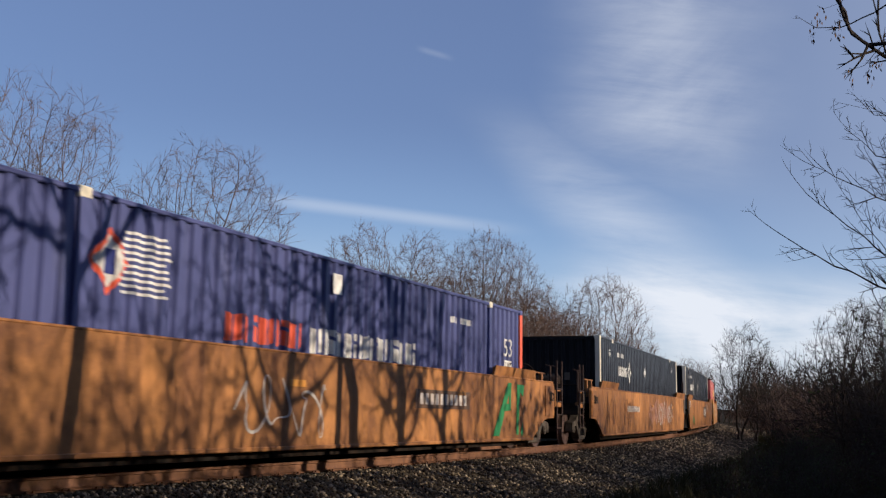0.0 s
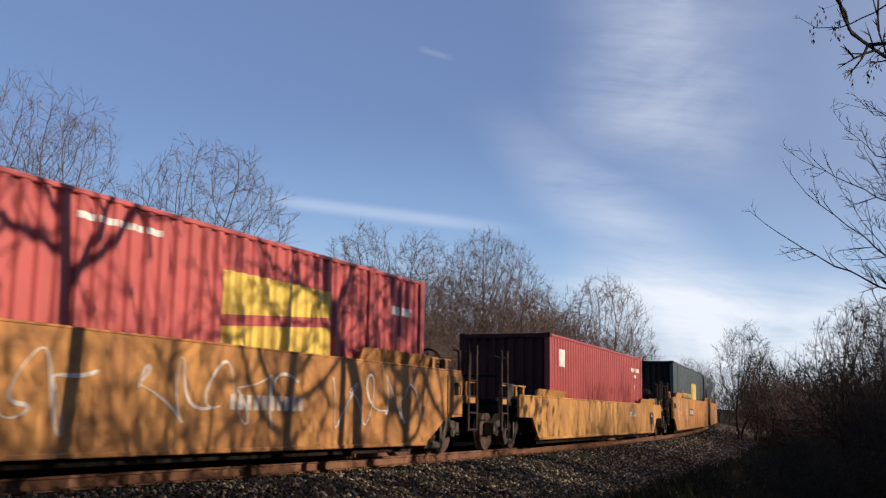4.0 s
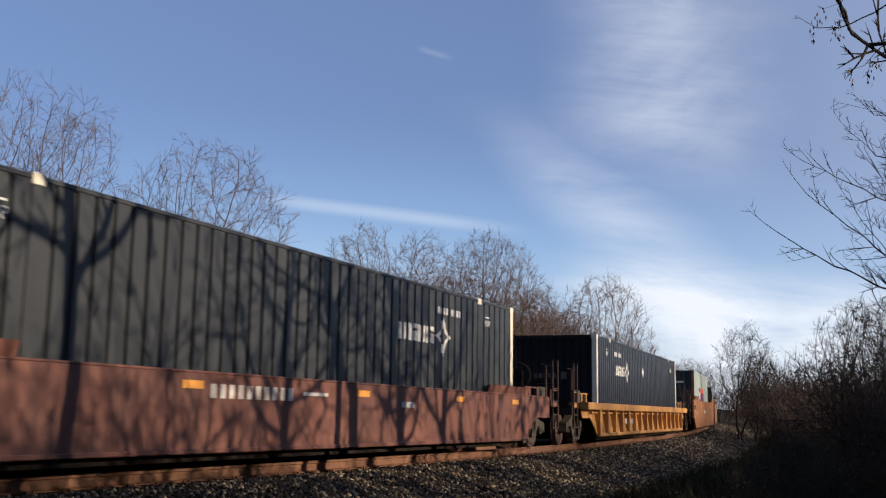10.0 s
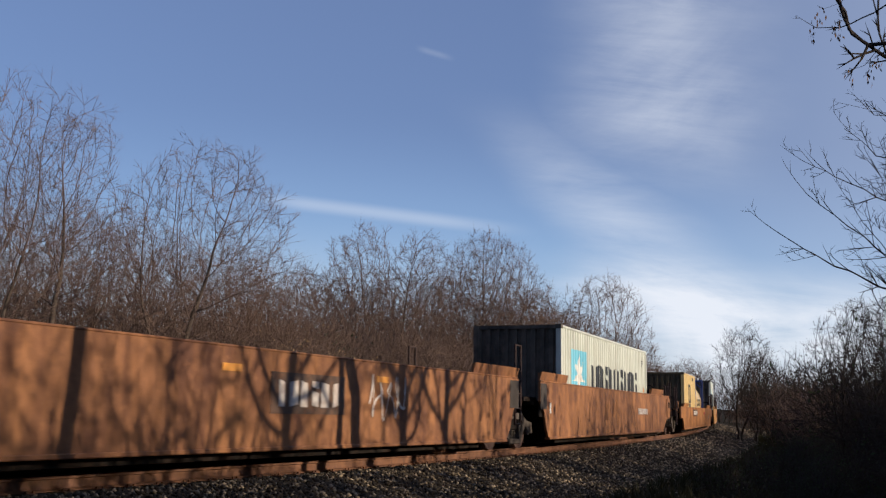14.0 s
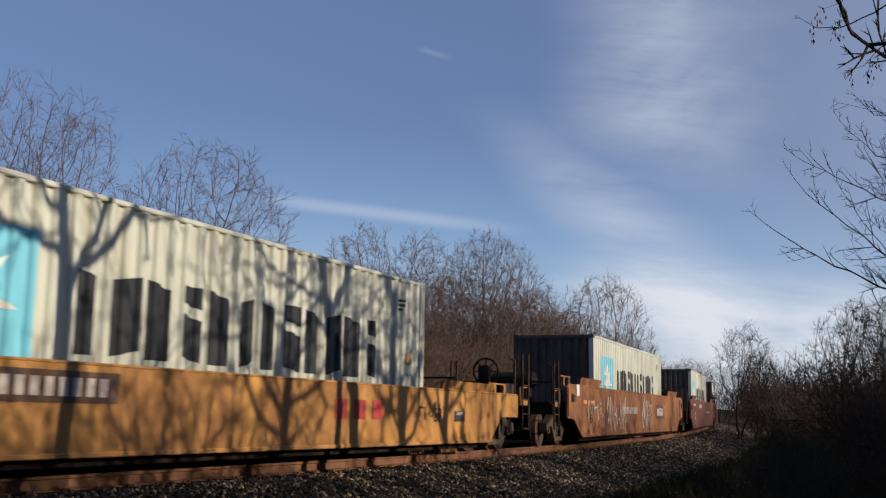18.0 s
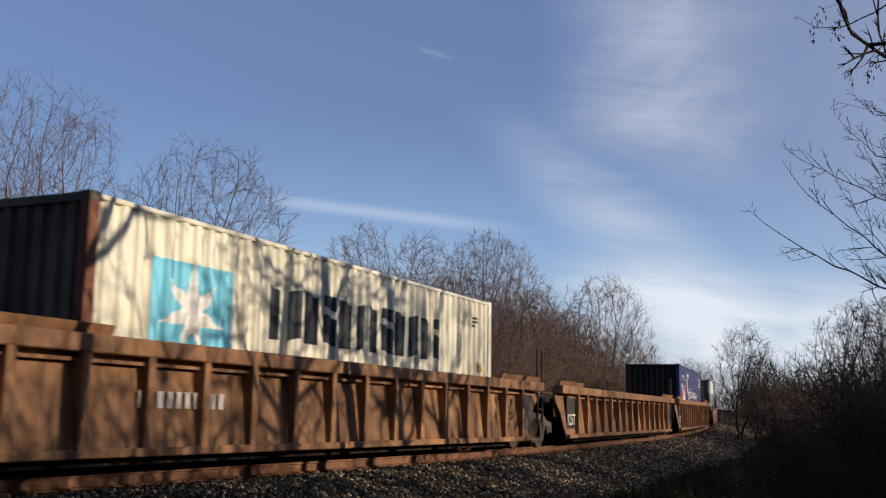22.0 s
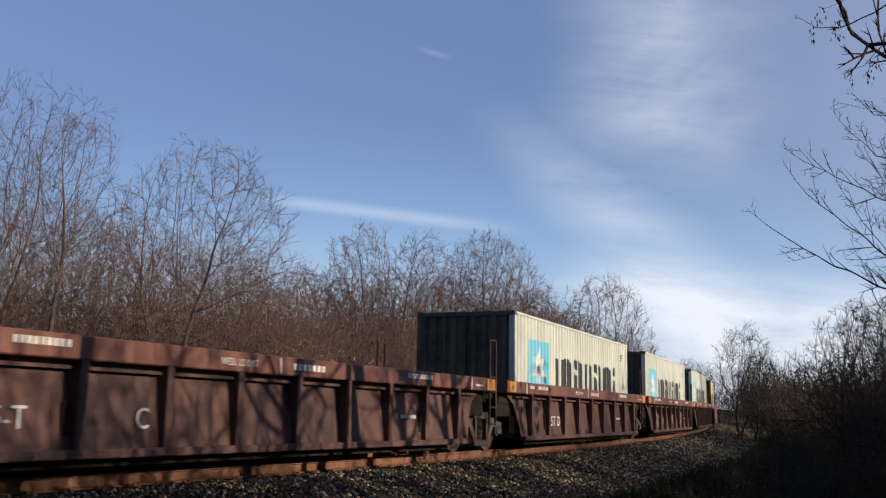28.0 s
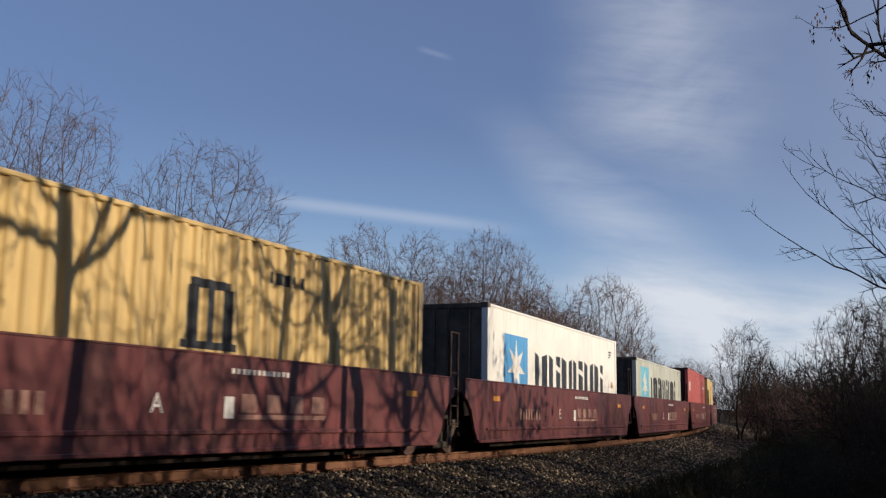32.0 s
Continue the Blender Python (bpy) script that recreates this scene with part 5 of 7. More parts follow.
    well_car(414.6, 433.5, "ribbed", BROWN, "joint", "end", "brown well car with upright ribs", [box_mark(A(1.25), 0.78, 0.85, 1.0), cmk("125T", A(1.25), 0.66, 0.40), bars_mark(M0(3.2), 0.85, 1.6, 0.2, 8), cmk("53", Z(3.3), 0.7, 0.45, BLACKP)], g2)
    well_car(437.6, 458.2, "low", RED, "end", "end", "oxide red low-sided well car with pale graffiti", [num(M0(-0.3), 0.98, 1.9, 0.19, None), tag(M0(-2.6), 0.7, 1.0, 0.7, 21), patch_mark(M0(1.5), 0.98, 0.4, 0.05), bars_mark(A(2.1), 0.95, 0.8, 0.2, 8), reflectors((-0.8, -0.5), 1.05)])
    g3 = "five-unit oxide red well cars"
    lab = "oxide red ribbed well car with a flat top band"
    for i, (a, b, l, r, ch) in enumerate(((461.9, 477.0, "end", "joint", "B"), (477.6, 492.75, "joint", "joint", "C"), (493.35, 508.45, "joint", "joint", "D"), (509.0, 524.1, "joint", "joint", "E"), (524.65, 539.9, "joint", "end", "A"))):
        marks = [cmk(ch, M0(-3.2), 0.62, 0.34), cmk("WELL LD LMT", M0(-1.5), 1.36, 0.13), patch_mark(M0(-0.55), 1.37, 0.04, 0.22), cmk("125T", A(3.7), 0.62, 0.34), bars_mark(M0(0.2), 1.37, 0.9, 0.09, 7), bars_mark(Z(3.9), 0.7, 0.6, 0.06, 9), bars_mark(M0(3.9), 1.40, 1.0, 0.08, 10), bars_mark(M0(-4.9), 1.40, 0.8, 0.08, 9), patch_mark(A(0.35), 1.37, 0.42, 0.22, SAFETY), patch_mark(Z(0.35), 1.37, 0.42, 0.22, SAFETY), patch_mark(A(1.35), 1.37, 0.05, 0.26), patch_mark(Z(1.35), 1.37, 0.05, 0.26), bars_mark(A(1.75), 1.40, 0.34, 0.07, 5), bars_mark(Z(0.95), 1.34, 0.4, 0.04, 6), holes]
        if ch == "E":
            marks += [tag(M0(-4.5), 0.65, 0.8, 0.5, 22), tag(M0(0.0), 0.7, 0.9, 0.5, 23), tag(M0(2.4), 0.7, 1.2, 0.5, 24)]
        if ch == "C":
            marks[3] = cmk("5-T", A(2.4), 0.62, 0.34)
        well_car(a, b, "band", RED, l, r, ("empty " if ch == "C" else "") + lab, marks, g3)
    g4 = "maroon well cars"
    for i in range(5):
        a = 543.95 + 15.62 * i
        well_car(a, a + 15.1, "panel", MAROON, "end" if i == 0 else "joint", "end" if i == 4 else "joint", "clean maroon smooth-sided well car", [bars_mark(M0(-3.4), 0.78, 1.6, 0.24, 8, FADED), cmk("A" if i == 0 else "E", M0(-0.9), 0.80, 0.34), bars_mark(M0(1.8), 0.84, 2.3, 0.24, 4, FADED), patch_mark(M0(1.8), 0.66, 2.2, 0.06, FADED), bars_mark(M0(1.2), 1.25, 1.4, 0.07, 12), patch_mark(M0(0.5), 0.78, 0.2, 0.28), reflectors((-0.95, 0.95), 1.1), beads], g4)

    # loads: place in the train, length, height, paint
    dom = dict(posts=CREAMSTRIPE, wavy=WIDE, width=2.59)
    container(0.15, 16.15, 2.896, BLUE, "blue corrugated container with a red and white diamond emblem", marks=[mk_pacer], posts=CREAMSTRIPE, wavy=ISO, width=2.59, end_post=PANELRED)
    for u, r in ((23.68, False), (43.39, False)):
        container(u, 16.15, 2.896, NAVY, "navy ribbed container with white posts and emblem", "navy containers", marks=[mk_umax(r)], post_paint=CREAMSTRIPE, **dom)
    container(63.05, 16.15, 2.896, REDC, "red container with a golden panel", marks=[mk_sunset], posts=REDC, wavy=ISO, width=2.59)
    container(87.1, 12.19, 2.591, DRED, "dark red corrugated container of lower height", marks=[mk_red2])
    container(107.0, 16.15, 2.896, TEAL, "dark teal container with golden block shapes", marks=[mk_csx(8.75, 2.62, 1.5, 0.95)], posts=REDC, wavy=ISO, width=2.59)
    container(126.69, 16.15, 2.896, NAVY, "navy ribbed container with white posts and emblem", "navy containers", marks=[mk_umax(True)], post_paint=CREAMSTRIPE, **dom)
    container(146.37, 16.15, 2.896, GREYGREEN, "grey-green container with golden block shapes", marks=[mk_csx(11.22, 2.6, 1.62, 0.98, False)], posts=REDC, wavy=(0.305, 0.028, 0.215, 0.03), width=2.59)
    container(170.5, 16.15, 2.896, CHARCOAL, "charcoal ribbed container with white posts and emblem", "navy containers", marks=[mk_umax(True, False)], post_paint=CREAMSTRIPE, **dom)
    container(194.3, 16.15, 2.896, NAVY, "navy ribbed container with white posts and emblem", "navy containers", marks=[mk_umax(False)], post_paint=CREAMSTRIPE, **dom)
    # both pale green loads get charcoal ends, the shade put into the paint
    container(219.75, 12.19, 2.896, MINT, "pale green container with a blue and orange-red panel", marks=[mk_panel(3.86, 5.22, 8.14, 1.42, 2.32)], end_paint=CHARCOAL, rusty=True)
    lbl = "pale grey container with a light blue star panel"
    gg = "pale star containers"
    container(259.15, 12.19, 2.896, GREYW, lbl, gg, marks=[mk_star_line()])
    container(282.85, 6.058, 2.591, MSCY, "mustard yellow short container with a dark emblem", marks=[mk_msc(2.88, 1.0, 1.9)])
    for u in (306.6, 331.06, 354.84):
        container(u, 12.19, 2.896, GREYW, lbl, gg, marks=[mk_star_line()])
    container(378.48, 12.19, 2.896, CREAM, rusty=True, label= "cream container with a light blue star panel", group=gg, marks=[mk_star_line(x=(1.12, 2.78, 3.62, 9.65), z=(1.3, 2.58, 1.76, 2.55), paint=CREAM)])
    container(417.78, 12.19, 2.896, SAFBLUE, "deep blue corrugated container with white brush script", marks=[mk_swash])
    container(441.85, 12.19, 2.896, GREYW, lbl, gg, marks=[mk_star_line()])
    container(463.4, 12.19, 2.896, MINT, "pale green container with a blue and orange-red panel", marks=[mk_panel(3.86, 5.22, 8.14, 1.42, 2.32)], end_paint=CHARCOAL, rusty=True)
    for u in (494.8, 510.45, 526.13):
        container(u, 12.19, 2.896, GREYW, lbl, gg, marks=[mk_star_line()], doors_left=u > 520)
    container(545.95, 12.19, 2.896, MSCY, rusty=True, label="mustard yellow corrugated container with a dark emblem", marks=[mk_msc(5.93)])
    container(561.45, 12.19, 2.896, CLEANW, "clean white container with a blue star panel", gg, marks=[mk_star_line(square=MIDBLUE, paint=CLEANW)], wavy=(0.5, 0.006, 0.3, 0.05), doors_left=True)
    container(577.0, 12.19, 2.591, GREYW, lbl, gg, marks=[mk_star_line()])
    container(592.6, 12.19, 2.896, REDC, "red corrugated steel container in a maroon car", marks=[mk_red2])
    container(608.2, 12.19, 2.896, MSCY, "mustard yellow corrugated container", marks=[mk_msc(5.93)])
    tank_container(288.95)


def bars_mark(x, z, w, hh, n, material=None):
    return lambda car, h, y: bars(car, x(h), y - 0.005, z, w, hh, n, material or WHITE, "stencil_line")


def patch_mark(x, z, w, hh, material=None):
    return lambda car, h, y: patch(car, x(h), y - 0.003, z, w, hh, material or WHITE, "paint_patch")


def holes(car, h, y):
    # flat patches on the panel, the openings' inner shade put into their colour
    for x in (-h + 3.3, h - 3.3):
        patch(car, x, y - 0.002, 0.62, 0.34, 0.36, GRIME, "access_hole", "flat dark square painted as a shaded opening")


def beads(car, h, y):
    def b(m):
        m.box(-h + 1.2, h - 1.2, -0.03, 0.0, 0.44, 0.50, 0.01)
    part("side_bead", shared(("side_bead", round(h, 2)), MAROON, b), car, m=pose(0, y + 0.005, 0))


def tank_container(u):
    c = thing("tank_container", "cream tank in a blue steel frame", "tank container")
    L, W, z0, z1 = 3.029, 1.219, 0.262, 2.853
    def shell(m):
        n, r = 32, 1.16
        rows = [(-2.72, 0.3), (-2.62, 0.75), (-2.45, 1.0), (-2.2, r), (2.2, r), (2.45, 1.0), (2.62, 0.75), (2.72, 0.3)]
        v = [(x, q * math.cos(2 * math.pi * i / n), 1.52 + q * math.sin(2 * math.pi * i / n)) for x, q in rows for i in range(n)]
        f = [(k * n + i, k * n + (i + 1) % n, (k + 1) * n + (i + 1) % n, (k + 1) * n + i) for k in range(len(rows) - 1) for i in range(n)]
        m.add(v, f + [tuple(range(n)), tuple(range((len(rows) - 1) * n, len(rows) * n))])
    me = shared("tank_shell", TANKP, shell)
    for p in me.polygons:
        p.use_smooth = len(p.vertices) == 4
    part("tank_shell", me, c)
    def ring(m):
        n = 32
        for i in range(n):
            a, b = 2 * math.pi * i / n, 2 * math.pi * (i + 1) / n
            m.box(-0.04, 0.04, 0, 0, 0, 0)
            m.add([(x, q * math.cos(t), 1.52 + q * math.sin(t)) for x in (-0.04, 0.04) for q in (1.155, 1.185) for t in (a, b)], [(2, 3, 7, 6), (0, 1, 3, 2), (4, 6, 7, 5)])
    for x in (-1.6, 1.6):
        part("tank_band", shared("tank_band", TANKP, ring), c, m=pose(x, 0, 0))
    for sx in (-1, 1):
        for sy in (-1, 1):
            def post(m):
                x, y = sx * (L - 0.08), sy * (W - 0.07)
                m.box(x - 0.08, x + 0.08, y - 0.07, y + 0.07, z0, z1, 0.01)
                m.tube((x, y, z1 - 0.5), (x, y - sy * 0.5, z1 - 0.08), 0.05)
                m.tube((x, y, z1 - 0.45), (x - sx * 0.45, y, z1 - 0.08), 0.04)
            part("corner_post", shared(("tank_post", sx, sy), TANKBLUE, post), c, "blue corner post")
    def rails(m):
        for sx in (-1, 1):
            for z in (z0 + 0.07, z1 - 0.07):
                m.box(sx * (L - 0.08) - 0.06, sx * (L - 0.08) + 0.06, -W + 0.1, W - 0.1, z - 0.06, z + 0.06)
        for sy in (-1, 1):
            m.box(-L + 0.1, L - 0.1, sy * (W - 0.06) - 0.05, sy * (W - 0.06) + 0.05, z0, z0 + 0.13)
    part("frame_rail", shared("frame_rail", TANKBLUE, rails), c)
    def walk_deck(m):
        m.box(-2.6, 2.75, -0.55, -0.15, 2.74, 2.79)
        m.box(-2.6, 2.75, 0.15, 0.55, 2.74, 2.79)
        m.tube((0, 0, 2.6), (0, 0, 2.82), 0.25, n=16)
    part("top_walkway", shared("top_walkway", GRIME, walk_deck), c, "dark top walkway")
    me = Mesh()
    for p in glyphs(-0.9, 1.2, -0.2, 0.2, 8, 0.3):
        me.add([(a, -math.sqrt(1.17 ** 2 - b ** 2), 1.52 + b) for a, b in p], [tuple(range(len(p)))])
    part("block_lettering", me.data("block_lettering", LETTER), c, "dark block shapes")
    rides(c, u + L, L)


make_train()

# ---- trees and brush ----


def unit(v):
    return v / np.linalg.norm(v)


def grow(out, p, d, length, r, level, rng, P):
    """Adds the segments (from, to, radii, level) of a branch and its children; a branch ends at the crown's outline."""
    n = P["n"][level]
    step = length / n
    last = level + 1 == len(P["n"])
    for i in range(n):
        d = unit(d + rng.normal(0, P["bend"][level], 3) + np.array([0, 0, P["up"][level]]))
        q = p + d * step
        if level and "dome" in P:
            w, cz, h = P["dome"]
            if (q[0] ** 2 + q[1] ** 2) / w ** 2 + ((q[2] - cz) / h) ** 2 > rng.uniform(0.8, 1.2):
                return
        r1 = r * (1 - P["taper"][level] / n)
        out.append((*p, *q, r, r1, 9 if last and i == n - 1 else level))
        p, r = q, r1
        if not last and i >= P["first"][level]:
            for _ in range(P["kids"][level]):
                side = unit(np.cross(d, rng.normal(0, 1, 3)))
                a = radians(rng.uniform(*P["angle"][level]))
                cd = unit(d * math.cos(a) + side * math.sin(a))
                grow(out, p, cd, length * rng.uniform(*P["ratio"][level]) * (1 - 0.35 * i / n), max(r * P["thin"][level], P["rmin"]), level + 1, rng, P)


def tubes(name, segs, material, n=0):
    """Three- or six-sided tapered tubes; the last piece of a twig runs to a point."""
    segs = np.array(segs)
    n = n or (3 if segs[:, 6].mean() < 0.03 else 6)
    verts, faces, sizes, k0 = [], [], [], 0
    for tip in (False, True):
        g = segs[(segs[:, 8] == 9) == tip]
        if not len(g):
            continue
        p, q, r0, r1 = g[:, 0:3], g[:, 3:6], g[:, 6], g[:, 7]
        d = q - p
        d = d / np.linalg.norm(d, axis=1, keepdims=True)
        a = np.cross(d, np.where(np.abs(d[:, 2:3]) > 0.9, [[1.0, 0, 0]], [[0, 0, 1.0]]))
        a /= np.linalg.norm(a, axis=1, keepdims=True)
        b = np.cross(d, a)
        m = 3 if tip else n
        v = []
        for o, r in ((p, r0),) if tip else ((p, r0), (q, r1)):
            for i in range(m):
                t = 2 * math.pi * i / m
                v.append(o + (a * math.cos(t) + b * math.sin(t)) * r[:, None])
        if tip:
            v.append(q)
            f = np.array([[i, (i + 1) % m, m] for i in range(m)])
        else:
            f = np.array([[i, (i + 1) % m, (i + 1) % m + m, i + m] for i in range(m)])
        v = np.stack(v, 1)
        f = (f[None] + np.arange(len(g))[:, None, None] * v.shape[1] + k0).reshape(-1, f.shape[1])
        k0 += v.shape[0] * v.shape[1]
        verts.append(v.reshape(-1, 3))
        faces.append(f.ravel())
        sizes += [f.shape[1]] * len(f)
    v, f = np.concatenate(verts), np.concatenate(faces)
    me = bpy.data.meshes.new(name)
    me.vertices.add(len(v))
    me.vertices.foreach_set("co", v.ravel())
    me.loops.add(f.size)
    me.loops.foreach_set("vertex_index", f.astype(np.int32))
    me.polygons.add(len(sizes))
    me.polygons.foreach_set("loop_start", (np.cumsum(sizes) - sizes).astype(np.int32))
    me.update(calc_edges=True)
    me.materials.append(material)
    return me


def fork(out, p, d, length, r, level, rng, P):
    """A limb that bends, sheds a few twigs and divides at its end, until the crown's outline."""
    n = 2 if level < P["depth"] - 1 else 1
    w, cz, hh = P["dome"]
    for i in range(n):
        d = unit(d + rng.normal(0, P["bend"], 3) + np.array([0, 0, P["up"]]))
        q = p + d * length / n
        if level > 0 and (q[0] ** 2 + q[1] ** 2) / w ** 2 + ((q[2] - cz) / hh) ** 2 > rng.uniform(0.88, 1.08):
            level = P["depth"] - 1
        r1 = max(r * 0.90, P["rmin"])
        out.append((*p, *q, r, r1, min(level, 6)))
        p, r = q, r1
        if level >= 2 and level >= P["depth"] - 5:
            for _ in range(P["twigs"]):
                cd = unit(d + unit(np.cross(d, rng.normal(0, 1, 3))) * rng.uniform(0.35, 0.9))
                q2 = p + cd * rng.uniform(0.3, 1.0) * P["twig"]
                out.append((*p, *q2, P["rmin"], P["rmin"], 9))
        if level == P["depth"] - 1:
            break
    if level >= P["depth"] - 1:
        return
    k = P["first"] if level == 0 else (3 if rng.rand() < P["three"] else 2)
    base = rng.uniform(0, 2 * math.pi)
    e1 = unit(np.cross(d, np.array([0.31, 0.77, 0.2])))
    e2 = np.cross(d, e1)
    for j in range(k):
        t = base + 2 * math.pi * j / k + rng.normal(0, 0.35)
        a = radians(rng.uniform(*(P["spread0"] if level == 0 else P["spread"])))
        cd = unit(d * math.cos(a) + (e1 * math.cos(t) + e2 * math.sin(t)) * math.sin(a))
        fork(out, p, cd, length * rng.uniform(*P["ratio"]), max(r * (0.78 if k == 2 else 0.68), P["rmin"]), level + 1, rng, P)


def colonise(roots, lobes, count, step, rng, kill=1.4, up=0.02, wander=0.07, keep=0.55):
    """Grows branches from the stems in roots towards points strewn in the crown's lobes (x, y, z, rx, ry, rz); returns nodes, parents."""
    vol = np.array([l[3] * l[4] * l[5] for l in lobes]) ** 0.8
    pts = []
    for l, w in zip(lobes, vol / vol.sum()):
        n = max(8, int(count * w))
        v = rng.normal(0, 1, (n, 3))
        v = v / np.linalg.norm(v, axis=1, keepdims=True) * rng.rand(n, 1) ** 0.36 * (1 + 0.07 * rng.normal(0, 1, (n, 1)))
        pts.append(np.array(l[:3]) + v * np.array(l[3:]))
    pts = np.concatenate(pts)
    pts = pts[pts[:, 2] > 0.8]
    nodes, parent = np.zeros((40000, 3)), np.full(40000, -1)
    k = 0
    for line in roots:
        line = [np.array(p, float) for p in line]
        last = -1
        for p, q in zip(line, line[1:]):
            n = max(1, int(np.linalg.norm(q - p) / step))
            for j in range(n):
                nodes[k] = p + (q - p) * j / n + rng.normal(0, 0.012, 3)
                parent[k] = last
                last = k
                k += 1
    kids = np.zeros(40000, int)
    dist, near = np.full(len(pts), np.inf), np.zeros(len(pts), int)
    start = 0
    for turn in range(170):
        for a in range(start, k, 400):
            b = min(k, a + 400)
            d = np.linalg.norm(pts[:, None] - nodes[None, a:b], axis=2)
            j = d.argmin(1)
            m = d[np.arange(len(pts)), j]
            better = m < dist
            dist[better], near[better] = m[better], a + j[better]
        live = dist > kill * step
        pts, dist, near = pts[live], dist[live], near[live]
        if not len(pts) or k > 34000:
            break
        pull = np.zeros((k, 3))
        w = (pts - nodes[near]) / dist[:, None]
        np.add.at(pull, near, w)
        g = np.unique(near)
        g = g[kids[g] < 4]
        if not len(g):
            break
        d = pull[g] / (np.linalg.norm(pull[g], axis=1, keepdims=True) + 1e-6)
        way = nodes[g] - nodes[np.maximum(parent[g], 0)]
        way /= np.linalg.norm(way, axis=1, keepdims=True) + 1e-6
        d = d + keep * way + rng.normal(0, wander, d.shape) + np.array([0, 0, up])
        d /= np.linalg.norm(d, axis=1, keepdims=True)
        start = k
        nodes[k:k + len(g)] = nodes[g] + d * step
        parent[k:k + len(g)] = g
        kids[g] += 1
        k += len(g)
    return nodes[:k], parent[:k]


def branch_segments(nodes, parent, rmin, twig, twigs, rng, power=2.0, rmax=0.13):
    """Tapered pieces for all branches, thicker where more of them meet, with fine twigs on the thin ones."""
    n = len(nodes)
    load = np.zeros(n)
    for i in range(n - 1, -1, -1):
        if load[i] == 0:
            load[i] = 1.0
        if parent[i] >= 0:
            load[parent[i]] += load[i]
    r = np.minimum(rmin * load ** (1 / power) * 0.92, rmax)
    out = []
    for i in range(n):
        p = parent[i]
        if p < 0:
            continue
        ra = min(r[p], r[i] * 1.35)
        out.append((*nodes[p], *nodes[i], ra, r[i], 1 if r[i] > 5.0 * rmin else 4))
        if r[i] < 3.6 * rmin:
            d = unit(nodes[i] - nodes[p])
            end = load[i] <= 1.0
            for j in range(twigs if end else int(rng.rand() < 0.30 * twigs)):
                side = unit(np.cross(d, rng.normal(0, 1, 3)))
                a = radians(rng.uniform(28, 58)) * (0.25 if end and j == 0 else 1.0)
                t = unit(d * math.cos(a) + side * math.sin(a) + np.array([0, 0, 0.08]))
                l = twig * rng.uniform(0.45, 1.0)
                at = nodes[i]
                for k in range(2):
                    q = at + t * l / 2
                    out.append((*at, *q, rmin * (0.85 - 0.25 * k), rmin * (0.6 - 0.2 * k), 9 if k == 1 else 5))
                    at = q
                    for _ in range(2 if k < 1 else 0):
                        t2 = unit(t + unit(np.cross(t, rng.normal(0, 1, 3))) * rng.uniform(0.5, 0.9))
                        out.append((*at, *(at + t2 * l * rng.uniform(0.25, 0.45)), rmin * 0.6, rmin * 0.3, 9))
                    t = unit(t + rng.normal(0, 0.06, 3) + np.array([0, 0, 0.05]))
    return np.array(out)


def grown_meshes(seed, roots, lobes, count, step, rmin, twig_len, twigs, twig, bark, rmax=0.13, **how):
    rng = np.random.RandomState(seed)
    segs = branch_segments(*colonise(roots, lobes, count, step, rng, **how), rmin, twig_len, twigs, rng, rmax=rmax)
    thick = segs[:, 8] <= 2
    return tubes("trunk", segs[thick], bark, 6), tubes("crown", segs[~thick], twig, 3)


def grown(x, y, meshes, label, turn=0.0, scale=1.0, group="", name="tree"):
    t = thing(name, label, "tree", group)
    part("trunk", meshes[0], t)
    part("crown", meshes[1], t, "fine bare twigs")
    t.matrix_basis = pose(x, y, GROUND_Z, 0, 0, turn) @ Matrix.Diagonal((scale, scale, scale, 1))
    return t


# habits: a fan of limbs that fills a dome, a thicket
FAN = dict(depth=9, first=5, three=0.22, spread0=(14, 55), spread=(12, 31), ratio=(0.78, 0.93), bend=0.06, up=0.006, twigs=2, twig=0.60, trunk=0.17, wide=0.43)
FAN_C = dict(FAN, depth=6, three=0.3, spread=(9, 27), up=0.02, twigs=1, twig=0.8, ratio=(0.86, 1.02))
BUSH = dict(n=(4, 3, 1), bend=(0.16, 0.2, 0.22), up=(0.08, 0.06, 0.04), taper=(0.7, 0.7, 0.6), first=(0, 0), kids=(2, 2), angle=((20, 55), (25, 60)), ratio=((0.4, 0.7), (0.5, 0.9)), thin=(0.6, 0.6), rmin=0.006)
BRUSH = dict(BUSH, n=(3, 2, 1))
TREES = {}


def tree_meshes(seed, shape, height, r, twig, rmin):
    """Trunk and crown meshes of one tree."""
    key = (seed, id(shape), round(height, 1), rmin)
    if key in TREES:
        return TREES[key]
    rng = np.random.RandomState(seed)
    P = dict(shape, rmin=rmin)
    if "wide" in shape:
        P["dome"] = height * shape["wide"], height * 0.50, height * 0.5
    segs = []
    lean = np.array([rng.normal(0, 0.08), rng.normal(0, 0.08), 1])
    if "wide" in shape:
        fork(segs, np.array([0, 0, -0.3]), unit(lean), height * shape["trunk"], r, 0, rng, P)
    else:
        grow(segs, np.array([0, 0, -0.3]), unit(lean), height * 0.5, r, 0, rng, P)
    arr = np.array(segs)
    arr[:, :6] *= height / max(arr[:, 5].max(), 0.1)
    arr[:, 2] = np.maximum(arr[:, 2], -0.3)
    lo = arr[arr[:, 8] <= 2]
    hi = arr[arr[:, 8] > 2]
    TREES[key] = tubes("trunk", lo, BARK, 6), tubes("crown", hi, twig, 3)
    return TREES[key]


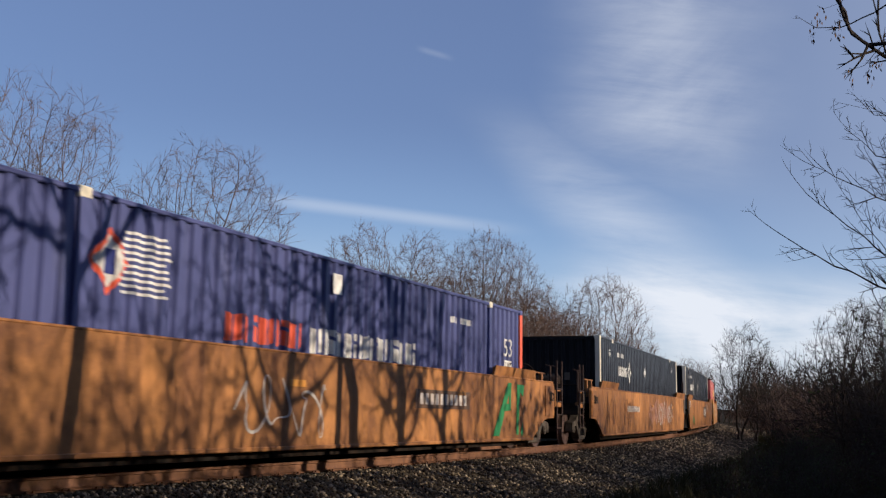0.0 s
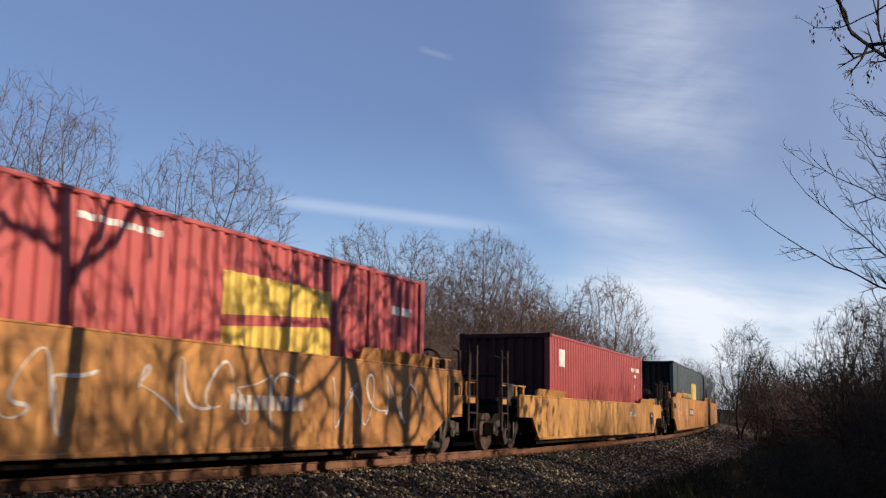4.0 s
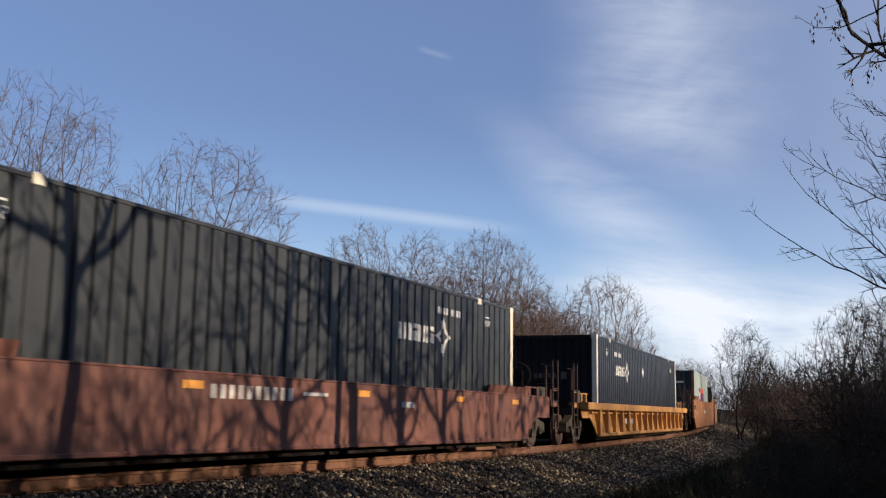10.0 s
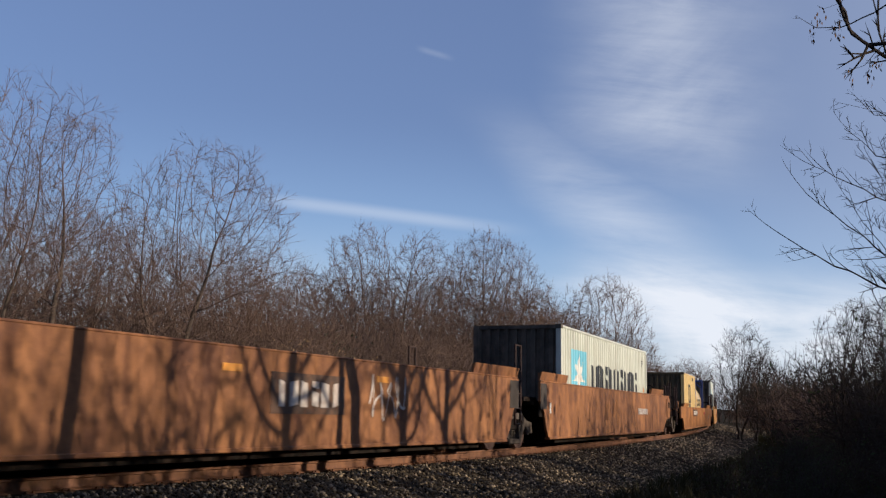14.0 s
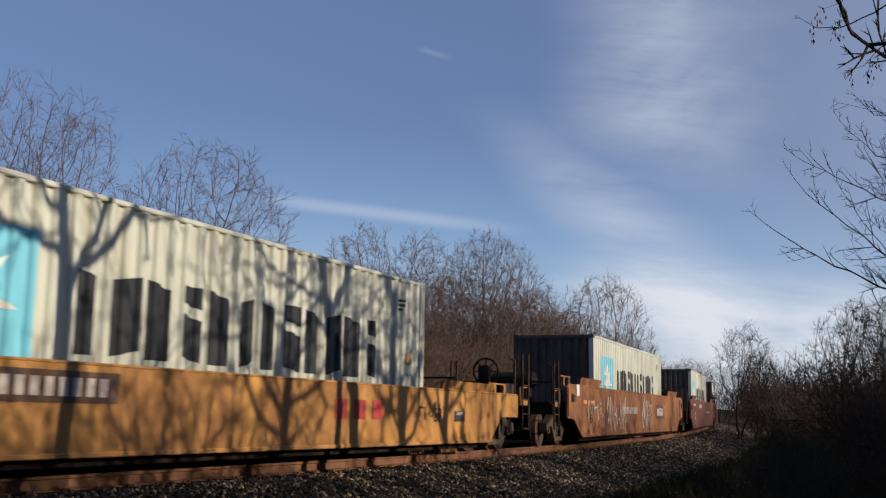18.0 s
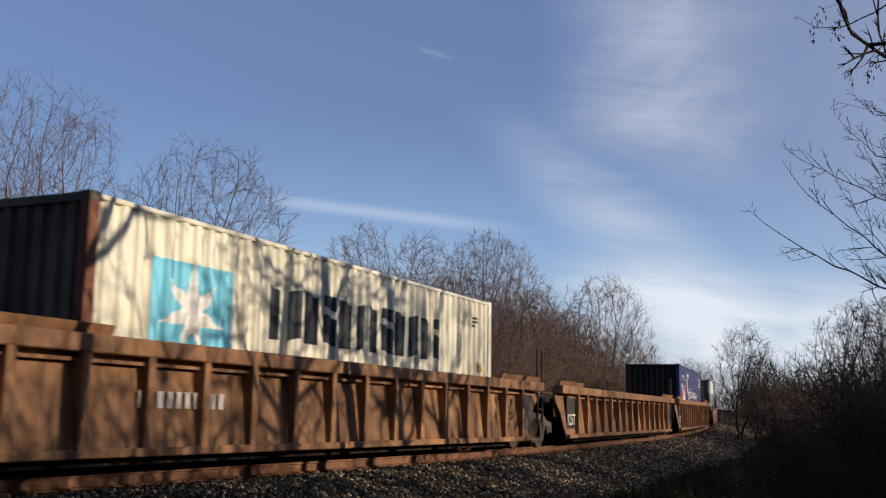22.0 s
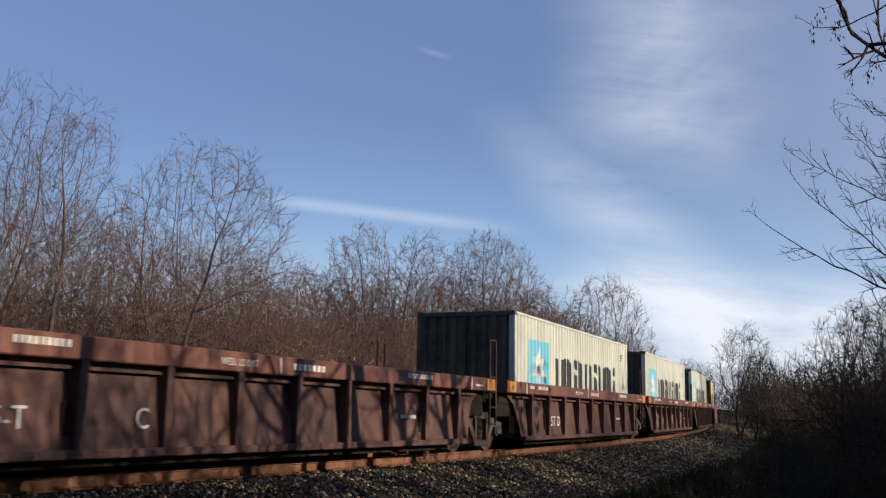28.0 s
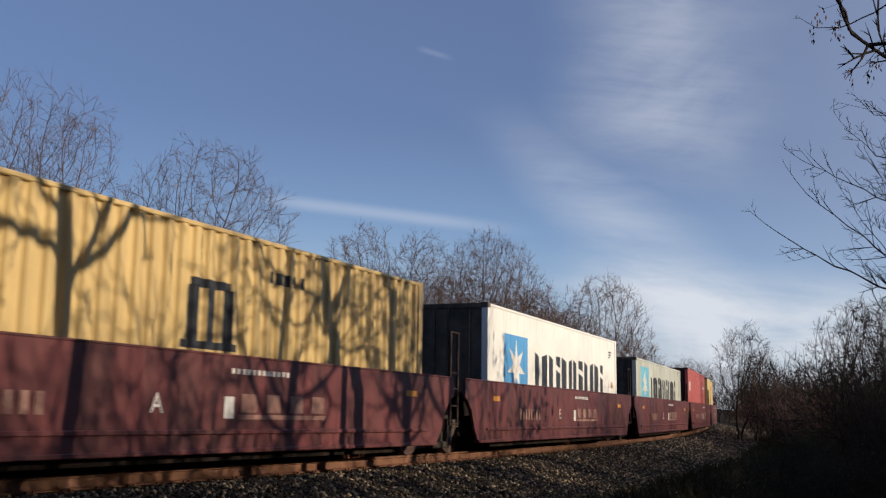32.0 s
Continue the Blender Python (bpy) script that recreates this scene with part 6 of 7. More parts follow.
def tree(name, x, y, height, seed, shape, r=0.13, twig=None, label="", turn=0.0, rmin=0.007, group="", scale=1.0):
    t = thing(name, label or "bare grey-brown deciduous tree without leaves", "tree", group)
    a, b = tree_meshes(seed, shape, height, r, twig or TWIG, rmin)
    part("trunk", a, t)
    part("crown", b, t, "fine bare twigs")
    t.matrix_basis = pose(x, y, GROUND_Z, 0, 0, turn) @ Matrix.Diagonal((scale, scale, scale, 1))
    return t


def bush_meshes(seed, n, height, width, twig, r=0.018, rmin=0.006, leaves=0, leaf=None, big=1.0, shape=None):
    rng = np.random.RandomState(seed)
    segs = []
    P = dict(shape or BUSH, rmin=rmin)
    for i in range(n):
        x, y = rng.normal(0, width * 0.33, 2)
        d = unit(np.array([x * 0.35 / width + rng.normal(0, 0.2), y * 0.35 / width + rng.normal(0, 0.2), 1]))
        grow(segs, np.array([x, y, -0.1]), d, height * rng.uniform(0.45, 0.85), r, 0, rng, P)
    stems = tubes("branchwork", segs, twig)
    lv = None
    if leaves:
        a = np.array(segs)
        pick = rng.randint(0, len(a), leaves)
        c = a[pick, 3:6] + rng.normal(0, 0.05 * big, (leaves, 3))
        u = rng.normal(0, 1, (leaves, 3))
        u /= np.linalg.norm(u, axis=1, keepdims=True)
        w = np.cross(u, rng.normal(0, 1, (leaves, 3)))
        w /= np.linalg.norm(w, axis=1, keepdims=True)
        k = rng.uniform(0.025, 0.06, (leaves, 1)) * big
        v = np.stack([c - u * k, c + w * k * 0.5, c + u * k, c - w * k * 0.5], 1).reshape(-1, 3)
        lv = bpy.data.meshes.new("leaves")
        lv.from_pydata(v.tolist(), [], (np.arange(leaves * 4).reshape(-1, 4)).tolist())
        lv.materials.append(leaf)
    return stems, lv


def bush(x, y, meshes, scale, turn, label, name="brush_thicket", zs=1.0):
    t = thing(name, label, "shrub", "brush beside the railway")
    part("branchwork", meshes[0], t)
    if meshes[1]:
        part("leaves", meshes[1], t, "small dull leaves")
    t.matrix_basis = pose(x, y, GROUND_Z, 0, 0, turn) @ Matrix.Diagonal((scale, scale, scale * zs, 1))


def make_woods():
    # tall trees beyond the track: two forked ones and a broad fan of limbs
    def stems(*tops):
        return [[(0.12 * math.cos(j * 2.4), 0.12 * math.sin(j * 2.4), -0.3), (0.35 * tx, 0.35 * ty, tz * 0.45), (tx, ty, tz)] for j, (tx, ty, tz) in enumerate(tops)]
    behind = "bare grey-brown tree behind the railway"
    m = grown_meshes(301, stems((0.25, 0.1, 3.0), (-0.9, 0.3, 3.2)), [(0.3, 0, 5.8, 1.7, 1.5, 2.5), (-1.4, 0.3, 5.9, 1.7, 1.6, 2.5), (0.1, 0.0, 3.6, 1.9, 1.4, 1.4)], 1700, 0.23, 0.0058, 0.75, 3, TWIG, BARK)
    grown(-10.55, 25.0, m, behind)
    m = grown_meshes(302, stems((0.3, 0.0, 2.6), (0.0, 0.4, 2.2)), [(0.3, 0, 6.2, 1.2, 1.2, 2.2), (1.0, 0.2, 4.7, 1.4, 1.3, 1.6), (-0.5, 0, 5.2, 1.1, 1.1, 2.2)], 1500, 0.23, 0.0058, 0.75, 3, TWIG, BARK)
    grown(-10.1, 27.0, m, behind)
    m = grown_meshes(303, stems((0.2, 0.0, 1.6), (-0.35, 0.2, 1.7), (0.45, -0.1, 1.3), (0.1, 0.3, 2.0)), [(0.35, 0, 6.7, 2.0, 1.6, 1.5), (1.75, 0, 5.7, 1.3, 1.4, 1.5), (-1.15, 0, 5.4, 1.15, 1.4, 1.7), (2.0, 0, 4.3, 1.7, 1.2, 0.8), (-0.9, 0, 3.4, 1.6, 1.3, 0.9), (0.2, 0, 4.6, 1.8, 1.5, 1.6)], 2100, 0.23, 0.0060, 0.75, 3, TWIG, BARK)
    grown(-7.3, 30.0, m, "bare tree with a broad fan of limbs behind the railway")
    back = [grown_meshes(310 + i, stems((0.2, 0, 1.8), (-0.3, 0.2, 2.2), (0.1, -0.3, 1.5)), [(0, 0, 5.2, 2.1, 2.0, 2.5), (0.9, 0, 3.4, 1.9, 1.7, 1.5), (-0.9, 0.2, 3.6, 1.9, 1.7, 1.5)], 1100, 0.28, 0.0068, 0.85, 3, TWIGW, BARK, rmax=0.06) for i in range(2)]
    for i, (x, y, k) in enumerate(((-15.6, 36, 1.02), (-13.0, 38, 0.92), (-10.4, 37, 0.86), (-8.2, 40, 0.86), (-6.6, 38, 0.80), (-14.2, 44, 0.98), (-11.4, 46, 0.90), (-18.5, 41, 1.1), (-9.4, 48, 0.82), (-16.5, 31.5, 1.1), (-14.2, 27, 1.1), (-12.2, 33, 0.9), (-9.6, 33.5, 0.84), (-6.9, 34.5, 0.80), (-5.6, 41, 0.78), (-12.6, 50, 1.0), (-8.0, 46, 0.84), (-17, 48, 1.15), (-7.2, 52, 0.9), (-10.6, 54, 1.0))):
        grown(x, y, back[i % 2], "slender bare tree in the thicket behind the railway", turn=i * 77, scale=k, group="slender trees behind the railway")
    # the wood farther along: three crowns with notches between them, and lower trees about their feet
    wood = "bare brown tree in the wood beyond the railway"
    m = grown_meshes(321, stems((-0.8, 0, 3.6), (0.9, 0.3, 3.8)), [(-1.6, 0, 7.6, 2.3, 2.2, 3.3), (1.6, 0, 7.4, 2.2, 2.2, 3.4), (0, 0, 5.2, 3.0, 2.6, 2.2)], 3000, 0.33, 0.0092, 1.0, 4, TWIG, BARK)
    grown(-3.0, 62, m, wood)
    m = grown_meshes(322, stems((-0.5, 0, 3.0), (0.7, 0.2, 3.2), (0.1, 0.4, 3.5)), [(0, 0, 8.3, 3.3, 3.2, 3.8), (2.2, 0, 6.8, 2.6, 2.6, 3.2), (-1.6, 0, 6.5, 2.6, 2.6, 3.2)], 5200, 0.30, 0.0084, 1.0, 4, TWIG, BARK)
    grown(3.2, 70, m, "bare tree with a dense rounded crown in the wood")
    m = grown_meshes(323, stems((-0.6, 0, 2.4), (0.8, 0.2, 2.6)), [(0, 0, 7.4, 3.7, 3.4, 4.1), (1.8, 0, 5.4, 2.9, 2.6, 2.8), (-1.8, 0, 5.2, 2.6, 2.6, 2.8)], 3000, 0.35, 0.0100, 1.1, 4, TWIG, BARK)
    grown(13.4, 85, m, wood)
    low_tree = [grown_meshes(330 + i, stems((0.3, 0, 1.4), (-0.4, 0.2, 1.7), (0.1, -0.4, 1.2)), [(0, 0, 4.2, 2.4, 2.4, 2.5), (1.2, 0, 2.6, 2.1, 2.0, 1.5), (-1.2, 0.2, 2.8, 2.1, 2.0, 1.5)], 800, 0.36, 0.0115, 1.05, 3, TWIGD, BARK, rmax=0.07) for i in range(2)]
    for i, (x, y, k) in enumerate(((-5.9, 57, 0.98), (-7.6, 54, 0.66), (-0.4, 60, 0.98), (1.6, 64, 1.12), (-2.6, 57, 0.85), (5.4, 68, 1.15), (7.8, 74, 1.22), (4.0, 63, 0.9), (10.2, 80, 1.05), (11.4, 78, 0.85), (16.6, 90, 1.05), (19.6, 97, 0.95), (15.2, 83, 0.72), (-4.4, 66, 1.2), (0.6, 72, 1.35), (6.6, 80, 1.35), (9.4, 88, 1.2), (22, 108, 0.9), (25.5, 118, 0.9), (29, 128, 0.95), (33.5, 142, 1.15), (36.3, 150, 1.3), (39.5, 156, 1.25), (31.5, 150, 1.1), (-7.5, 64, 1.25), (-6.4, 70, 1.45), (-2.2, 74, 1.55), (1.8, 78, 1.6), (4.4, 76, 1.5), (7.6, 84, 1.5), (10.6, 90, 1.45), (5.8, 73, 1.35), (8.6, 78, 1.2), (-4.8, 60, 1.15), (-1.4, 66, 1.35), (3.4, 66, 1.15), (-9.5, 60, 1.0), (13.0, 95, 1.35), (17.4, 99, 1.2), (11.8, 84, 1.1))):
        grown(x, y, low_tree[i % 2], "low bare brown tree at the foot of the wood", turn=i * 61, scale=k, group="low trees in the wood")
    # brush under the trees
    kinds = [bush_meshes(100 + i, 28, 2.6, 2.6, TWIGD, 0.014, 0.007, shape=BRUSH) for i in range(3)] + [bush_meshes(110, 22, 2.4, 2.8, TWIGW, 0.014, 0.006, shape=BRUSH)]
    rn = random.Random(4)
    for i in range(104):
        s = 4 + 100 * (i / 104) ** 1.05
        x, y, z = beside(s, -rn.uniform(8.5, 22) * (0.75 + s / 90), 0)
        bush(x, y, kinds[i % 4], rn.uniform(0.9, 1.45) * (1 + s / 110), rn.uniform(0, 360), "tangled brown leafless brush under the trees", zs=rn.uniform(0.8, 1.3))
    dense = [bush_meshes(104 + i, 46, 3.0, 3.0, TWIGD, 0.016, 0.010, shape=BRUSH) for i in range(2)]
    for i in range(44):
        s = 30 + 1.35 * i
        x, y, z = beside(s, -rn.uniform(6.5, 11) * (0.85 + s / 200), 0)
        bush(x, y, dense[i % 2], rn.uniform(0.8, 1.2) * (0.75 + s / 110), i * 59, "dense brown leafless brush at the edge of the wood", zs=rn.uniform(0.9, 1.2))
    for i in range(30):
        x, y, z = beside(12 + 1.4 * i, -rn.uniform(13, 24), 0)
        bush(x, y, dense[i % 2], rn.uniform(0.9, 1.25), i * 83, "dense brown leafless brush under the trees", zs=rn.uniform(0.9, 1.2))
    evergreen = bush_meshes(109, 16, 2.6, 1.5, SHADETWIG, 0.014, 0.008, 2600, LEAFE, 1.5)
    for x, y, k in ((-4.75, 45.0, 1.15), (-5.6, 46.5, 0.95)):
        bush(x, y, evergreen, k, x * 50, "dark green evergreen shrub before the wood", "shrub")
    dry = bush_meshes(108, 12, 2.6, 1.6, TWIGW, 0.012, 0.006, 420, DRYLEAF, 1.1)
    for x, y, k in ((-5.6, 34.0, 1.0), (-4.6, 37.0, 1.15), (-6.0, 39.0, 1.2), (-3.9, 42.0, 0.9)):
        bush(x, y, dry, k, x * 40, "pale shrub still hung with dry leaves", zs=1.15)
    # growth on the near side, its shade put into the dark twig colour
    dark = [bush_meshes(120 + i, 18, 3.0, 2.0, SHADETWIG, 0.016, 0.009, 350, LEAFG) for i in range(2)] + [bush_meshes(125, 24, 3.0, 2.2, SHADETWIG, 0.018, 0.010)]
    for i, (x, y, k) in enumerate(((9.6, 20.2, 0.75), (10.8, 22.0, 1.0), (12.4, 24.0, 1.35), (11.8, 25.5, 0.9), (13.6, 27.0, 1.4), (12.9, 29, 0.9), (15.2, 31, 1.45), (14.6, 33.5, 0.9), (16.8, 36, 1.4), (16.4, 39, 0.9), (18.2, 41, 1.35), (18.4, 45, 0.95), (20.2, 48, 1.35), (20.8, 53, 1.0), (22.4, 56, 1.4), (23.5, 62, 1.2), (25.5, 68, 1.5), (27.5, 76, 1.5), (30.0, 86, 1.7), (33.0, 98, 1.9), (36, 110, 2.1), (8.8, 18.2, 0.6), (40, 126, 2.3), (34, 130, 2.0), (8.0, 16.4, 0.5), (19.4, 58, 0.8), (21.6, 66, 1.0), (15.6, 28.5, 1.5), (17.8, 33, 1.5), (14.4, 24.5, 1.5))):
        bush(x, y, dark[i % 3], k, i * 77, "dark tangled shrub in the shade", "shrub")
    m = grown_meshes(341, stems((0.2, 0, 1.0), (-0.3, 0.2, 1.2), (0.1, -0.3, 1.0)), [(0, 0, 4.2, 1.7, 1.6, 2.3), (0.9, 0, 2.6, 1.6, 1.6, 1.5)], 1300, 0.26, 0.0085, 0.8, 4, SHADETWIG, SHADETWIG, up=0.12, rmax=0.06)
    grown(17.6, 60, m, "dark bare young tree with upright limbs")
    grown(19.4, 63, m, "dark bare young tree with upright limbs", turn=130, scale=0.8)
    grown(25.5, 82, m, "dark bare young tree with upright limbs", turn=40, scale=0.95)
    m = grown_meshes(342, stems((0.2, 0, 0.9), (-0.4, 0.1, 1.0), (0.3, -0.3, 0.8)), [(0, 0, 3.4, 1.5, 1.5, 1.6), (-0.6, 0, 2.2, 1.3, 1.3, 1.2), (0.9, 0, 2.4, 1.3, 1.3, 1.4)], 1900, 0.18, 0.0055, 0.44, 3, SHADETWIG, SHADETWIG, rmax=0.03)
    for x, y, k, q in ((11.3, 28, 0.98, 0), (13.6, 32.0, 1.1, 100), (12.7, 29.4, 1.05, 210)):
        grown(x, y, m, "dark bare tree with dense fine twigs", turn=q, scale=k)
    for i, (x, y, k) in enumerate(((19.0, 50, 1.1), (20.4, 53, 1.15), (18.4, 47, 0.95), (21.6, 57, 1.15), (17.8, 44, 0.9), (23.4, 66, 1.2), (22.6, 60, 1.15), (19.8, 49, 1.15), (21.0, 54, 1.15))):
        bush(x, y, dense[i % 2], k, i * 67, "tangled brown leafless brush beside the line")
    # tall trees outside the view whose shadows lie on the train and on the stones
    near = "tall forked bare tree on the near side of the railway"
    m = grown_meshes(351, [[(0, 0, -0.3), (0.0, 0.0, 3.0), (0.0, 0.05, 6.4)], [(0.15, 0.55, -0.3), (0.1, 0.5, 4.9), (-0.3, -0.1, 6.6)]], [(-0.6, -0.4, 8.4, 2.5, 2.2, 2.8), (0.4, 0.8, 8.0, 2.0, 2.2, 2.6), (-1.0, -1.0, 6.8, 1.5, 1.5, 1.2)], 420, 0.24, 0.018, 0.5, 1, SHADETWIG, BARK, rmax=0.16)
    grown(7.1, 12.95, m, "tall two-stemmed bare tree on the near side of the railway")
    m = grown_meshes(352, [[(0, 0, -0.3), (0.0, 0.05, 3.2), (0.0, 0.25, 5.8)]], [(0, -0.9, 7.8, 1.8, 1.6, 1.9), (0.0, 1.1, 7.6, 1.7, 1.5, 1.8), (0, 0, 9.0, 1.7, 1.6, 1.6)], 300, 0.24, 0.020, 0.5, 1, SHADETWIG, BARK, rmax=0.115)
    grown(4.45, 7.8, m, near)
    grown(3.9, 6.3, m, near, turn=70, scale=1.1)
    grown(9.6, 10.6, m, near, turn=160, scale=0.95)
    grown(9.9, 14.2, m, near, turn=250, scale=0.85)
    grown(14.6, 12.2, m, near, turn=40, scale=1.15)
    grown(13.6, 14.8, m, near, turn=200, scale=1.05)
    for i in (0, 1, 2, 3, 4, 6, 8):
        x, y, z = beside(-6 + 6.6 * i, 0, 0)
        k = 19 + 4 * (i % 3)
        tree("tree", x + 0.93 * k, y - 0.37 * k, 9.5, 46 + i % 3, FAN_C, 0.13, SHADETWIG, "bare tree in the thicket on the near side", rmin=0.014, turn=i * 83, scale=0.85 + 0.1 * (i % 4))
    for x, y, h, sd in ((12.5, 8.0, 7.5, 53), (11, 3, 9, 54)):
        tree("tree", x, y, h, sd, FAN_C, 0.12, SHADETWIG, "bare tree in the thicket on the near side", rmin=0.012)
    # unseen thicket added behind the viewpoint and along the line to block skylight
    rear = [bush_meshes(140 + i, 5, 3.0, 2.2, SHADETWIG, 0.02, 0.012, 2200, LEAFG, 1.7) for i in range(2)]
    for i in range(46):
        a = radians(-28 - 200 * i / 45)
        rr = 8 + 4 * (i % 3)
        x, y = rr * math.cos(a), rr * math.sin(a)
        if abs(near_offset(np.array([[x]]), np.array([[y]]))[0][0, 0]) < 6.5:
            continue
        bush(x, y, rear[i % 2], 1.8 if i < 5 else 2.6 + 0.4 * (i % 4), i * 53, "unseen tall dark leafy shrub added to block light", "shrub", 1.3)
    for i in range(22):
        x, y, z = beside(-13 - 3.2 * i, (-8.5, 8.0)[i % 2] + (-1, 1)[i % 2] * 1.5 * (i % 3), 0)
        bush(x, y, rear[i % 2], 2.8 + 0.4 * (i % 4), i * 61, "unseen tall leafy shrub added beside the line to block skylight", "shrub", 1.3)
    for i in range(8):
        x, y, z = beside(-14 - 6 * i, (-8.0, 7.5)[i % 2] + 1.5 * (i % 3), 0)
        tree("tree", x, y, 9.5, 46 + i % 3, FAN_C, 0.13, SHADETWIG, "unseen bare tree added beside the line to block skylight", rmin=0.014, turn=i * 70)
    # unseen bare shrubs added to break up the low sun
    for i in range(6):
        bush(9.5 + 0.9 * i, 5.0 + 0.9 * (i % 3), dark[2], 1.6 + 0.3 * (i % 3), i * 31, "unseen tall dark shrub added to dapple the sunlight", "shrub", 1.2)
    # unseen leafy shrubs added out of view to darken the ground
    for i, (x, y, k) in enumerate(((15.5, 13.5, 1.7), (17.0, 14.9, 1.8), (14.0, 10.8, 1.5), (18.5, 16.8, 1.9), (20.5, 18.6, 1.9), (22.5, 20.6, 1.9), (16.5, 11.2, 1.8))):
        bush(x, y, rear[i % 2], k, i * 97, "unseen tall dark leafy shrub added to block light", "shrub", 1.2)
    # unseen shrubs added, their height set so the shade stops at the stones
    for i in range(15):
        s = 0.5 + 0.62 * i
        px, py, pz = beside(s, 2.4 + 0.9 * rn.random(), 0)
        for k in (6.0, 8.0, 10.0, 12.5, 15.0):
            x, y = px + 0.93 * k, py - 0.37 * k
            if x / y > 1.05:
                bush(x, y, dark[i % 3], (0.37 * k - 0.25) / 3.0 * rn.uniform(0.75, 1.0), i * 57, "unseen tangled shrub added to shade the stones", "shrub")
                break
    low = [bush_meshes(150 + i, 12, 3.0, 2.6, SHADETWIG, 0.016, 0.012, 1100, LEAFG, 1.0) for i in range(2)]
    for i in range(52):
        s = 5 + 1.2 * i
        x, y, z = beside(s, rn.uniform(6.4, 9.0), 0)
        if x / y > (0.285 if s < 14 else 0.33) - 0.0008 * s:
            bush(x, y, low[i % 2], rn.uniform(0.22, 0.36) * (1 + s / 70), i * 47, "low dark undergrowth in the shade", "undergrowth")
    for i in range(16):
        s = 96 + 3.5 * i
        x, y, z = beside(s, (-6.5, 6.5)[i % 2] * rn.uniform(0.9, 1.6), 0)
        bush(x, y, kinds[i % 4], rn.uniform(1.5, 2.1), i * 71, "tangled brown leafless brush where the line bends away")


make_woods()


def make_grass():
    """Dull tufts on the soil along the near side of the stones."""
    r = np.random.RandomState(8)
    n = 9000
    s = 1 + 70 * r.rand(n) ** 1.4
    off = 4.3 + 7 * r.rand(n) ** 1.3
    k = (off > 4.9) | (r.rand(n) < 0.5)
    s, off = s[k], off[k]
    n = len(s)
    th, cx, cy = np.interp(s, S, TH), np.interp(s, S, PX), np.interp(s, S, PY)
    x, y = cx + np.cos(th) * off, cy - np.sin(th) * off
    z = ground_height(x[None], y[None])[0]
    v = []
    for j in range(5):
        a = r.uniform(0, 6.28, n)
        w = r.uniform(0.008, 0.02, n)
        h = r.uniform(0.10, 0.34, n)
        ox, oy = x + r.normal(0, 0.05, n), y + r.normal(0, 0.05, n)
        lx, ly = np.cos(a) * w, np.sin(a) * w
        dx, dy = r.normal(0, 0.45, n) * h, r.normal(0, 0.45, n) * h
        v.append(np.stack([np.stack([ox - lx, oy - ly, z - 0.02], -1), np.stack([ox + lx, oy + ly, z - 0.02], -1), np.stack([ox + dx + lx * 0.2, oy + dy, z + h], -1)], 1))
    v = np.concatenate(v).reshape(-1, 3)
    me = bpy.data.meshes.new("grass")
    me.from_pydata(v.tolist(), [], np.arange(len(v)).reshape(-1, 3).tolist())
    me.materials.append(GRASS)
    tagged(new("grass", me), "dull dark winter grass beside the stones", "grass", kind="stuff")


make_grass()


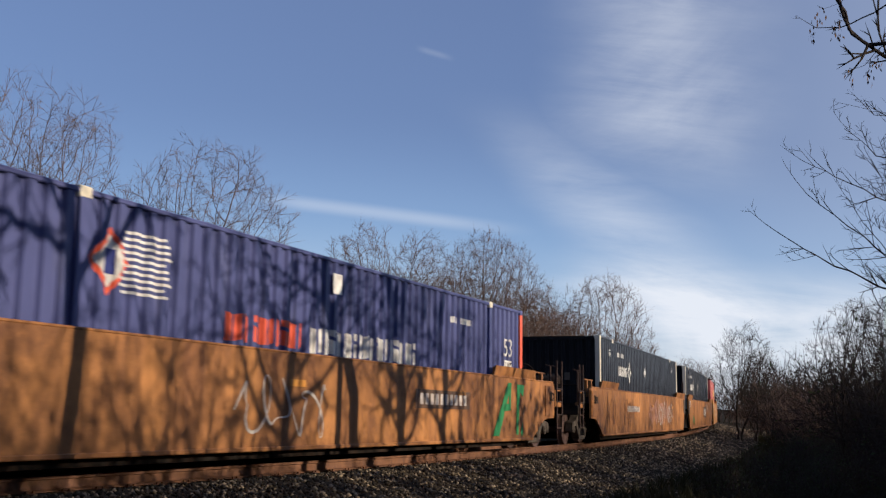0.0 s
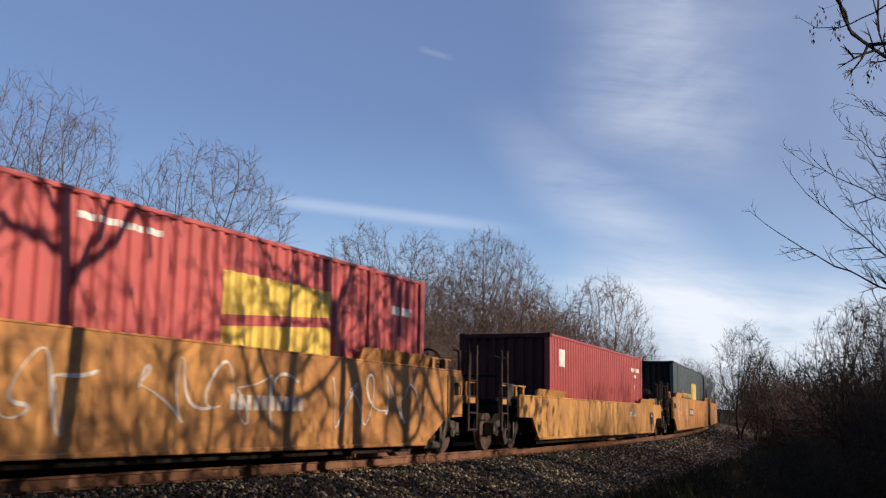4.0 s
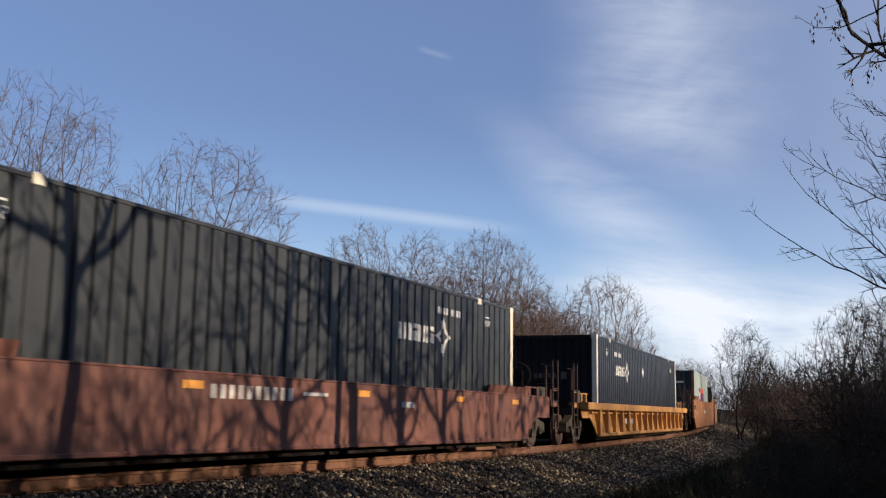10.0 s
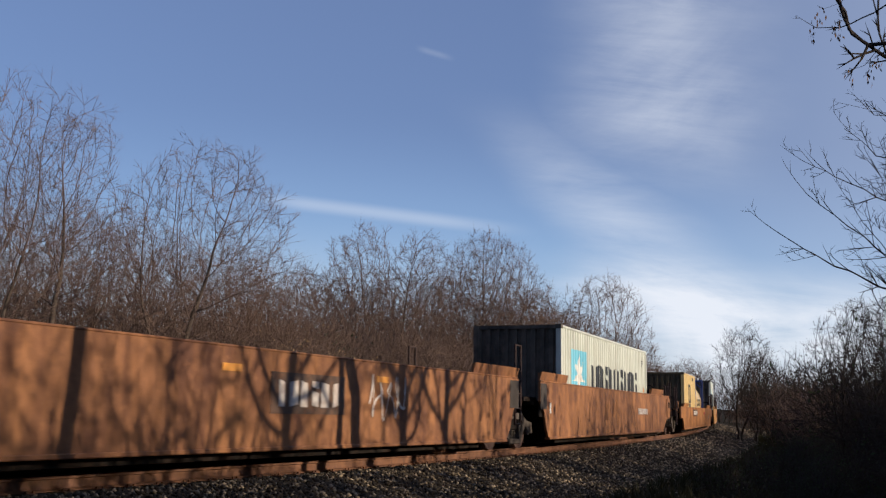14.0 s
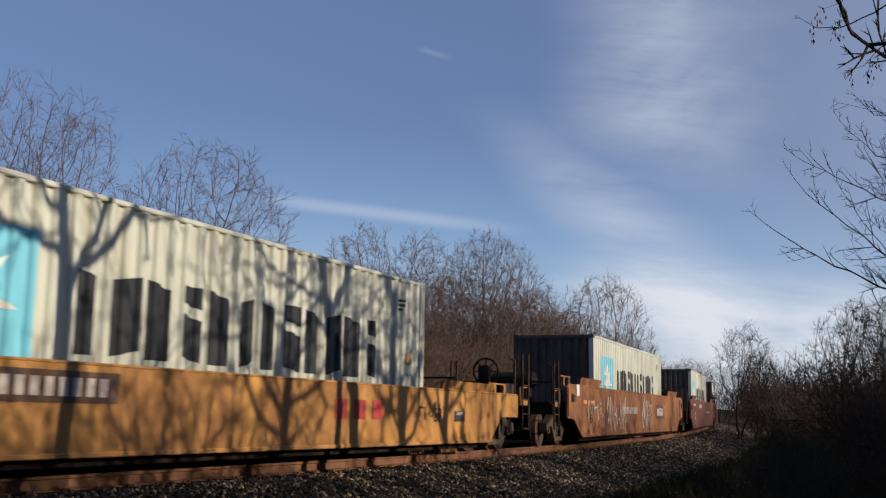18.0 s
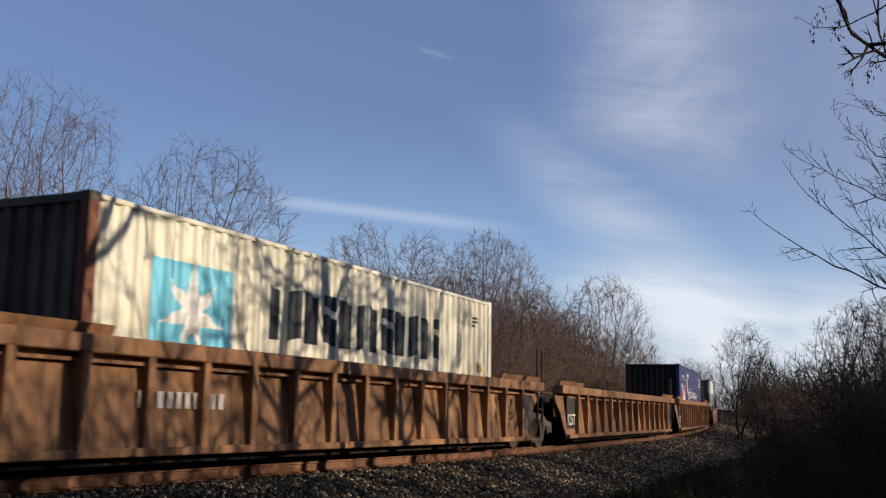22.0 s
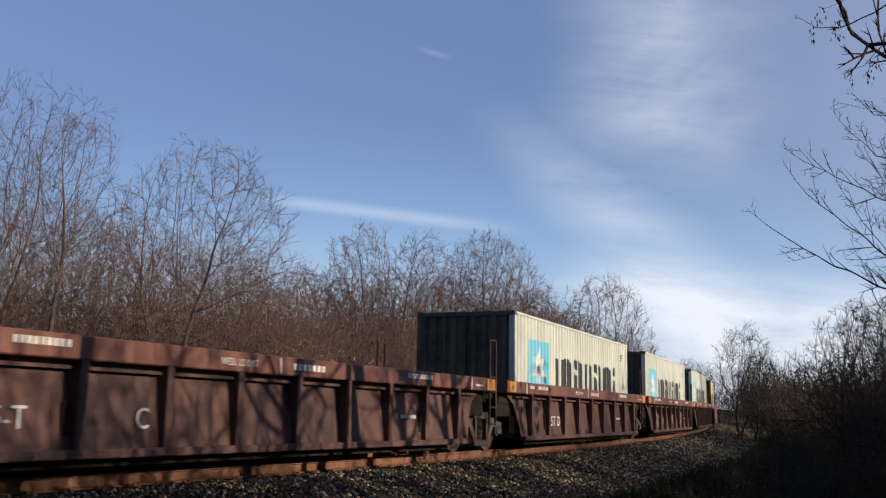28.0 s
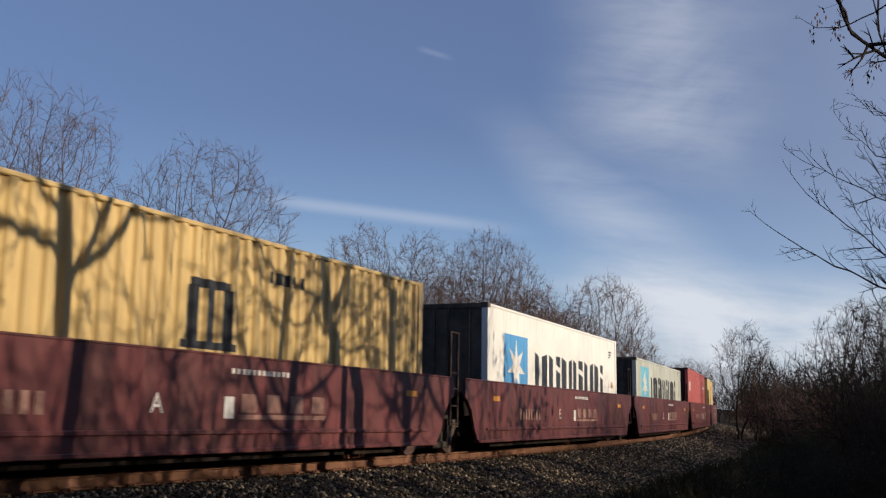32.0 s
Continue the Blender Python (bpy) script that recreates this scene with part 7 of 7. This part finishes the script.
def limb(points, r, shoots, reach, seed, leaves=0, label="dark bare limb of the near tree reaching out over the grass"):
    """A limb along a bowed line from the near tree, with straight upswept shoots on it; leaves: tufts of dead leaves that hang from it."""
    rng = np.random.RandomState(seed)
    p0, p1, p2 = (np.array(p, float) for p in points)
    n = 16
    line = [p0 * (1 - t) ** 2 + 2 * p1 * t * (1 - t) + p2 * t * t + (rng.normal(0, 0.014, 3) if 0 < t < 1 else 0) for t in np.linspace(0, 1, n + 1)]
    segs = []

    def shoot(p, d, length, rad, depth):
        k = 3
        for j in range(k):
            d = unit(d + rng.normal(0, 0.04, 3) + np.array([0, 0, 0.04]))
            q = p + d * length / k
            segs.append((*p, *q, rad, rad * 0.8, 9 if j == k - 1 else 5))
            p, rad = q, rad * 0.8
            if depth and j < k - 1 and rng.rand() < 0.75:
                side = unit(np.cross(d, rng.normal(0, 1, 3)))
                shoot(p, unit(d * 0.75 + side * 0.65), length * rng.uniform(0.35, 0.6), max(rad * 0.75, 0.0032), depth - 1)

    for j in range(n):
        a, b = r * (1 - 0.8 * j / n), r * (1 - 0.8 * (j + 1) / n)
        segs.append((*line[j], *line[j + 1], a, b, 5))
    for j in range(shoots):
        t = rng.uniform(0.35, 0.97)
        i = min(int(t * n), n - 1)
        d = unit(line[i + 1] - line[i])
        side = unit(np.array([rng.normal(0, 0.25), rng.normal(0, 0.6), rng.choice([1.0, 1.0, -0.7])]))
        shoot(line[i], unit(d * 0.75 + side * 0.65), reach * rng.uniform(0.45, 1.0) * (1.25 - 0.7 * t), max(r * (1 - 0.8 * t) * 0.6, 0.0045), 2)
    shoot(line[-1], unit(line[-1] - line[-2]), reach * 0.55, r * 0.22, 2)
    t = thing("branch", label, "branch", "limbs of the near tree")
    part("limb", tubes("limb", segs, SHADETWIG), t)
    if leaves:
        ends = np.array([g[3:6] for g in segs])
        m = Mesh()
        for k in range(leaves):
            c = ends[rng.randint(len(ends) // 4, len(ends))]
            for _ in range(12):
                o = Vector(c) + Vector(rng.normal(0, 0.022, 3)) - Vector((0, 0, rng.uniform(0.0, 0.17)))
                w = Vector(rng.normal(0, 1, 3)).normalized() * 0.010
                dn = Vector((rng.normal(0, 0.25), rng.normal(0, 0.25), -1)).normalized() * rng.uniform(0.03, 0.06)
                m.add([o, o + dn * 0.5 + w, o + dn, o + dn * 0.5 - w], [(0, 1, 2, 3)])
        part("dead_leaves", m.data("dead_leaves", LEAFD), t, "curled dead brown leaves")


# limbs of the two-stemmed tree, which stands just outside the view
limb(((6.85, 12.4, 2.7), (4.9, 12.0, 2.75), (3.62, 11.8, 3.5)), 0.022, 14, 0.57, 21)
limb(((6.85, 12.4, 2.4), (5.3, 12.2, 3.1), (4.05, 12.0, 4.05)), 0.020, 14, 0.68, 22)
limb(((6.9, 12.6, 3.4), (5.2, 12.1, 3.9), (4.05, 11.8, 4.25)), 0.018, 15, 0.68, 23)
limb(((6.9, 12.6, 3.9), (5.4, 12.2, 4.2), (4.6, 12.0, 4.75)), 0.016, 14, 0.61, 24)
limb(((6.85, 12.4, 4.4), (5.6, 12.0, 4.8), (4.75, 12.0, 5.0)), 0.014, 11, 0.61, 25)
limb(((6.85, 12.4, 2.0), (5.5, 12.3, 2.9), (4.7, 12.1, 3.9)), 0.015, 15, 0.68, 26)
limb(((6.85, 12.5, 1.4), (5.6, 12.4, 1.8), (4.9, 12.2, 3.2)), 0.012, 15, 0.68, 27)
limb(((6.9, 12.6, 2.9), (5.6, 12.3, 3.5), (5.0, 12.1, 4.3)), 0.012, 14, 0.68, 28)
for i in range(7):
    limb(((6.95, 12.7, 1.8 + 0.42 * i), (5.75, 12.3, 2.5 + 0.35 * i), (5.05 - 0.09 * (i % 3), 12.1, 3.15 + 0.30 * i)), 0.010, 12, 0.55, 60 + i)
hung = "dark branch overhead with tufts of curled dead leaves"
limb(((4.45, 7.8, 6.2), (3.75, 8.9, 4.55), (3.1, 9.0, 4.82)), 0.016, 7, 0.26, 31, 6, hung)
limb(((4.45, 7.8, 6.0), (3.95, 8.8, 4.75), (3.55, 9.0, 4.45)), 0.012, 6, 0.22, 32, 6, hung)
limb(((4.45, 7.8, 6.3), (3.8, 8.9, 5.3), (3.3, 9.0, 5.0)), 0.010, 5, 0.2, 33, 2, hung)


def motions():
    """The whole train runs by at one speed; the wheelsets turn with it."""
    for ob, u, half in MOVING:
        walk(ob, [(t, on_track(u - SPEED * t, half)) for t in np.arange(0, 32.01, 1.0).tolist()])
    turn = -SPEED / 30 / 0.42
    first = {}
    for ax in AXLES:
        x = round(ax.location.x, 2)
        if x not in first:
            m = ax.matrix_basis.copy()
            walk(ax, [(i / 30, m @ Matrix.Rotation(turn * i, 4, "Y")) for i in range(0, 961)])
            first[x] = ax
        else:
            ax.rotation_mode = "QUATERNION"
            keys = ax.animation_data_create()
            keys.action = first[x].animation_data.action
            keys.action_slot = first[x].animation_data.action_slot


motions()
